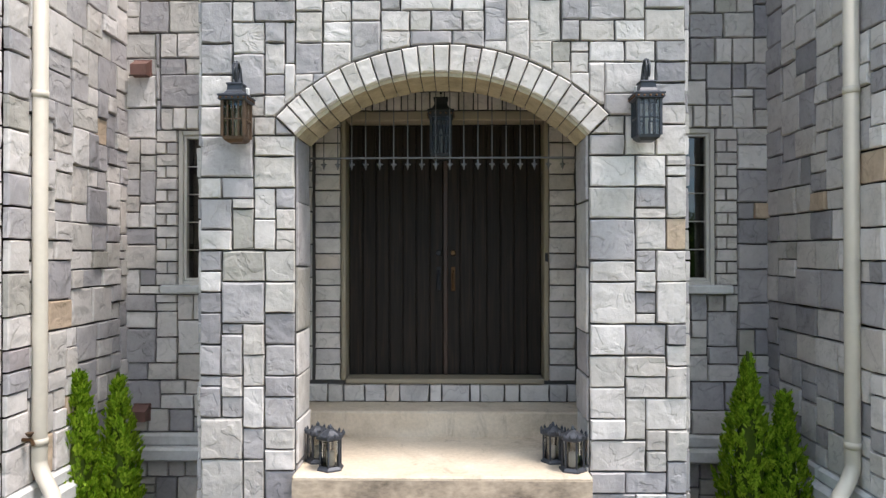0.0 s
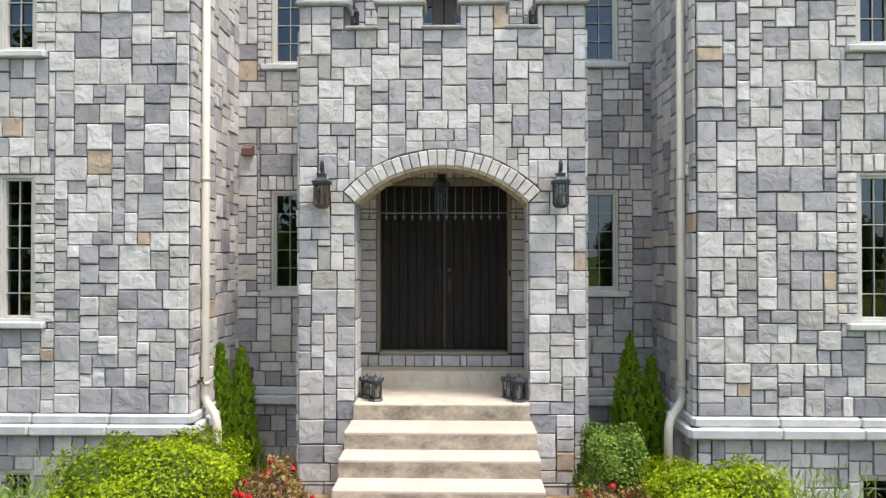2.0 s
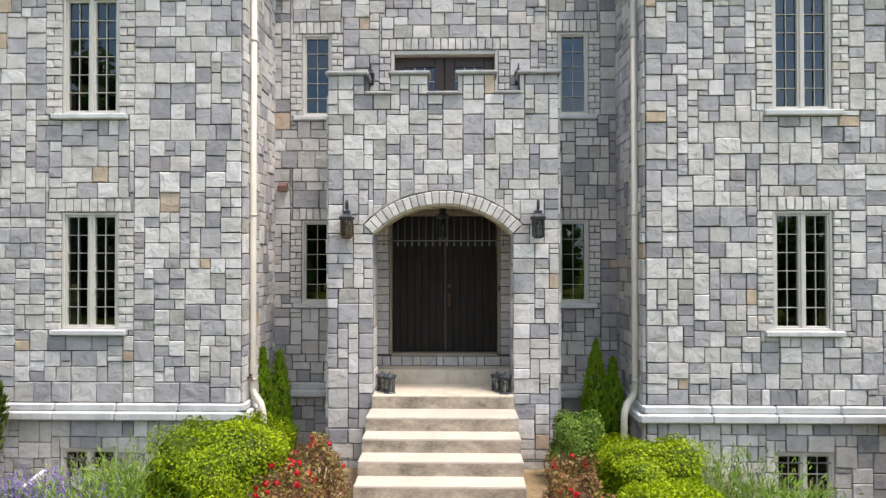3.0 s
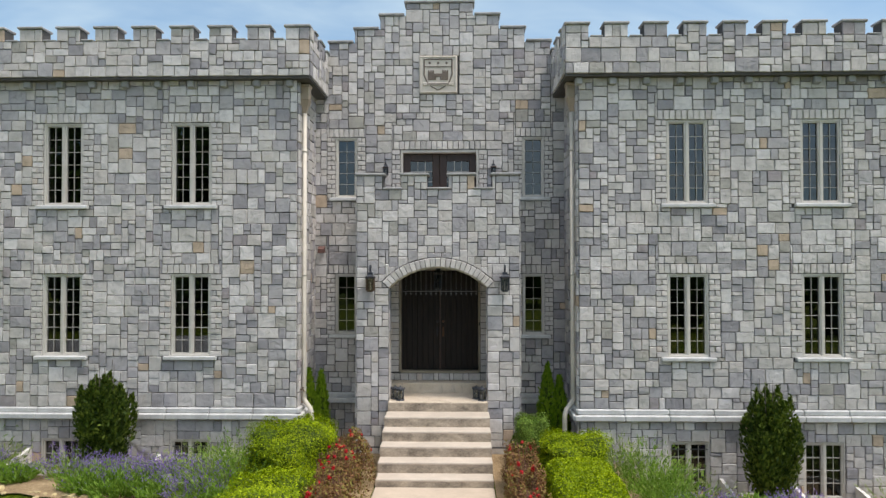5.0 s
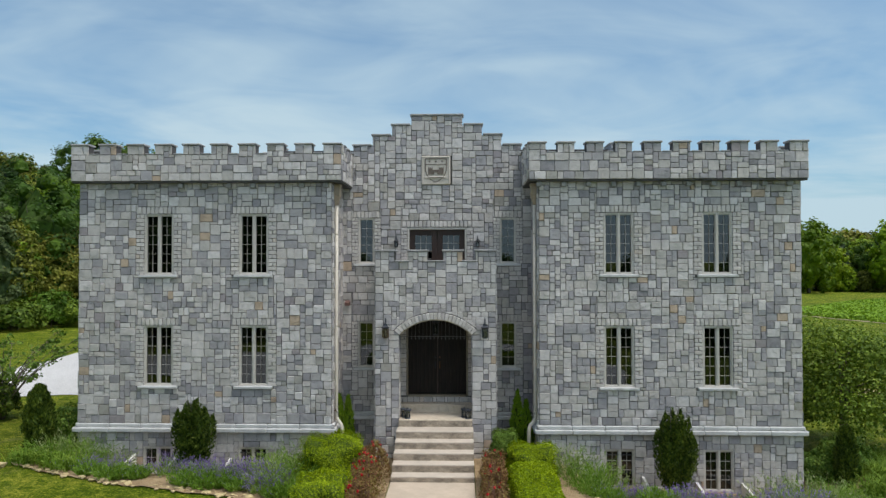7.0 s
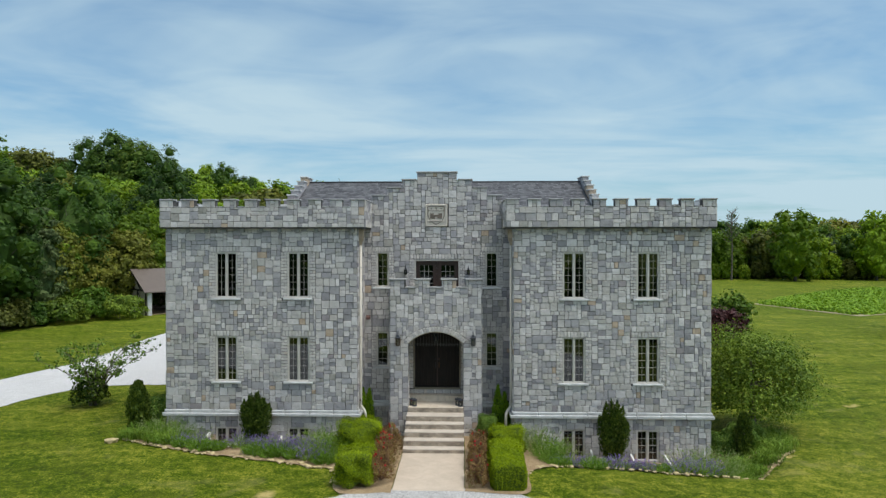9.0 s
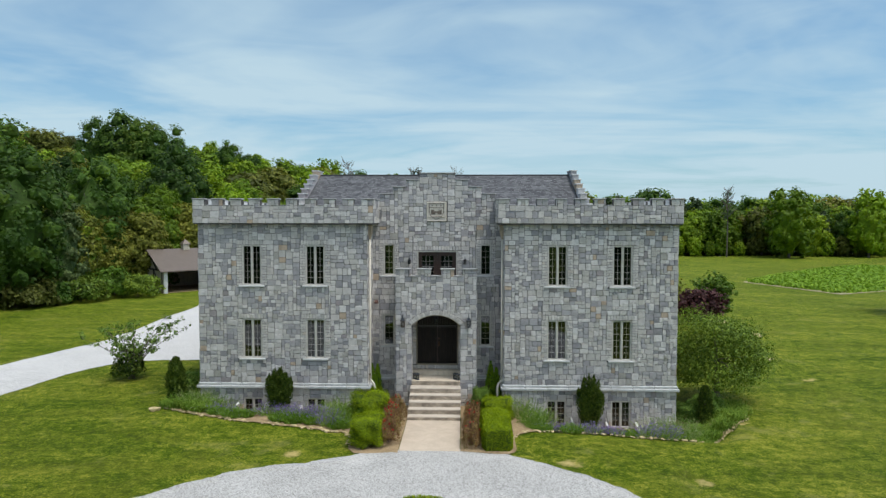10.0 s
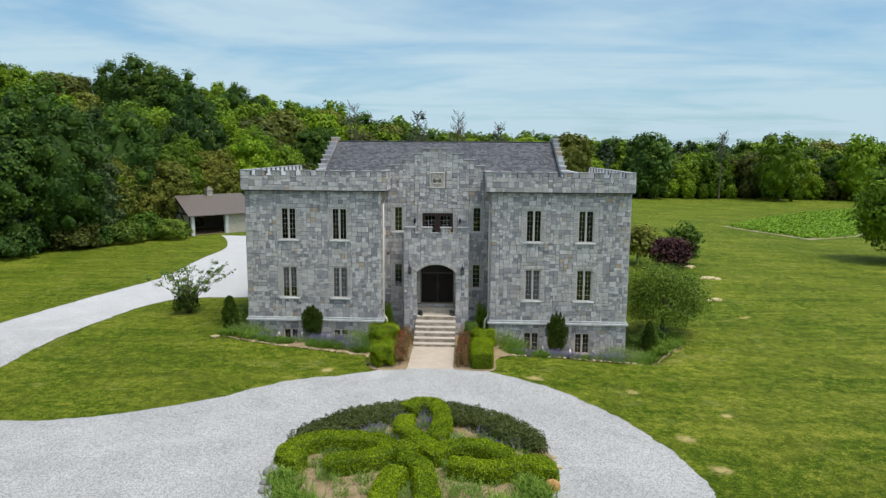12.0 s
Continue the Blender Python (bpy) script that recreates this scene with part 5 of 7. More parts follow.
for s in (-1, 1):
    px, py = s * (XI - 0.085), 0.28
    g = Geo()
    g.tube([(px, py, 7.15), (px, py, 1.02), (px, py - 0.0, 0.98), (px - s * 0.05, py - 0.03, 0.90), (px - s * 0.15, py - 0.09, 0.80), (px - s * 0.19, py - 0.12, 0.70), (px - s * 0.2, py - 0.125, 0.60), (px - s * 0.2, py - 0.125, -0.45)], 0.052, 14)
    for z in (1.12, 3.62, 6.3):
        g.tube([(px, py, z), (px, py, z + 0.05)], 0.057, 14)
    dsp = part("downspout", g, M_PIPE, HOUSE, "round cream downspout", smooth=True)
    hd = Geo()
    hd.box(px - 0.12, px + 0.12, py - 0.12, py + 0.12, 7.42, 7.76, 0.015)
    hd.box(px - 0.14, px + 0.14, py - 0.14, py + 0.14, 7.70, 7.77, 0.012)
    hd.lathe([(0.06, 7.14), (0.075, 7.2), (0.165, 7.42)], 4, (px, py, 0), math.pi / 4)
    part("leader_head", hd, M_HEAD, dsp, "tan metal leader head")
bib = thing("hose_tap", "rusty brass hose tap on the return wall", "tap", pose(-XI + 0.03, 0.16, 1.19))
part("body", Geo().tube([(0, 0, 0), (0.07, 0, 0), (0.09, 0, -0.04)], 0.014, 8), M_BRASS, bib)
part("wheel", Geo().tube([(0.06, 0, 0.02), (0.06, 0, 0.05)], [0.012, 0.03], 8), M_COPPER, bib)
for z, sz in ((4.21, 0.075), (1.03, 0.07)):
    vt = thing("wall_vent", "small red-brown vent hood on the centre wall", "vent", pose(-2.80, YC - 0.03, z), "wall vents")
    part("plate", Geo().box(-sz - 0.01, sz + 0.01, -0.01, 0.03, -sz - 0.01, sz + 0.01, 0.004), M_RED, vt)
    part("hood", Geo().add([(-sz, -0.10, -sz), (sz, -0.10, -sz), (sz, -0.10, sz * 0.3), (-sz, -0.10, sz * 0.3), (-sz, -0.01, -sz), (sz, -0.01, -sz), (sz, -0.01, sz), (-sz, -0.01, sz)],
                           [(0, 1, 2, 3), (3, 2, 6, 7), (0, 3, 7, 4), (1, 5, 6, 2), (0, 4, 5, 1)]), M_RED, vt)


# ---------------- ground ----------------
def smooth(a, b, t):
    t = min(1, max(0, (t - a) / (b - a)))
    return t * t * (3 - 2 * t)


def ground_z(x, y):
    z = -0.27 + 0.25 * smooth(3, 11, -x) - 0.36 * smooth(4, 12, x) * smooth(-14, -3, y)
    z -= 1.3 * smooth(16, 60, x) * smooth(5, 80, y)
    z += 23 * smooth(66, 185, 0.75 * y - 0.65 * x) * smooth(-10, 85, -x) * (1 - smooth(215, 300, y)) 
    z -= 0.62 * smooth(3.4, 4.8, x) * (1 - smooth(10.6, 13.0, x)) * smooth(-3.1, -1.7, y)
    z -= 0.42 * smooth(3.4, 4.6, -x) * (1 - smooth(9.4, 10.6, -x)) * smooth(-1.7, -0.9, y)
    z += 0.05 * math.sin(x * 0.21 + 1.3) * math.sin(y * 0.17) * smooth(14, 30, math.hypot(x, y + 6))
    return z


def axis(near, mid, far):
    a = list(np.arange(-near, near + 0.01, 0.5)) + [s * v for s in (-1, 1) for v in np.arange(near + 3, mid, 4.0)] + [s * v for s in (-1, 1) for v in (mid + 30, mid + 90, 400, 700, far)]
    return sorted(float(v) for v in a)


gx, gy = axis(32, 180, 2500), axis(40, 190, 2500)
gv = [(x, y, ground_z(x, y)) for y in gy for x in gx]
nx = len(gx)
inside = lambda x, y: -XO < x < XO and 0.2 < y < 23.8
gf = [(j * nx + i, j * nx + i + 1, (j + 1) * nx + i + 1, (j + 1) * nx + i) for j in range(len(gy) - 1) for i in range(nx - 1) if not (inside(gx[i], gy[j]) and inside(gx[i + 1], gy[j + 1]))]
gme = bpy.data.meshes.new("ground")
gme.from_pydata(gv, [], gf)
ground = part("ground", gme, M_LAWN, smooth=True)
tagged(ground, "mown green lawn with dry patches round the house", "lawn", kind="structure")


def drape(name, rings, lift, material, label, cat, kind="structure"):
    """A sheet between rows of points, laid on the ground."""
    n = len(rings[0])
    vs = [(x, y, ground_z(x, y) + lift) for r in rings for x, y in r]
    fs = [(j * n + i, j * n + i + 1, (j + 1) * n + i + 1, (j + 1) * n + i) for j in range(len(rings) - 1) for i in range(n - 1)]
    me = bpy.data.meshes.new(name)
    me.from_pydata(vs, [], fs)
    ob = part(name, me, material, smooth=True)
    return tagged(ob, label, cat, kind=kind)


def spline(pts, n):
    """Points along a smooth line through pts."""
    P = [Vector(p) for p in pts]
    P = [P[0] * 2 - P[1], *P, P[-1] * 2 - P[-2]]
    out = []
    for i in range(1, len(P) - 2):
        for k in range(n):
            t = k / n
            a, b, c, d = P[i - 1], P[i], P[i + 1], P[i + 2]
            out.append(0.5 * (2 * b + (c - a) * t + (2 * a - 5 * b + 4 * c - d) * t * t + (3 * b - a - 3 * c + d) * t ** 3))
    return out + [P[-2]]


wob = lambda t, s=1.0: s * (0.10 * math.sin(t * 1.7) + 0.07 * math.sin(t * 4.3 + 1) + 0.04 * math.sin(t * 9.1 + 2))
IC, IR = (0.1, -15.15), 4.6
RING_A = (0, 12, 28, 41, 57, 71, 84, 96, 108, 117, 132, 180, 270, 349, 360)
RING_R = (9.0, 8.8, 8.7, 8.9, 9.25, 9.75, 10.1, 9.95, 9.7, 9.5, 9.8, 9.6, 9.4, 9.4, 9.0)
ring = []
for k in range(577):
    t = 2 * math.pi * k / 576
    ro = float(np.interp(math.degrees(t), RING_A, RING_R)) + wob(t * 9, 0.5) + (R.uniform(-0.025, 0.025) if 0 < k < 576 else 0.0)
    c, s = math.cos(t), math.sin(t)
    ring.append([(IC[0] + q * c, IC[1] + q * s) for q in np.linspace(IR - 0.25, ro, 6)])
drape("gravel_drive", ring, 0.035, M_GRAVEL, "pale gravel turning circle round the planted island", "drive")
edge_in = spline([(-2.0, -6.9), (-6.2, -8.5), (-9.9, -11.2), (-12.5, -12.5), (-15.5, -12.9), (-18.6, -11.0), (-19.6, -7.2), (-20.0, -2.3), (-19.5, 2.6), (-18.9, 5.6), (-17.2, 7.9), (-13.2, 8.4), (-10.6, 8.6)], 30)
edge_out = spline([(-2.0, -22.5), (-8.0, -22.0), (-13.5, -21.0), (-18.0, -19.5), (-22.0, -17.0), (-25.0, -12.0), (-26.2, -7.0), (-25.6, -2.0), (-24.8, 2.0), (-23.6, 8.0), (-22.2, 14.0), (-21.5, 17.5), (-10.6, 26.0)], 30)
rows_ = [[tuple(np.array(a[:2]) * (1 - q) + np.array(b[:2]) * q + wob(i * 0.24 + 5 * q, 0.35) + R.uniform(-0.02, 0.02)) for q in np.linspace(0, 1, 7)] for i, (a, b) in enumerate(zip([v.to_2d() if hasattr(v, "to_2d") else v for v in edge_in], edge_out))]
drape("driveway", rows_, 0.027, M_GRAVEL, "pale gravel driveway sweeping past the house", "drive")
back = spline([(-22.0, 15.0), (-22.8, 24.0), (-23.0, 31.0), (-25.0, 37.0), (-27.0, 41.0)], 8)
drape("driveway_branch", [[(p.x + q, p.y) for q in np.linspace(0, 9.5, 5)] for p in back], 0.019, M_GRAVEL, "pale gravel drive running to the garage shed", "drive")

# planting beds of mulch
bedL = spline([(-11.6, -1.1), (-10.5, -1.75), (-8.2, -2.5), (-6.3, -2.8), (-4.3, -3.2), (-3.2, -3.75), (-2.75, -5.5), (-1.12, -5.6)], 8)
bedR = spline([(1.12, -5.38), (2.98, -5.5), (3.25, -3.6), (4.5, -2.95), (6.4, -2.95), (8.2, -3.1), (9.7, -2.95), (11.4, -2.0), (13.2, -0.2), (14.0, 1.7)], 8)
drape("planting_bed", [[(p.x + wob(p.x * 3, 0.4), p.y + (0.15 - p.y) * q + wob(p.x * 2, 0.4) * (1 - q)) for q in np.linspace(0, 1, 6)] for p in bedL], 0.04, M_MULCH, "brown mulch bed along the front of the house", "planting bed")
drape("planting_bed", [[(p.x + (wob(p.y * 3, 0.4) if p.x > 3.7 else 0.0) + ((min(p.x, 10.6) - p.x) * q if p.x > 10.6 else 0), p.y + (max(0.15, min(p.y, 3)) - p.y) * q) for q in np.linspace(0, 1, 12)] for p in bedR], 0.05, M_MULCH, "brown mulch bed along the front of the house", "planting bed")
drape("planting_bed", [[(x, y) for x in np.linspace(-XI, XI, 8)] for y in np.linspace(0.14, YC, 4)], 0.045, M_MULCH, "brown mulch in the entrance recess", "planting bed")
isl = [[(IC[0] + IR * q * math.cos(t), IC[1] + IR * q * math.sin(t)) for q in np.linspace(0.01, 1, 8)] for t in np.linspace(0, 2 * math.pi, 73)]
drape("island_bed", isl, 0.05, M_MULCH, "dry mulch bed inside the turning circle", "planting bed")


def rock_mesh(seed, fine=1, material=None):
    r = random.Random(seed)
    bm = bmesh.new()
    bmesh.ops.create_icosphere(bm, subdivisions=fine, radius=1)
    for v in bm.verts:
        v.co *= r.uniform(0.75, 1.15) if fine == 1 else r.uniform(0.94, 1.06)
    me = bpy.data.meshes.new("edging_stone")
    bm.to_mesh(me)
    bm.free()
    me.materials.append(material or M_ROCK)
    return me


ROCKS = [rock_mesh(s) for s in range(6)]


def edging(line, group, gapf=1.0):
    for i in range(len(line) - 1):
        a, b = line[i], line[i + 1]
        n = max(1, int((b - a).length / (0.15 * gapf)))
        for k in range(n):
            p = a + (b - a) * (k / n)
            if R.random() < 0.25:
                continue
            ob = new("edging_stone", R.choice(ROCKS))
            x, y = p.x + R.uniform(-0.10, 0.10), p.y + R.uniform(-0.10, 0.24)
            s = R.choice((0.04, 0.05, 0.06, 0.075, 0.095)) * R.uniform(0.8, 1.2)
            ob.matrix_basis = pose(x, y, ground_z(x, y) + 0.045, 0, 0, R.uniform(0, 360)) @ Matrix.Diagonal((s * 1.4, s, s * 0.55, 1))
            tagged(ob, "flat tan fieldstone edging the flower bed", "edging stone", group)


for x, y, s in ((22.5, 27.0, 0.6), (22.2, 21.3, 0.6), (23.0, 21.0, 0.4), (20.0, 12.9, 0.4), (19.3, 12.5, 0.3)):
    ob = new("flat_rock", ROCKS[int(x * 3) % 6])
    ob.matrix_basis = pose(x, y, ground_z(x, y) + 0.02, 0, 0, x * 50) @ Matrix.Diagonal((s * 1.5, s, s * 0.25, 1))
    tagged(ob, "pale flat rock lying in the lawn", "rock", "lawn rocks")


bedL_, bedR_ = [Vector((p[0], p[1], 0)) for p in bedL], [Vector((p[0], p[1], 0)) for p in bedR]


# ---------------- plants ----------------
def leaf_quads(c, n, size, stretch=1.6, jitter=0.6):
    """Diamond leaves at points c facing roughly n: an array (count, 4, 3)."""
    k = len(c)
    n = n + rng.normal(0, jitter, (k, 3))
    n /= np.linalg.norm(n, axis=1, keepdims=True) + 1e-9
    t = np.cross(n, rng.normal(0, 1, (k, 3)))
    t /= np.linalg.norm(t, axis=1, keepdims=True) + 1e-9
    b = np.cross(n, t)
    s = size * rng.uniform(0.6, 1.35, (k, 1))
    return np.stack([c - t * s * stretch * 0.5, c + b * s * 0.5 + n * s * 0.1, c + t * s * stretch * 0.5, c - b * s * 0.5 + n * s * 0.1], axis=1)


def on_sphere(k):
    d = rng.normal(0, 1, (k, 3))
    return d / np.linalg.norm(d, axis=1, keepdims=True)


def clumps(centres, radii, per, size, squash=0.8, stretch=1.5, up=0.55):
    """Leaves over many small rounded clumps."""
    out = []
    for c, r in zip(centres, radii):
        d = on_sphere(per)
        rad = r * rng.uniform(0.60, 1.16, (per, 1))
        p = np.array(c) + d * rad * (1, 1, squash)
        out.append(leaf_quads(p, d + (0, 0, up), size, stretch, 0.42))
    return np.concatenate(out)


def crown_points(k, rx, rz, seed, hollow=0.62, bottom=-0.8):
    """Clump centres near the outside of an uneven rounded crown."""
    r = np.random.default_rng(seed)
    d = r.normal(0, 1, (k * 3, 3))
    d /= np.linalg.norm(d, axis=1, keepdims=True)
    d = d[d[:, 2] > bottom][:k]
    lump = 0.92 + 0.11 * np.sin(d[:, 0] * 4.1 + seed) + 0.10 * np.sin(d[:, 1] * 5.3 + seed * 2) + 0.08 * np.sin(d[:, 2] * 6 + seed)
    rad = r.uniform(hollow, 1.0, len(d)) * lump
    return d * rad[:, None] * (rx, rx, rz)


ICO = [(0, 0, -1)] + [(0.894 * math.cos(a), 0.894 * math.sin(a), z) for z, o in ((-0.447, 0.0), (0.447, math.pi / 5)) for a in [o + 2 * math.pi * i / 5 for i in range(5)]] + [(0, 0, 1)]
ICO_F = [(0, 1 + (i + 1) % 5, 1 + i) for i in range(5)] + [(1 + i, 1 + (i + 1) % 5, 6 + i) for i in range(5)] + [(1 + (i + 1) % 5, 6 + (i + 1) % 5, 6 + i) for i in range(5)] + [(11, 6 + i, 6 + (i + 1) % 5) for i in range(5)]


def clump_cores(centres, radii, squash, seed):
    """The dense insides of leaf clumps, which close the view through a crown."""
    r = random.Random(seed)
    g = Geo()
    for c, q in zip(centres, radii):
        g.add([(c[0] + x * q * r.uniform(0.6, 1.0), c[1] + y * q * r.uniform(0.6, 1.0), c[2] + z * q * squash * r.uniform(0.6, 1.0)) for x, y, z in ICO], ICO_F)
    return g


def tree(name, h, rx, seed, mat, label, cat="tree", trunk=0.30, nclump=130, per=26, leaf=0.42, clear=0.25, clump_r=0.16, shape=0.0, squash=0.8):
    """A tree standing at the origin: a tapered trunk with limbs, and a crown of leaf clumps. shape > 0 narrows the top."""
    ob = thing(name, label, cat)
    r = random.Random(seed)
    rz = h * (1 - clear) / 2
    cz = h - rz
    t = Geo()
    pts = [(0, 0, -0.3), (r.uniform(-0.1, 0.1), r.uniform(-0.1, 0.1), h * 0.25), (r.uniform(-0.3, 0.3), r.uniform(-0.3, 0.3), h * 0.55), (r.uniform(-0.4, 0.4), r.uniform(-0.4, 0.4), h * 0.88)]
    t.tube(pts, [trunk * 1.25, trunk * 0.85, trunk * 0.5, trunk * 0.12], 8)
    c = crown_points(nclump, rx, rz, seed)
    if shape:
        k = 1 - shape * (c[:, 2] / rz * 0.5 + 0.5)
        c[:, 0] *= k
        c[:, 1] *= k
    for i in range(9):
        q = c[r.randrange(len(c))] * 0.8 + (0, 0, cz)
        z0 = h * r.uniform(0.22, 0.5)
        t.tube([(0, 0, z0), (q[0] * 0.5, q[1] * 0.5, (z0 + q[2]) / 2 + 0.2), tuple(q)], [trunk * 0.4, trunk * 0.22, trunk * 0.06], 6)
    part("trunk", t, M_BARK, ob, smooth=True)
    cr = rx * clump_r * 2 * np.random.default_rng(seed).uniform(0.6, 1.3, len(c))
    v = clumps(c + (0, 0, cz), cr, per, leaf, squash)
    part("crown", quads("crown", v), mat, ob)
    return ob


def broadleaf(name, h, rx, seed, mat, label, cat="tree", trunk=0.3, n=5200, leaf=0.32, clear=0.0, shape=0.0, lobes=22):
    """A leafy tree at the origin: trunk and limbs, and a crown of overlapping uneven boughs, each a coat of leaves over a dense inside."""
    ob = thing(name, label, cat)
    g = np.random.default_rng(seed)
    rz = h * (1 - clear) / 2
    cz = h - rz
    i = np.arange(lobes)
    z = -0.80 + 1.76 * (i + 0.5) / lobes
    a, q = i * 2.39996 + seed, np.sqrt(np.maximum(1 - z * z, 0.0))
    d0 = np.stack([q * np.cos(a), q * np.sin(a), z], 1) + g.normal(0, 0.055, (lobes, 3))
    lr = g.uniform(0.26, 0.42, lobes) * rx * (22 / lobes) ** 0.25
    c = d0 * np.stack([rx - lr * 0.72, rx - lr * 0.72, rz - lr * 0.8], 1) * g.uniform(0.86, 1.0, (lobes, 1))
    k = 1 - shape * np.clip(c[:, 2] / rz * 0.5 + 0.5, 0, 1)
    c[:, 0] *= k
    c[:, 1] *= k
    lr = lr * (0.35 + 0.65 * k)
    out = c / (np.linalg.norm(c, axis=1, keepdims=True) + 1e-6)
    j = g.choice(lobes, n, p=lr ** 2 / (lr ** 2).sum())
    d = on_sphere(n)
    back = np.sum(d * out[j], 1)
    d = np.where((back < -0.15)[:, None], d - 2 * back[:, None] * out[j], d)
    ph = g.uniform(0, 6.28, (lobes, 3))[j]
    lump = 1 + 0.12 * np.sin(d[:, 0] * 5.5 + ph[:, 0]) + 0.12 * np.sin(d[:, 1] * 6.5 + ph[:, 1]) + 0.10 * np.sin(d[:, 2] * 7.5 + ph[:, 2])
    rad = lr[j] * lump * np.clip(g.normal(0.98, 0.10, n), 0.55, 1.3)
    p = c[j] + d * rad[:, None] * (1, 1, 1.0) + (0, 0, cz)
    part("crown", quads("crown", leaf_quads(p, d * 0.75 + out[j] * 0.45 + (0, 0, 0.30), leaf, 1.5, 0.50)), mat, ob)
    inside = clump_cores(c + (0, 0, cz), lr * 0.85, 1.0, seed)
    inside.add([(x * rx * 0.62, y * rx * 0.62, cz - 0.08 * rz + w * rz * 0.72) for x, y, w in ICO], ICO_F)
    tagged(part("inner_foliage", inside, mat, ob), kind="stuff")
    r = random.Random(seed)
    t = Geo().tube([(0, 0, -0.3), (r.uniform(-0.1, 0.1), r.uniform(-0.1, 0.1), h * 0.25), (r.uniform(-0.3, 0.3), r.uniform(-0.3, 0.3), h * 0.8)], [trunk * 1.25, trunk * 0.85, trunk * 0.2], 7)
    for b in range(6):
        e = c[r.randrange(lobes)] * 0.8 + (0, 0, cz)
        z0 = h * r.uniform(0.15, 0.45)
        t.tube([(0, 0, z0), (e[0] * 0.5, e[1] * 0.5, (z0 + e[2]) / 2 + 0.2), tuple(e)], [trunk * 0.4, trunk * 0.22, trunk * 0.06], 5)
    part("trunk", t, M_BARK, ob, smooth=True)
    return ob


def blob_bush(name, at, rx, ry, h, n, size, mat, label, cat, group="", flat=0.0, seed=0, lump=0.12, stretch=1.5, heart=None):
    """A rounded shrub: leaves in depth over a lumpy dome."""
    ob = thing(name, label, cat, at, group)
    r = np.random.default_rng(seed + 950)
    d = r.normal(0, 1, (n * 2, 3))
    d /= np.linalg.norm(d, axis=1, keepdims=True)
    d = d[d[:, 2] > -0.55][:n]
    if flat:
        d = d / (np.abs(d) ** (2 + flat * 5)).sum(1, keepdims=True) ** (1 / (2 + flat * 5)) * 0.92
    l = 1 + lump * (np.sin(d[:, 0] * 6 + seed) + np.sin(d[:, 1] * 7 + seed * 3) + np.sin(d[:, 2] * 6 + d[:, 0] * 4))
    rad = l * r.uniform(0.55, 1.04, len(d)) ** 0.4
    p = d * rad[:, None] * (rx, ry, h * 0.55) + (0, 0, h * 0.45)
    p[:, 2] = np.maximum(p[:, 2], 0.02)
    part("foliage", quads("foliage", leaf_quads(p, d + (0, 0, 0.3), size, stretch)), mat, ob)
    if heart:
        u, w = np.meshgrid(np.linspace(0, 2 * math.pi, 29)[:-1], np.linspace(-0.45, 1.0, 13) * math.pi / 2)
        e = np.stack([np.cos(u) * np.cos(w), np.sin(u) * np.cos(w), np.sin(w)], -1).reshape(-1, 3)
        if flat:
            e = e / (np.abs(e) ** (2 + flat * 5)).sum(1, keepdims=True) ** (1 / (2 + flat * 5)) * 0.92
        le = 1 + lump * (np.sin(e[:, 0] * 6 + seed) + np.sin(e[:, 1] * 7 + seed * 3) + np.sin(e[:, 2] * 6 + e[:, 0] * 4))
        e = e * le[:, None] * 0.86 * (rx, ry, h * 0.55) + (0, 0, h * 0.45)
        # core much darker than the leaves: shade between them put into its colour
        part("inner_foliage", Geo().add([tuple(q) for q in e], [(j * 28 + i, j * 28 + (i + 1) % 28, j * 28 + 28 + (i + 1) % 28, j * 28 + 28 + i) for j in range(12) for i in range(28)]), heart, ob, "dark solid core, inner shade put into its colour", smooth=True)
    stems = Geo()
    for k in range(5):
        a = k * 1.3 + seed
        stems.tube([(0.1 * rx * math.cos(a), 0.1 * ry * math.sin(a), -0.1), (0.5 * rx * math.cos(a), 0.5 * ry * math.sin(a), h * 0.6)], [0.02, 0.008], 5)
    part("branch", stems, M_BARK, ob)
    return ob


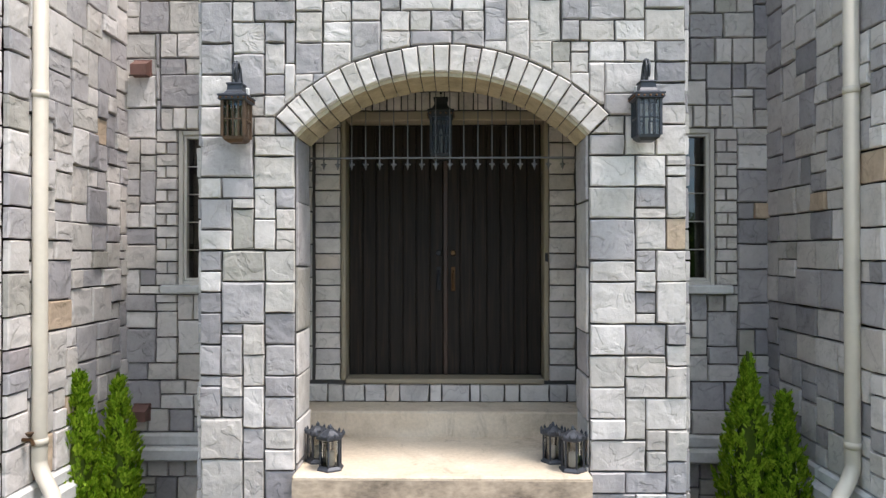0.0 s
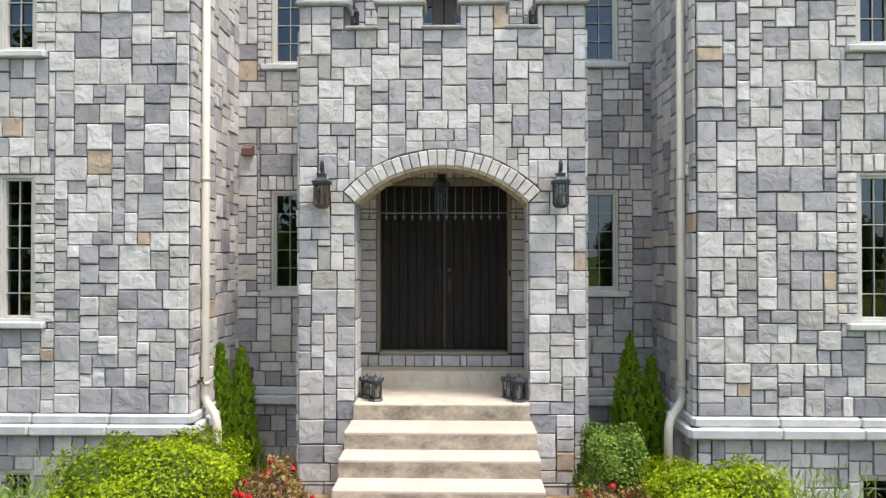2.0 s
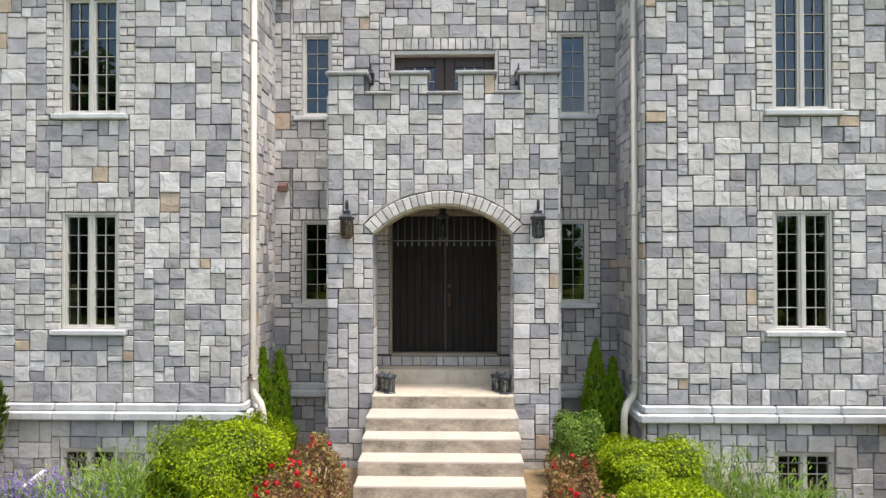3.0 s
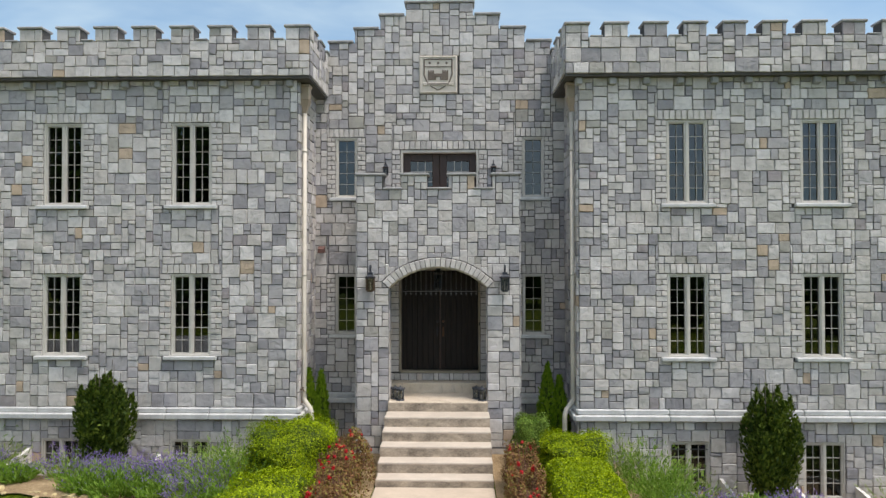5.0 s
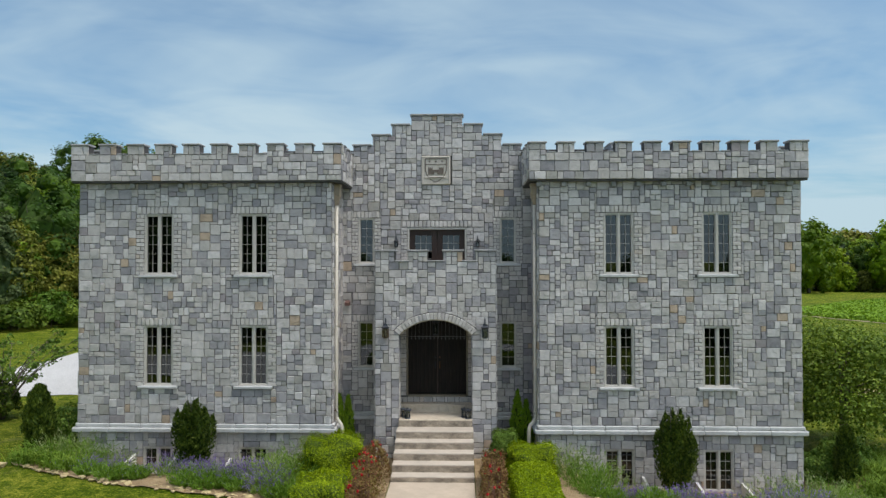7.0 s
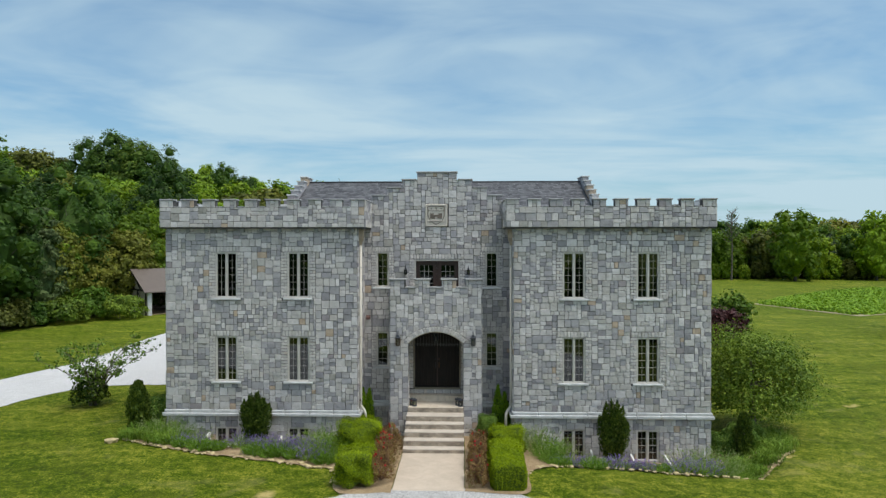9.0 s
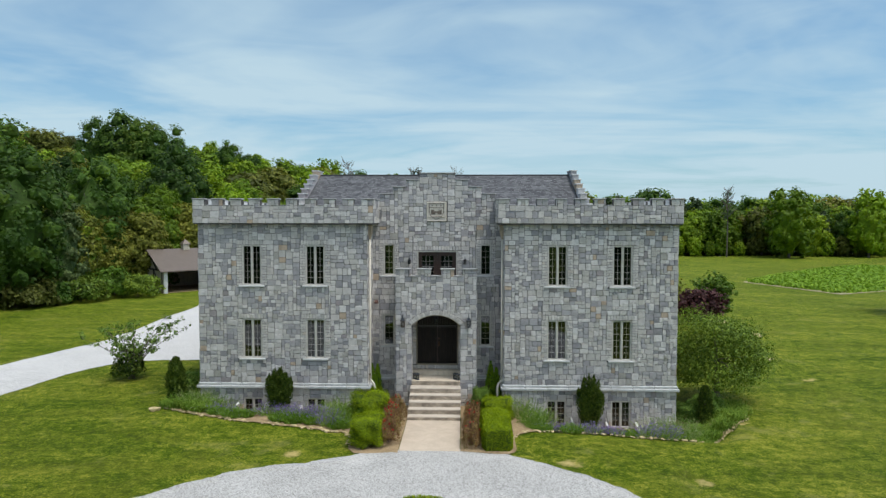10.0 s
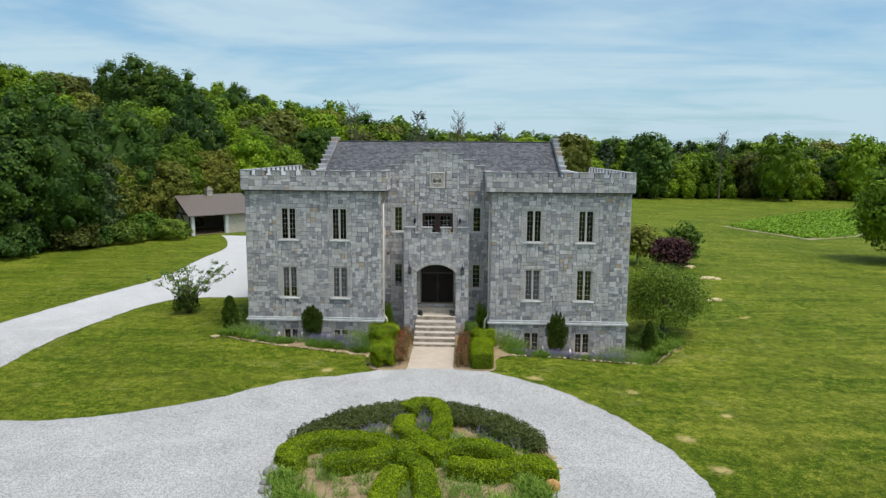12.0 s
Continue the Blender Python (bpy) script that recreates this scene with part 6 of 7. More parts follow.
def hedge(name, path, half, h, mat, label, cat, dens=420, size=0.05, group=""):
    """A clipped hedge along a path of (x, y): a solid core and a coat of small leaves."""
    z0 = min(ground_z(x, y) for x, y in path)
    ob = thing(name, label, cat, pose(path[0][0], path[0][1], z0), group)
    P = [Vector((x - path[0][0], y - path[0][1])) for x, y in path]
    n = len(P)
    prof = [(-half, 0.0), (-half * 1.04, h * 0.5), (-half * 0.92, h * 0.92), (-half * 0.7, h), (half * 0.7, h), (half * 0.92, h * 0.92), (half * 1.04, h * 0.5), (half, 0.0)]
    vs, fs, m = [], [], len(prof)
    for i, p in enumerate(P):
        d = P[min(i + 1, n - 1)] - P[max(i - 1, 0)]
        d = d.normalized()
        s = Vector((-d.y, d.x))
        w = 1 + 0.05 * math.sin(i * 1.9) + 0.04 * math.sin(i * 0.7)
        e = 1.0 if 0 < i < n - 1 else 0.86
        for a, b in prof:
            q = p + s * a * w * e
            vs.append((q.x, q.y, b * (1 + 0.03 * math.sin(i * 1.3 + a * 5)) * (e * 0.5 + 0.5)))
    for i in range(n - 1):
        for k in range(m - 1):
            a, b = i * m, (i + 1) * m
            fs.append((a + k, b + k, b + k + 1, a + k + 1))
    fs += [tuple(range(m)), tuple((n - 1) * m + k for k in reversed(range(m)))]
    V = np.array(vs)
    pts, nrm = [], []
    cen = np.array([(p.x, p.y, h * 0.5) for p in P])
    for f in fs:
        for tri in [(f[0], f[i], f[i + 1]) for i in range(1, len(f) - 1)]:
            a, b, c = V[list(tri)]
            cr = np.cross(b - a, c - a)
            ar = np.linalg.norm(cr) / 2
            if ar < 1e-6:
                continue
            k = max(1, int(ar * dens))
            u, w = rng.random((k, 1)), rng.random((k, 1))
            fl = (u + w) > 1
            u[fl], w[fl] = 1 - u[fl], 1 - w[fl]
            q = a + (b - a) * u + (c - a) * w
            nn = cr / (2 * ar)
            mid = (a + b + c) / 3
            near = cen[np.argmin(((cen - mid) ** 2).sum(1))]
            if np.dot(nn, mid - near) < 0:
                nn = -nn
            pts.append(q + nn * rng.uniform(-0.03, 0.045, (k, 1)))
            nrm.append(np.repeat(nn[None], k, 0))
    lv = leaf_quads(np.concatenate(pts), np.concatenate(nrm), size, 1.5, 0.75)
    # dark core paints the hedge's inner shade under the coat of leaves
    part("inner_foliage", Geo().add([(x, y, z * 0.97) for x, y, z in vs], fs), M_YEW_AND_SHADE, ob, "dark solid core, inner shade put into its colour")
    part("foliage", quads("foliage", lv), mat, ob)
    return ob


def cone_evergreen(name, at, h, r, n, size, mat, label, cat, group="", seed=0, belly=0.28, power=0.8, up=1.2):
    """An upright conifer: sprays of foliage round a stem, fuller below, with an uneven outline."""
    ob = thing(name, label, cat, at, group)
    g = np.random.default_rng(seed + 900)
    z = g.random(n) ** 1.25
    prof = np.where(z < belly, 0.72 + 0.28 * z / belly, np.clip((1 - z) / (1 - belly), 0, 1) ** power)
    a = g.random(n) * 2 * math.pi
    lump = 1 + 0.13 * np.sin(a * 5 + z * 17 + seed) + 0.12 * np.sin(a * 3 - z * 26 + seed * 2)
    rad = r * prof * lump * g.uniform(0.35, 1.05, n) ** 0.45 + 0.01
    p = np.stack([rad * np.cos(a), rad * np.sin(a), z * h], 1)
    nrm = np.stack([np.cos(a), np.sin(a), np.full(n, 0.2)], 1)
    t = np.stack([np.cos(a) * 0.45, np.sin(a) * 0.45, np.full(n, up)], 1) + g.normal(0, 0.35, (n, 3))
    t /= np.linalg.norm(t, axis=1, keepdims=True)
    b = np.cross(nrm + g.normal(0, 0.5, (n, 3)), t)
    b /= np.linalg.norm(b, axis=1, keepdims=True)
    s = size * g.uniform(0.6, 1.4, (n, 1))
    v = np.stack([p - t * s, p + b * s * 0.42, p + t * s, p - b * s * 0.42], 1)
    part("foliage", quads("foliage", v), mat, ob)
    part("trunk", Geo().tube([(0, 0, -0.1), (0, 0, h * 0.8)], [0.05, 0.01], 6), M_BARK, ob)
    return ob


def catmint(at, r, h, n, label, group, seed=0, flowers=0.3, leaf=None, size=0.017):
    """A loose airy clump: many thin leafy stems leaning outwards, some tipped with violet flowers."""
    ob = thing("catmint_clump", label, "flowering perennial", at, group)
    g = np.random.default_rng(seed + 400)
    k = max(20, n // 5)
    a, q = g.random(k) * 2 * math.pi, g.random(k) ** 0.6
    base = np.stack([r * 0.5 * q * np.cos(a), r * 0.5 * q * np.sin(a), np.zeros(k)], 1)
    d = np.stack([np.cos(a) * q * 1.0, np.sin(a) * q * 1.0, np.ones(k)], 1) + g.normal(0, 0.16, (k, 3))
    d /= np.linalg.norm(d, axis=1, keepdims=True)
    L = h * g.uniform(0.6, 1.12, k)

    def along(m, lo, hi, size, stretch, spread):
        i = g.integers(0, k, m)
        t = g.uniform(lo, hi, m)
        p = base[i] + d[i] * (L[i] * t)[:, None] + g.normal(0, spread, (m, 3))
        p[:, 2] = np.maximum(p[:, 2], 0.01)
        ax = d[i] + g.normal(0, 0.36, (m, 3))
        ax /= np.linalg.norm(ax, axis=1, keepdims=True)
        s = np.cross(ax, g.normal(0, 1, (m, 3)))
        s /= np.linalg.norm(s, axis=1, keepdims=True)
        z = size * g.uniform(0.6, 1.4, (m, 1))
        return np.stack([p - ax * z * stretch * 0.5, p + s * z * 0.5, p + ax * z * stretch * 0.5, p - s * z * 0.5], 1)

    tagged(part("foliage", quads("foliage", along(int(n * 3.4), 0.05, 0.95, size, 5.2, 0.018)), leaf or M_LAV, ob), kind="stuff")
    m = int(n * 3.6 * flowers)
    if m > 0:
        tagged(part("bloom", quads("bloom", along(m, 0.70, 1.15, 0.013, 2.6, 0.012)), M_PURPLE, ob, "violet flower spikes"), kind="stuff")
    return ob


def daylily(at, r, h, seed, group, label):
    """A clump of long arching strap leaves."""
    ob = thing("daylily_clump", label, "perennial", at, group)
    g = np.random.default_rng(seed + 70)
    k = 260
    a, reach, rise = g.random(k) * 2 * math.pi, r * g.uniform(0.25, 1.15, k), h * g.uniform(0.6, 1.25, k)
    root = np.stack([r * 0.45 * g.normal(0, 1, k), r * 0.45 * g.normal(0, 1, k), np.zeros(k)], 1)
    v = []
    for t0, t1 in ((0.0, 0.4), (0.4, 0.75), (0.75, 1.0)):
        ends = []
        for t in (t0, t1):
            c = root + np.stack([np.cos(a) * reach * t, np.sin(a) * reach * t, rise * (1.9 * t - 1.25 * t * t) + 0.01], 1)
            w = np.stack([-np.sin(a), np.cos(a), np.zeros(k)], 1) * 0.014 * (1.0 - 0.9 * t ** 3)
            ends.append((c - w, c + w))
        v.append(np.stack([ends[0][0], ends[0][1], ends[1][1], ends[1][0]], 1))
    part("foliage", quads("foliage", np.concatenate(v)), M_STRAP, ob)
    return ob


def rose_bush(at, rx, ry, h, n, blooms, seed, group):
    ob = blob_bush("rose_bush", at, rx, ry, h, n, 0.030, M_ROSE, "bronze-leaved rose bush with scattered red blooms", "rose bush", group, seed=seed, lump=0.16)
    rr = random.Random(seed)
    twig = Geo()
    for k in range(46):
        a, q = rr.uniform(0, 6.283), rr.uniform(0.3, 1.05)
        x, y = rx * q * math.cos(a), ry * q * math.sin(a)
        z = h * (0.5 + 0.55 * math.sqrt(max(0.0, 1 - q * q)) + rr.uniform(-0.05, 0.12))
        twig.tube([(x * 0.25, y * 0.25, 0), (x * 0.75 + rr.uniform(-0.05, 0.05), y * 0.75 + rr.uniform(-0.05, 0.05), z * 0.6), (x, y, z)], [0.008, 0.006, 0.003], 4)
    part("twig", twig, M_TWIG, ob, "thin reddish-brown stems")
    g = np.random.default_rng(seed)
    for k in range(blooms):
        a, q = g.random() * 2 * math.pi, g.uniform(0.3, 1.0)
        z = h * (0.45 + 0.55 * math.sqrt(max(0, 1 - q * q)) + g.uniform(-0.05, 0.1))
        c = np.array((rx * q * math.cos(a), ry * q * math.sin(a), z))
        d = on_sphere(26)
        v = leaf_quads(c + d * 0.024, d, 0.032, 1.1, 0.3)
        part("bloom", quads("bloom", v), M_ROSERED, ob, "red rose bloom")
    return ob


G = ground_z
# arborvitae in the recess
def arborvitae(x, y, zt, r, seed):
    """A slim conifer of many upright fan sprays."""
    z0 = G(x, y)
    h = zt - z0
    ob = thing("arborvitae", "slim bright green arborvitae in the entrance recess", "conifer", pose(x, y, z0), "entrance arborvitae")
    g = np.random.default_rng(seed + 70)
    k, m = 760, 22
    z = np.sort(g.random(k) ** 1.15) * 0.97
    prof = np.clip(1 - z ** 1.15, 0.02, 1) * (0.90 + 0.10 * np.sin(z * 9 + seed))
    a = g.random(k) * 2 * math.pi
    rad = r * prof * (1 + 0.13 * np.sin(a * 4 + seed + z * 6)) * g.uniform(0.72, 1.06, k)
    base = np.stack([rad * np.cos(a), rad * np.sin(a), z * h * 0.93], 1)
    out = np.stack([np.cos(a) * 0.42, np.sin(a) * 0.42, np.ones(k)], 1) + g.normal(0, 0.14, (k, 3))
    out /= np.linalg.norm(out, axis=1, keepdims=True)
    side = np.stack([-np.sin(a), np.cos(a), np.zeros(k)], 1) * 0.8 + np.stack([np.cos(a), np.sin(a), np.zeros(k)], 1) * g.normal(0, 0.6, (k, 1))
    L = g.uniform(0.07, 0.14, (k, 1, 1)) * (0.65 + 0.6 * prof)[:, None, None]
    t, u = g.random((k, m, 1)), g.uniform(-1, 1, (k, m, 1))
    p = base[:, None] + out[:, None] * t * L + side[:, None] * u * L * 0.34 * np.sqrt(np.maximum(1 - t, 0.05)) + g.normal(0, 0.004, (k, m, 3))
    ax = out[:, None] + side[:, None] * u * 0.7 + g.normal(0, 0.18, (k, m, 3))
    ax /= np.linalg.norm(ax, axis=2, keepdims=True)
    bb = np.cross(ax, np.stack([np.cos(a), np.sin(a), np.zeros(k)], 1)[:, None] + g.normal(0, 0.4, (k, m, 3)))
    bb /= np.linalg.norm(bb, axis=2, keepdims=True)
    sz = 0.021 * g.uniform(0.7, 1.4, (k, m, 1))
    v = np.stack([p - ax * sz, p + bb * sz * 0.36, p + ax * sz, p - bb * sz * 0.36], 2).reshape(-1, 4, 3)
    part("foliage", quads("foliage", v), M_ARB, ob)
    # solid core whose dark colour stands in for shade between the sprays
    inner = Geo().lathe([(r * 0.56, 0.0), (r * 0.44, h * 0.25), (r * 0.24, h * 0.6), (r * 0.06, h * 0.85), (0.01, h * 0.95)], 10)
    part("inner_foliage", inner, M_YEW_AND_SHADE, ob, "dark solid core painting the shade between sprays")
    part("trunk", Geo().tube([(0, 0, -0.1), (0, 0, h * 0.8)], [0.04, 0.01], 6), M_BARK, ob)


for i, (x, y, zt, r) in enumerate(((-2.90, 0.80, 1.68, 0.34), (-2.66, 0.95, 1.62, 0.32), (2.43, 0.90, 1.82, 0.38), (2.69, 0.84, 1.52, 0.34))):
    arborvitae(x, y, zt, r, i)
# dark evergreens before the wings
for x, y, h, sd in ((-6.63, -0.9, 2.55, 11), (6.52, -0.9, 2.55, 12)):
    yew = thing("yew_shrub", "dark green upright yew with ragged leaders before the wing wall", "evergreen shrub", pose(x, y, G(x, y)), "wing yews")
    yr = np.random.default_rng(sd)
    v, n = [], 1150
    for k in range(17):
        # each leader is a leafy upright shoot of its own height, leaning outwards
        ang, q = k * 2.4 + sd, (0.03 + 0.46 * (k / 16) ** 0.7)
        tip = np.array((q * 1.15 * math.cos(ang), q * 1.15 * math.sin(ang), h * (0.98 - 0.30 * (q / 0.49) ** 2.0) * yr.uniform(0.88, 1.03)))
        z, a = yr.random(n), yr.random(n) * 2 * math.pi
        wide = (0.26 * np.clip(1 - z ** 6.0, 0.06, 1) * (0.55 + 0.45 * np.clip(z / 0.3, 0, 1))) * yr.uniform(0.3, 1.1, n) ** 0.5
        axis_p = np.stack([tip[0] * z ** 0.8, tip[1] * z ** 0.8, tip[2] * (0.06 + 0.94 * z)], 1)
        p = axis_p + np.stack([wide * np.cos(a), wide * np.sin(a), yr.normal(0, 0.03, n)], 1)
        t = np.stack([np.cos(a) * 0.55, np.sin(a) * 0.55, np.full(n, 1.0)], 1) + yr.normal(0, 0.38, (n, 3))
        t /= np.linalg.norm(t, axis=1, keepdims=True)
        b = np.cross(np.stack([np.cos(a), np.sin(a), np.zeros(n)], 1) + yr.normal(0, 0.5, (n, 3)), t)
        b /= np.linalg.norm(b, axis=1, keepdims=True)
        s = 0.042 * yr.uniform(0.6, 1.5, (n, 1))
        v.append(np.stack([p - t * s, p + b * s * 0.45, p + t * s, p - b * s * 0.45], 1))
    part("foliage", quads("foliage", np.concatenate(v)), M_YEW_AND_SHADE, yew)
    for k in range(7):
        ang, q = k * 0.9 + sd, 0.05 + 0.2 * yr.random()
        st = (q * math.cos(ang), q * math.sin(ang))
        part("leader", Geo().tube([(0, 0, -0.1), (st[0] * 0.7, st[1] * 0.7, h * 0.5), (st[0], st[1], h * yr.uniform(0.85, 1.03))], [0.03, 0.015, 0.004], 5), M_BARK, yew)
cone_evergreen("juniper", pose(-11.35, -0.3, G(-11.3, -0.3)), 2.0, 0.40, 6000, 0.06, M_YEW_AND_SHADE, "narrow dark juniper at the bed corner", "conifer", "corner junipers", 13, belly=0.55, power=0.45)
cone_evergreen("juniper", pose(11.75, 0.3, G(11.75, 0.3)), 1.75, 0.30, 4500, 0.055, M_YEW_AND_SHADE, "narrow dark juniper at the bed corner", "conifer", "corner junipers", 14, belly=0.55, power=0.4)
# boxwood
for x, y, rx, ry, h, n, s in ((-2.62, -1.7, 0.80, 0.85, 1.25, 11000, 1), (-2.35, -4.5, 0.60, 0.95, 1.12, 10000, 2), (2.55, -1.5, 0.66, 0.55, 1.00, 8000, 3), (1.95, -0.2, 0.42, 0.40, 1.05, 5000, 4)):
    blob_bush("boxwood", pose(x, y, G(x, y)), rx, ry, h, int(n * 2.6), 0.024, M_BOX if s < 4 else M_GREEN, "rounded yellow-green boxwood shrub beside the steps", "shrub", "boxwoods", flat=0.42 if s < 4 else 0.0, seed=s, lump=0.10, heart=M_YEW_AND_SHADE)
hedge("boxwood_hedge", [(2.46, -2.45 - 0.32 * k) for k in range(10)], 0.52, 0.84, M_BOX, "clipped square boxwood hedge beside the path", "hedge", 3600, 0.025)
# roses
for i, (x, y, rx, ry, h, b) in enumerate(((-1.55, -1.6, 0.42, 0.6, 1.0, 14), (-1.62, -2.9, 0.42, 0.7, 1.0, 13), (-1.55, -4.3, 0.40, 0.8, 0.95, 12), (1.58, -1.9, 0.38, 0.6, 0.85, 7), (1.55, -3.2, 0.36, 0.7, 0.85, 7), (1.55, -4.6, 0.36, 0.7, 0.85, 6))):
    rose_bush(pose(x, y, G(x, y)), rx * 0.92, ry, h, 3600, b, i + 20, "rose bushes")
# catmint, lavender and feathery perennials
MOUNDS = ((-7.7, -2.0), (-8.35, -2.05), (-9.0, -1.75), (-6.15, -2.2), (-5.55, -2.35), (-4.95, -2.35), (-3.75, -2.75), (-9.6, -1.5), (5.4, -2.65), (7.8, -2.7), (4.4, -2.55), (8.7, -2.55))
LAVENDERS = ((-9.35, -1.2), (-8.75, -1.3), (-6.9, -1.55), (-6.35, -1.55), (-5.85, -1.75), (-5.25, -1.75), (-4.75, -1.85), (-4.25, -2.2), (-4.15, -2.65),
             (4.75, -2.3), (5.15, -2.55), (5.9, -2.45), (6.35, -2.6), (6.9, -2.4), (7.45, -2.6), (8.35, -2.6), (9.15, -2.6), (6.6, -2.1))
FEATHERS = ((-10.75, -0.85), (-10.3, -0.55), (-9.85, -0.8), (-9.3, -0.55), (-9.9, -1.25), (-8.95, -0.75), (-4.4, -0.85), (-3.95, -1.1), (-3.6, -1.6), (-3.75, -2.1), (-4.3, -1.35), (-4.6, -1.0), (-3.35, -2.6),
            (3.5, -0.95), (3.9, -1.35), (4.25, -0.9), (4.05, -1.95), (4.65, -1.6), (4.3, -2.2), (9.1, -1.2), (9.6, -1.5), (10.1, -1.2), (9.35, -1.95), (9.9, -2.1), (10.4, -1.7), (9.0, -1.7))
k = 0
for spots, kind in ((MOUNDS, 0), (LAVENDERS, 1), (FEATHERS, 2)):
    for x, y in spots:
        x, y, sz = x + R.uniform(-0.12, 0.12), y + R.uniform(-0.1, 0.1), R.uniform(0.8, 1.2)
        if kind == 0:
            catmint(pose(x, y, G(x, y)), 0.56 * sz, 0.38 * sz, 720, "fresh green mounded perennial clump in the flower bed", "mounds along the house", k, 0.06, M_MINT, 0.022)
        elif kind == 1:
            catmint(pose(x, y, G(x, y)), 0.50 * sz, (0.52 if x < 0 else 0.5) * sz, 560, "grey-green lavender clump with violet spikes", "lavender along the house", k, 1.1)
        else:
            catmint(pose(x, y, G(x, y)), 0.72 * sz, (1.0 if abs(x) < 5 or x > 8 else 0.85) * sz, 600, "tall feathery green perennial clump by the wall", "feathery perennials along the house", k, 0.0, M_FEATHER if k % 2 else M_MINT)
        k += 1
for x, y, r, h in ((11.0, -1.3, 0.50, 0.42), (11.7, -0.75, 0.45, 0.40), (12.3, -0.55, 0.48, 0.42), (12.9, 0.1, 0.50, 0.45), (13.4, 0.9, 0.50, 0.45), (13.6, 1.7, 0.50, 0.45), (12.5, 0.5, 0.45, 0.5), (13.0, 1.5, 0.5, 0.5), (11.2, -0.6, 0.40, 0.5),
                   (-10.9, -1.0, 0.45, 0.45), (-11.3, -0.9, 0.40, 0.40), (-10.3, -1.2, 0.45, 0.5), (-9.8, -1.4, 0.45, 0.5)):
    daylily(pose(x, y, G(x, y)), r, h, int(abs(x) * 7), "corner perennials", "low green strap-leaved perennial at the bed corner")
for x, y, rx, h in ((12.1, 1.0, 0.75, 1.15), (11.3, 1.1, 0.55, 1.0), (-10.9, 0.75, 0.75, 1.25)):
    blob_bush("shrub", pose(x, y, G(x, y)), rx, rx * 0.9, h, 4200, 0.05, M_GREEN, "loose green shrub at the house corner", "shrub", "corner shrubs", seed=int(abs(x) * 9), lump=0.10)
for p in bedR_[51:72:3]:
    q = p + (Vector((11.0, 1.5, 0)) - p).normalized() * 0.5
    daylily(pose(q.x, q.y, G(q.x, q.y)), 0.42, 0.40, int(q.x * 11), "corner perennials", "low green strap-leaved perennial at the bed corner")
edging(bedL_[:46], "bed edging stones", 0.55)
edging(bedR_[14:], "bed edging stones", 0.55)
tan = new("flat_rock", ROCKS[4])
tan.matrix_basis = pose(-11.75, -1.5, G(-11.7, -1.5) + 0.05, 0, 0, 30) @ Matrix.Diagonal((0.30, 0.22, 0.14, 1))
tagged(tan, "pale tan rock at the corner of the flower bed", "rock", "lawn rocks")

# window wells
for s in (-1, 1):
    for xc in WIN_X:
        x = s * xc
        z = G(x, -0.5)
        z += 0.26 if s < 0 else 0.10
        w = thing("window_well", "white-painted window well curb before a basement window", "window well", None, "window wells")
        for e in (-1, 1):
            xa, xb = sorted((x + e * 0.60, x + e * 0.67))
            part("curb", Geo().add([(xa, -0.06, z - 0.5), (xb, -0.06, z - 0.5), (xb, -0.06, z + 0.24), (xa, -0.06, z + 0.24), (xa, -1.0, z - 0.5), (xb, -1.0, z - 0.5), (xb, -1.0, z + 0.07), (xa, -1.0, z + 0.07)],
                                   [(0, 1, 2, 3), (5, 4, 7, 6), (4, 0, 3, 7), (1, 5, 6, 2), (3, 2, 6, 7)]), M_WHITE, w)
        part("front_curb", Geo().box(x - 0.60, x + 0.60, -1.06, -1.0, z - 0.4, z + 0.07, 0.01), M_WHITE, w)

# ---------------- island parterre ----------------
STRANDS = (
    ((-0.48, -12.2), (-0.48, -13.2), (-0.02, -13.95), (0.52, -14.7), (1.08, -15.1)),
    ((-0.55, -11.3), (-0.12, -10.75), (0.48, -10.85), (0.82, -11.9), (0.82, -13.1), (0.56, -14.0)),
    ((-0.85, -14.5), (-1.7, -14.15), (-2.8, -14.1), (-3.65, -14.4), (-4.1, -15.1), (-4.05, -15.7), (-3.5, -15.9)),
    ((-2.75, -16.0), (-2.0, -15.75), (-1.25, -15.45), (-0.77, -15.0), (-0.37, -14.8), (-0.08, -15.15)),
    ((-0.42, -15.68), (-0.02, -15.7), (0.32, -16.15), (0.52, -17.05), (0.64, -18.15), (0.5, -19.2)),
    ((-0.35, -16.35), (-0.6, -17.0), (-0.68, -17.85), (-0.6, -18.9), (-0.1, -19.4)),
    ((0.5, -15.25), (1.09, -14.75), (1.72, -14.48), (2.42, -14.6), (2.95, -15.05), (3.0, -15.5)),
    ((1.2, -15.88), (1.79, -15.98), (2.51, -16.12), (3.32, -15.8), (4.05, -15.65), (4.25, -16.05), (4.2, -16.4)))
for strand in STRANDS:
    hedge("parterre_hedge", [(p.x, p.y) for p in spline(list(strand), 5)], 0.34, 0.56, M_BOX, "clipped boxwood strand of a knotted parterre", "hedge", 1900, 0.036, "parterre strands")


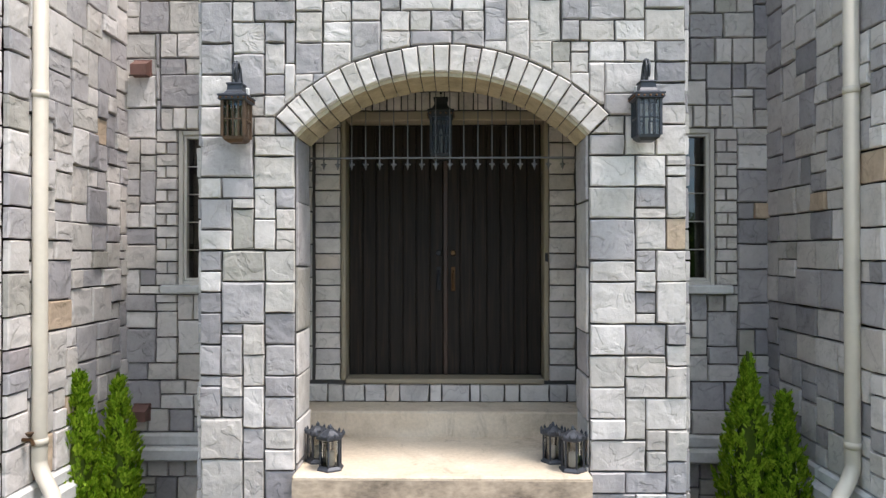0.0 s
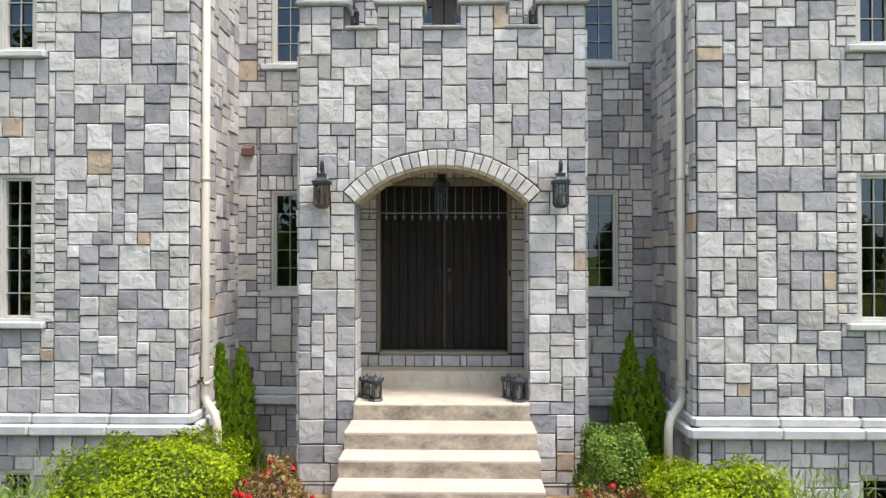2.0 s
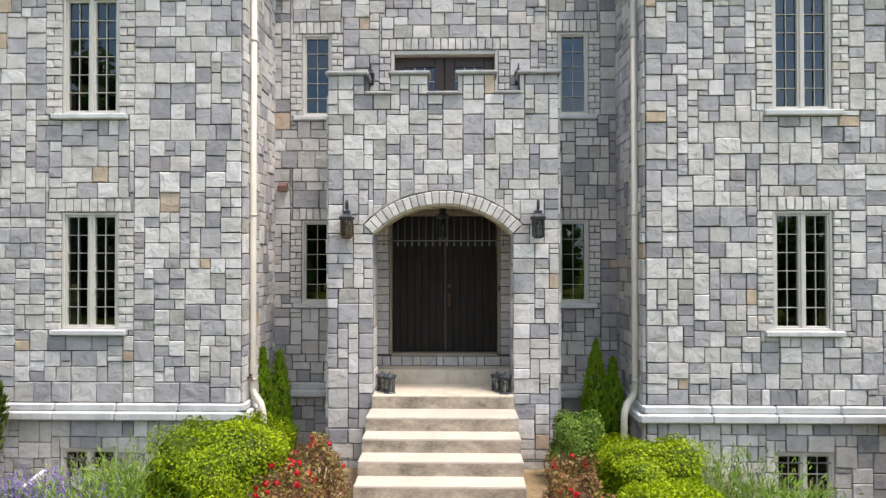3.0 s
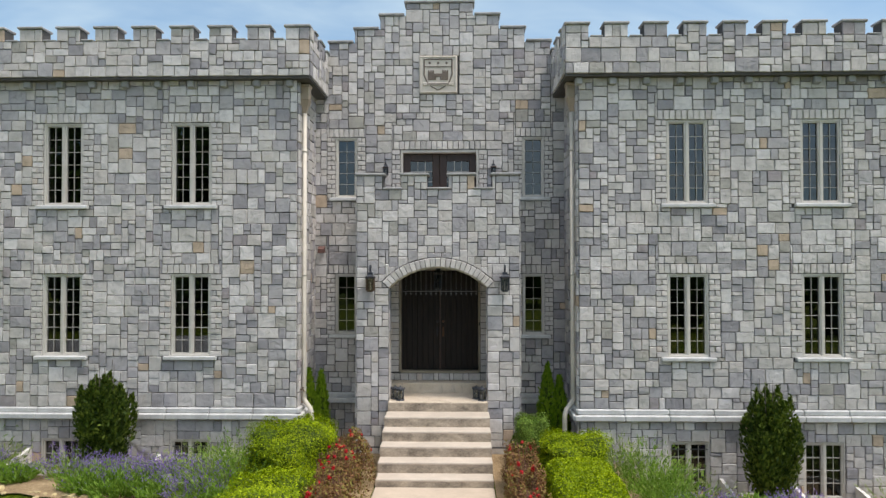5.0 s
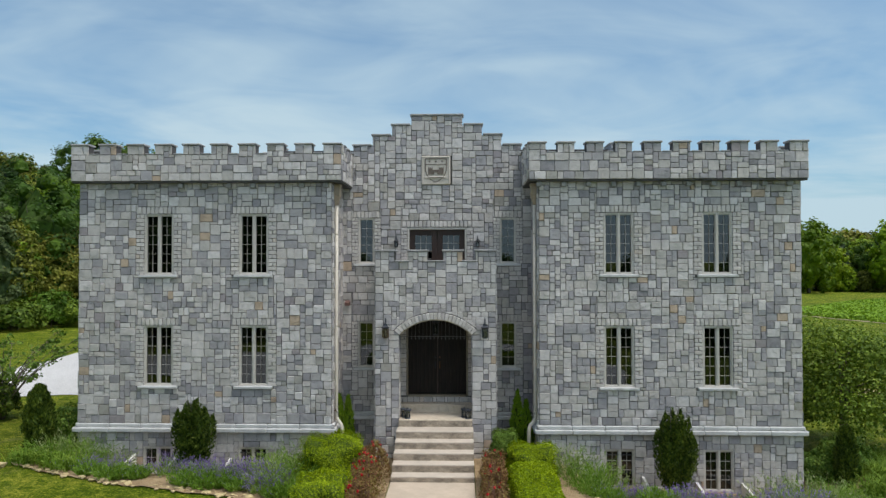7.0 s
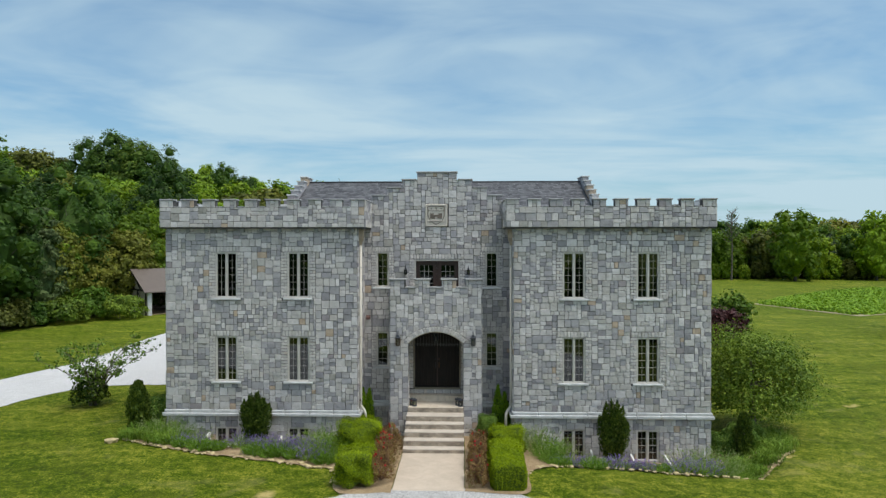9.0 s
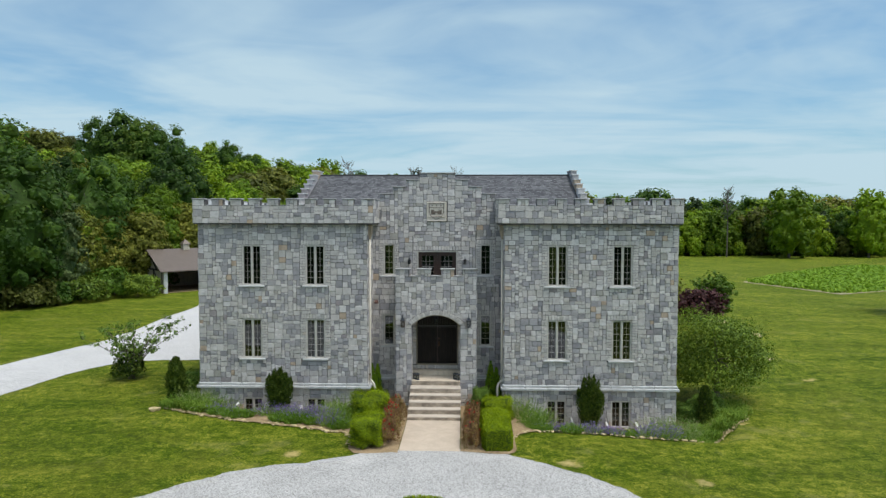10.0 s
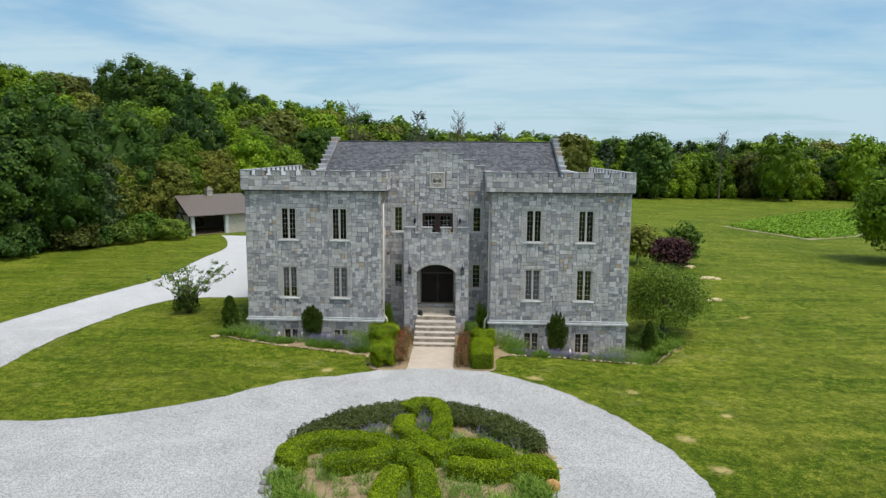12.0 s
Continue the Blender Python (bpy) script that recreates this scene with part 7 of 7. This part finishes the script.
for i in range(64):
    t = radians(13 + 154 * ((i % 38) + 0.5) / 38) if i < 38 else radians(22 + 136 * (i - 37.5) / 26)
    if i >= 38 and abs(math.degrees(t) - 92) < 16:
        continue
    rr = (IR - 0.32 if i < 38 else IR - 0.95) + R.uniform(-0.1, 0.1)
    x, y = IC[0] + rr * math.cos(t), IC[1] + rr * math.sin(t)
    blob_bush("barberry", pose(x, y, G(x, y)), 0.42, 0.42, 0.56, 1100, 0.042, M_BERRY, "dark green low shrub edging the island", "shrub", "island shrubs", seed=i)
for i in range(150):
    t, rr = R.uniform(0, 2 * math.pi), R.uniform(0.8, 4.2)
    x, y = IC[0] + rr * math.cos(t), IC[1] + rr * math.sin(t)
    catmint(pose(x, y, G(x, y)), 0.42, 0.42, 130, "small grey-green perennial among the parterre", "island perennials", 300 + i, 1.2 if y > IC[1] + 1 and i % 2 else 0.0)
for i, (t, rr) in enumerate(((200, 4.3), (212, 4.4), (222, 4.2), (-22, 3.9), (-30, 4.3), (-45, 3.9), (235, 4.3))):
    x, y = IC[0] + rr * math.cos(radians(t)), IC[1] + rr * math.sin(radians(t))
    daylily(pose(x, y, G(x, y)), 0.5, 0.5, 40 + i, "island daylilies", "fresh green strap-leaved clump in the island")
boulder = new("boulder", rock_mesh(2, 2, M_BOULDER))
boulder.matrix_basis = pose(4.38, -16.62, G(4.3, -16.6) + 0.14) @ Matrix.Diagonal((0.25, 0.20, 0.21, 1))
tagged(boulder, "rounded orange-tan boulder at the island's edge", "boulder")
for x, y, w, d, h in ((-4.42, -16.05, 0.34, 0.26, 0.17), (-4.45, -16.7, 0.20, 0.16, 0.09), (-4.35, -17.2, 0.22, 0.16, 0.10)):
    rock = new("grey_rock", rock_mesh(int(-y * 9), 2, M_GREYROCK))
    rock.matrix_basis = pose(x, y, G(x, y) + h * 0.6, 0, 0, x * 70) @ Matrix.Diagonal((w, d, h, 1))
    tagged(rock, "rounded grey rock at the island's edge", "rock", "island rocks")
ei = [Vector((IC[0] + (IR + 0.03) * math.cos(t), IC[1] + (IR + 0.03) * math.sin(t), 0)) for t in np.linspace(radians(170), radians(370), 60)]
edging(ei, "island edging stones", 1.2)

# ---------------- trees and shrubs near the house ----------------
def lone(name, at, h, rx, seed, mat, label, **kw):
    ob = tree(name, h, rx, seed, mat, label, **kw)
    ob.matrix_basis = at
    return ob


lone("ornamental_tree", pose(13.35, 3.2, G(13.35, 3.2)), 4.1, 2.35, 3, M_ORN, "broad green ornamental tree beside the house", nclump=300, per=100, leaf=0.068, clear=0.10, trunk=0.13, clump_r=0.19, squash=0.42)
lone("plum_tree", pose(20.6, 26.5, G(19, 26)), 2.9, 1.7, 5, M_BURG, "dark burgundy-leaved plum tree", nclump=80, per=45, leaf=0.2, clear=0.15, trunk=0.10)
lone("small_tree", pose(22.6, 29.0, G(22, 28)), 4.0, 1.5, 6, M_TREES[0], "small dark green tree behind the burgundy plum", nclump=80, per=40, leaf=0.2, clear=0.15, trunk=0.10)
lone("small_tree", pose(18.0, 28.0, G(17, 28)), 3.5, 1.9, 8, M_TREES[2], "small olive-green tree beside the house", nclump=80, per=40, leaf=0.2, clear=0.2, trunk=0.10)
sparse = thing("sparse_shrub", "sparse open shrub with thin spreading branches on the lawn", "shrub", pose(-15.4, 4.0, G(-15, 4)))
wr = random.Random(9)
twigs, tips = Geo(), []
for k in range(17):
    a, reach, rise = k * 2.4, wr.uniform(0.7, 2.5), wr.uniform(2.2, 3.3)
    q = [(reach * f ** 1.4 * math.cos(a + 0.2 * f), reach * f ** 1.4 * math.sin(a + 0.2 * f), rise * f ** 0.8 * (1 - 0.12 * reach * f / 2.5) - 0.1) for f in (0.0, 0.25, 0.5, 0.75, 1.0)]
    twigs.tube(q, [0.035, 0.028, 0.02, 0.013, 0.006], 5)
    for f in range(9):
        p, e = q[2 + f % 3], wr.uniform(0.25, 0.6)
        b = a + wr.uniform(-1.3, 1.3)
        end = (p[0] + e * math.cos(b), p[1] + e * math.sin(b), p[2] + wr.uniform(0.0, 0.4))
        twigs.tube([p, end], [0.010, 0.004], 4)
        tips += [end, tuple((np.array(p) + end) / 2)]
part("branch", twigs, M_BARK, sparse)
part("foliage", quads("foliage", clumps(tips, np.full(len(tips), 0.13), 6, 0.085, 0.8)), M_GREEN, sparse)
blob_bush("shrub", pose(-15.5, 3.9, G(-15, 4)), 0.7, 0.7, 1.6, 1500, 0.10, M_YEW_AND_SHADE, "dense dark green shrub on the lawn", "shrub", seed=31)
lawn_tree = broadleaf("lawn_tree", 10.6, 4.8, 12, M_TREES[1], "large green tree at the lawn's edge casting shade", n=8000, leaf=0.24, clear=0.06, lobes=30)
lawn_tree.matrix_basis = pose(46.0, 33.0, G(46, 33))

# ---------------- woods ----------------
TREE_KINDS = ((17, 5.2, 1, 0.1, "bright green leafy woodland tree"), (20, 5.5, 0, 0.1, "deep green tall woodland tree"), (15, 5.0, 2, 0.0, "olive-brown leafy woodland tree"),
              (18, 4.2, 3, 0.45, "blue-green pyramidal woodland tree"), (22, 6.0, 0, 0.0, "tall dark green oak tree"), (16, 5.5, 1, 0.0, "spreading bright green tree"))
near_kinds, far_kinds = [], []
for i, (h, rx, mi, sh, lab) in enumerate(TREE_KINDS):
    near_kinds.append(broadleaf("woodland_tree", h, rx, 30 + i, M_TREES[mi], lab + " at the wood's edge", n=6200, leaf=0.34, clear=-0.04, shape=sh, lobes=44))
    far_kinds.append(broadleaf("woodland_tree", h, rx, 60 + i, M_TREES[mi], lab + " in the distant wood", n=1400, leaf=0.60, clear=-0.06, shape=sh, lobes=28))
    near_kinds[-1]["group"], far_kinds[-1]["group"] = "woodland edge trees", "distant trees"
used = set()


def plant(kinds, k, x, y, s):
    m = pose(x, y, G(x, y) - 0.2, 0, 0, R.uniform(0, 360)) @ Matrix.Diagonal((s * R.uniform(0.9, 1.1), s * R.uniform(0.9, 1.1), s, 1))
    ob = kinds[k]
    if ob.name in used:
        twin = copy_thing(ob, pose(0, 0, 0))
        twin.matrix_basis = m
    else:
        used.add(ob.name)
        ob.matrix_basis = m


# the edge of the wood to the west, and its hill behind
edge_w = [(-66, -10), (-58, 2), (-50, 13), (-45, 22), (-40, 30), (-37, 38), (-37, 47), (-33, 56), (-24, 62)]
for off, sc, ts in ((0, 0.68, (0.0, 0.5)), (8, 0.78, (0.25,))):
    for i, (x, y) in enumerate(edge_w):
        for t in ts:
            nxt = edge_w[min(i + 1, len(edge_w) - 1)]
            px, py = x + (nxt[0] - x) * t, y + (nxt[1] - y) * t
            plant(near_kinds, R.choice((1, 3, 4, 3, 1, 4, 2) if i < 5 else (0, 1, 2, 0, 4, 5, 5)), px - off * 0.8 + R.uniform(-2, 2), py + off * 0.6 + R.uniform(-2, 2), sc * R.uniform(0.8, 1.12))
for k, x, y, sc in ((3, -47.5, 21.5, 0.98), (4, -42.0, 25.5, 0.70), (1, -52.0, 14.0, 0.78), (2, -34.5, 44.5, 0.62), (2, -37.0, 41.0, 0.60), (0, -38.5, 36.5, 0.60)):
    plant(near_kinds, k, x, y, sc)
# the dark crowns that stand out of the hill
for k, x, y, top in ((4, -73.0, 106.0, 28.6), (4, -67.0, 105.0, 29.8), (1, -61.5, 101.0, 27.6), (4, -56.5, 100.0, 26.0), (1, -52.5, 98.0, 21.5), (4, -58.5, 140.0, 27.3), (1, -52.5, 140.0, 24.5), (1, -31.0, 104.0, 15.0), (1, -27.5, 100.0, 15.4),
                     (0, -84.0, 92.0, 26.5), (2, -78.0, 96.0, 25.5), (5, -92.0, 90.0, 30.5), (1, -96.0, 84.0, 30.0), (4, -103.0, 88.0, 31.5)):
    plant(near_kinds, k, x, y, (top - G(x, y)) / TREE_KINDS[k][0])
for k, x, y, top in ((5, -56.0, 78.0, 18.0), (0, -50.5, 80.0, 17.8), (2, -45.5, 79.0, 16.8), (5, -41.0, 78.0, 16.5), (0, -36.0, 80.0, 15.0), (2, -61.0, 74.0, 18.0), (0, -66.0, 72.0, 19.0), (5, -53.0, 70.0, 14.5), (0, -47.0, 71.0, 14.0)):
    plant(near_kinds, k, x, y, (top - G(x, y)) / TREE_KINDS[k][0])
for gy_ in np.arange(58, 200, 13):
    for gx_ in np.arange(-128, -22, 11):
        x, y = float(gx_ + R.uniform(-4, 4)), float(gy_ + R.uniform(-4, 4))
        if x > -30 - (y - 62) * 0.10 or -x > 0.72 * (y + 50):
            continue
        top = 15.0 + 9.5 * smooth(66, 150, 0.75 * y - 0.65 * x)
        k = R.choice((0, 5, 2, 0, 1, 5))
        plant(near_kinds if y < 84 and x > -75 else far_kinds, k, x, y, max(0.5, (top - G(x, y)) / TREE_KINDS[k][0]) * R.uniform(0.86, 1.04))
# far tree line, lower and paler growth before taller crowns
for j, off in enumerate((0, 5, 11, 19)):
    for x in np.arange(-34 if j else 5, 165, (4.4, 4.8, 5.2, 5.0)[j]):
        y = 139 + 8 * math.sin(x * 0.02) + off + R.uniform(-2.5, 2.5)
        k = R.choice((0, 1, 2, 4, 5, 3, 5))
        plant(far_kinds, k, float(x) + R.uniform(-2, 2), float(y), R.uniform((9.5, 12.5, 14.0, 15.8)[j], (14.0, 16.0, 16.8, 17.2)[j]) / TREE_KINDS[k][0])
for x, y, k, h in ((45.0, 136.0, 4, 17.5), (48.5, 137.0, 1, 18.0), (80.0, 136.5, 5, 18.0), (28.0, 139.0, 2, 17.0), (101.0, 140.0, 0, 17.0)):
    plant(far_kinds, k, x, y, h / TREE_KINDS[k][0])
for x in np.arange(8, 140, 4.2):
    k = R.choice((5, 0, 5, 2, 1))
    plant(far_kinds, k, float(x) + R.uniform(-1, 1), 135.5 + 8 * math.sin(x * 0.02) + R.uniform(-1.5, 1.5), R.uniform(0.24, 0.42))
for y in np.arange(0, 115, 10):
    plant(far_kinds, R.choice((0, 1, 2, 4, 5)), 125 + R.uniform(-4, 4), float(y), R.uniform(0.6, 0.8))
for k in range(len(TREE_KINDS)):
    for ks in (near_kinds, far_kinds):
        if ks[k].name not in used:
            plant(ks, k, -70.0 - 9 * k, 60.0, 0.9)
# bare and thin-topped trees that stand out of the tree line
for i, (x, y, h) in enumerate(((-26.0, 128.0, 18.5), (-10.5, 128.0, 19.0), (-1.0, 130.0, 20.0), (9.0, 130.0, 18.0), (66.0, 139.0, 17.0))):
    bt = thing("bare_tree", "tall thin bare-branched tree above the tree line", "tree", pose(x, y, G(x, y)), "bare trees")
    rr = random.Random(i)
    g = Geo().tube([(0, 0, -0.3), (0.1, 0, h * 0.5), (rr.uniform(-0.3, 0.3), 0, h)], [0.22, 0.14, 0.03], 6)
    for k in range(46):
        a, z = rr.uniform(0, 6.28), h * rr.uniform(0.5, 0.96)
        L = h * rr.uniform(0.10, 0.20) * (1.35 - z / h)
        e = (math.cos(a) * L, math.sin(a) * L, z + L * rr.uniform(0.5, 1.1))
        g.tube([(0.05, 0, z), (e[0] * 0.5, e[1] * 0.5, (z + e[2]) / 2), e], [0.06, 0.045, 0.02], 4, False)
        for q in range(3):
            b = a + rr.uniform(-0.9, 0.9)
            g.tube([(e[0] * 0.6, e[1] * 0.6, z + (e[2] - z) * 0.6), (e[0] * 0.6 + math.cos(b) * L * 0.5, e[1] * 0.6 + math.sin(b) * L * 0.5, e[2] + L * rr.uniform(0, 0.5))], [0.035, 0.015], 4, False)
    part("trunk", g, M_BARK, bt)
    if i in (1, 3, 4):
        c = crown_points(34, h * 0.11, h * 0.26, 80 + i) + (0, 0, h * 0.76)
        part("crown", quads("crown", clumps(c, np.full(34, 0.55), 7, 0.34)), M_TREES[3], bt)
# unseen trees added behind the viewer, across the drive, to darken window reflections
for x in np.arange(-14, 62, 4.6):
    plant(far_kinds, R.choice((1, 4)), float(x), -44.5 - 0.05 * abs(x) + R.uniform(-1, 1), R.uniform(0.26, 0.36))
for x in np.arange(-72, 73, 10.0):
    plant(far_kinds, R.choice((1, 4)), float(x), -47 + R.uniform(-2, 2), R.uniform(0.8, 1.0) if x < -14 else R.uniform(0.36, 0.46))
for x in np.arange(15, 50, 7.0):
    plant(far_kinds, R.choice((1, 4, 3)), float(-x), -31 + R.uniform(-2, 2), R.uniform(0.7, 0.9))
for x in np.arange(9.5, 20, 2.4):
    for e in (-1, 1):
        plant(far_kinds, R.choice((1, 4)), float(x) * e, -27.5 + R.uniform(-1, 1), R.uniform(0.18, 0.23))
for x in np.arange(17.5, 36, 4.2):
    for e in (-1, 1):
        plant(far_kinds, R.choice((1, 4, 3)), float(x) * e, -24 + R.uniform(-1, 1), R.uniform(0.30, 0.36))

for i, (x, y, r, h) in enumerate(((-31.6, 37.6, 1.9, 2.3), (-37.5, 30.0, 2.0, 2.6), (-42, 24, 2.2, 2.8), (-39, 33.5, 2.4, 3.6), (-46, 18.5, 2.4, 3.0), (-51, 11, 2.5, 3.2))):
    blob_bush("woodside_shrub", pose(x, y, G(x, y)), r, r, h, 2600, 0.17, M_ORN if i == 0 else M_TREES[2 if i % 2 else 0], "rounded shrub along the wood's edge", "shrub", "woodside shrubs", seed=60 + i)

# low growth along the foot of the woods
for i, (a, b) in enumerate(zip(edge_w, edge_w[1:])):
    for t in (0.1, 0.4, 0.7):
        x, y = a[0] + (b[0] - a[0]) * t + R.uniform(1.0, 3.4), a[1] + (b[1] - a[1]) * t - R.uniform(1.0, 2.6)
        r = R.uniform(1.5, 2.4)
        blob_bush("woodside_shrub", pose(x, y, G(x, y)), r, r, r * R.uniform(1.1, 1.7), 1500, 0.24, M_TREES[(0, 2, 0, 0)[(i + int(t * 10)) % 4]], "rounded shrub along the wood's edge", "shrub", "woodside shrubs", seed=90 + i * 3 + int(t * 10))

# crop patch in the field
cp = [(42.0, 69.4), (47.6, 55.0), (58.0, 62.5), (86.0, 100.0), (82.0, 108.0), (67.5, 99.0), (53.0, 84.0)]


def in_poly(x, y):
    c = False
    for (a, b), (d, e) in zip(cp, cp[1:] + cp[:1]):
        if (b > y) != (e > y) and x < (d - a) * (y - b) / (e - b) + a:
            c = not c
    return c


pts = []
while len(pts) < 4200:
    x, y = R.uniform(42, 86), R.uniform(55, 108)
    if in_poly(x, y):
        pts.append((x, y, G(x, y) + 0.25))
v = clumps(np.array(pts), np.full(len(pts), 0.55), 9, 0.24, 0.6, 1.6)
M_SOIL = plain_material("dry_tan_soil", (0.36, 0.31, 0.17), 0.95, vary=0.4, scale=2, bump=0.5)
drape("crop_margin", [[(59.5 + (x - 59.5) * q, 80 + (y - 80) * q) for q in (0.02, 0.5, 1.045)] for x, y in cp + cp[:1]], 0.06, M_SOIL, "bare tan soil round the crop patch", "soil")
crop = part("crop_patch", quads("crop_patch", v), M_CROP)
tagged(crop, "low bright green crop growing in a field patch", "crop", kind="stuff")

# ---------------- garage shed ----------------
shed = thing("garage_shed", "low open garage shed with a brown metal roof", "shed", pose(-30.3, 40.1, 0.0, 0, 0, 46))
SL, SD, SH = 7.8, 6.6, 2.45
part("back_wall", Geo().box(0, SL, SD - 0.15, SD, -0.3, SH), M_SHEDWALL, shed)
for x in (0.0, SL - 0.15):
    part("gable_wall", Geo().add([(x, 0, -0.3), (x, SD, -0.3), (x, SD, SH), (x, SD / 2, SH + 1.9), (x, 0, SH), (x + 0.15, 0, -0.3), (x + 0.15, SD, -0.3), (x + 0.15, SD, SH), (x + 0.15, SD / 2, SH + 1.9), (x + 0.15, 0, SH)],
                                 [(4, 3, 2, 1, 0), (5, 6, 7, 8, 9), (0, 5, 9, 4), (1, 2, 7, 6)]), M_SHEDWALL, shed)
part("front_wall", Geo().box(4.66, SL - 0.16, 0.0, 0.15, -0.3, SH), M_SHEDWALL, shed)
for x in (0.05, 4.2):
    part("stone_pier", Geo().box(x, x + 0.42, -0.15, 0.3, -0.3, SH - 0.15, 0.03), M_LEDGE, shed)
for (ya, za), (yb, zb) in (((0.0, SH), (SD, SH)), ((SD / 2, SH), (SD / 2, SH + 1.8)), ((SD * 0.22, SH), (SD / 2, SH + 1.5)), ((SD * 0.78, SH), (SD / 2, SH + 1.5)), ((0.1, -0.2), (0.1, SH)), ((SD * 0.35, -0.2), (SD * 0.35, SH)), ((SD * 0.65, -0.2), (SD * 0.65, SH)), ((0.1, 0.6), (SD * 0.35, SH - 0.2))):
    part("timber", Geo().tube([(-0.03, ya, za), (-0.03, yb, zb)], 0.085, 4), M_DOOR, shed, "dark stained timber")
part("lintel", Geo().box(0.16, 4.65, 0.0, 0.15, SH - 0.25, SH), M_DOOR, shed)
for s in (0, 1):
    y0, y1 = (-0.5, SD / 2) if s == 0 else (SD + 0.5, SD / 2)
    z0, z1 = SH - 0.27 + 0.1, SH + 2.0
    part("roof_slope", Geo().add([(-0.4, y0, z0), (SL + 0.4, y0, z0), (SL + 0.4, y1, z1), (-0.4, y1, z1), (-0.4, y0, z0 + 0.09), (SL + 0.4, y0, z0 + 0.09), (SL + 0.4, y1, z1 + 0.09), (-0.4, y1, z1 + 0.09)],
                                 [(3, 2, 1, 0), (4, 5, 6, 7), (0, 1, 5, 4), (1, 2, 6, 5), (3, 0, 4, 7)]), M_SHEDROOF, shed)
cu = part("cupola", Geo().box(3.5, 4.2, SD / 2 - 0.35, SD / 2 + 0.35, SH + 1.9, SH + 2.6, 0.02), M_SHEDWALL, shed)
part("cupola_roof", Geo().lathe([(0.65, SH + 2.58), (0.02, SH + 3.1)], 4, (3.85, SD / 2, 0), math.pi / 4), M_SHEDROOF, shed)
part("earth_floor", Geo().box(0.16, SL - 0.16, 0.16, SD - 0.16, -0.2, 0.06), M_MULCH, shed)

# ---------------- stones of the walls, one by one ----------------
for name, me, m, parent in LATER:
    ob = bpy.data.objects.new(name, me)
    scene.collection.objects.link(ob)
    ob.parent = parent
    ob.matrix_basis = m
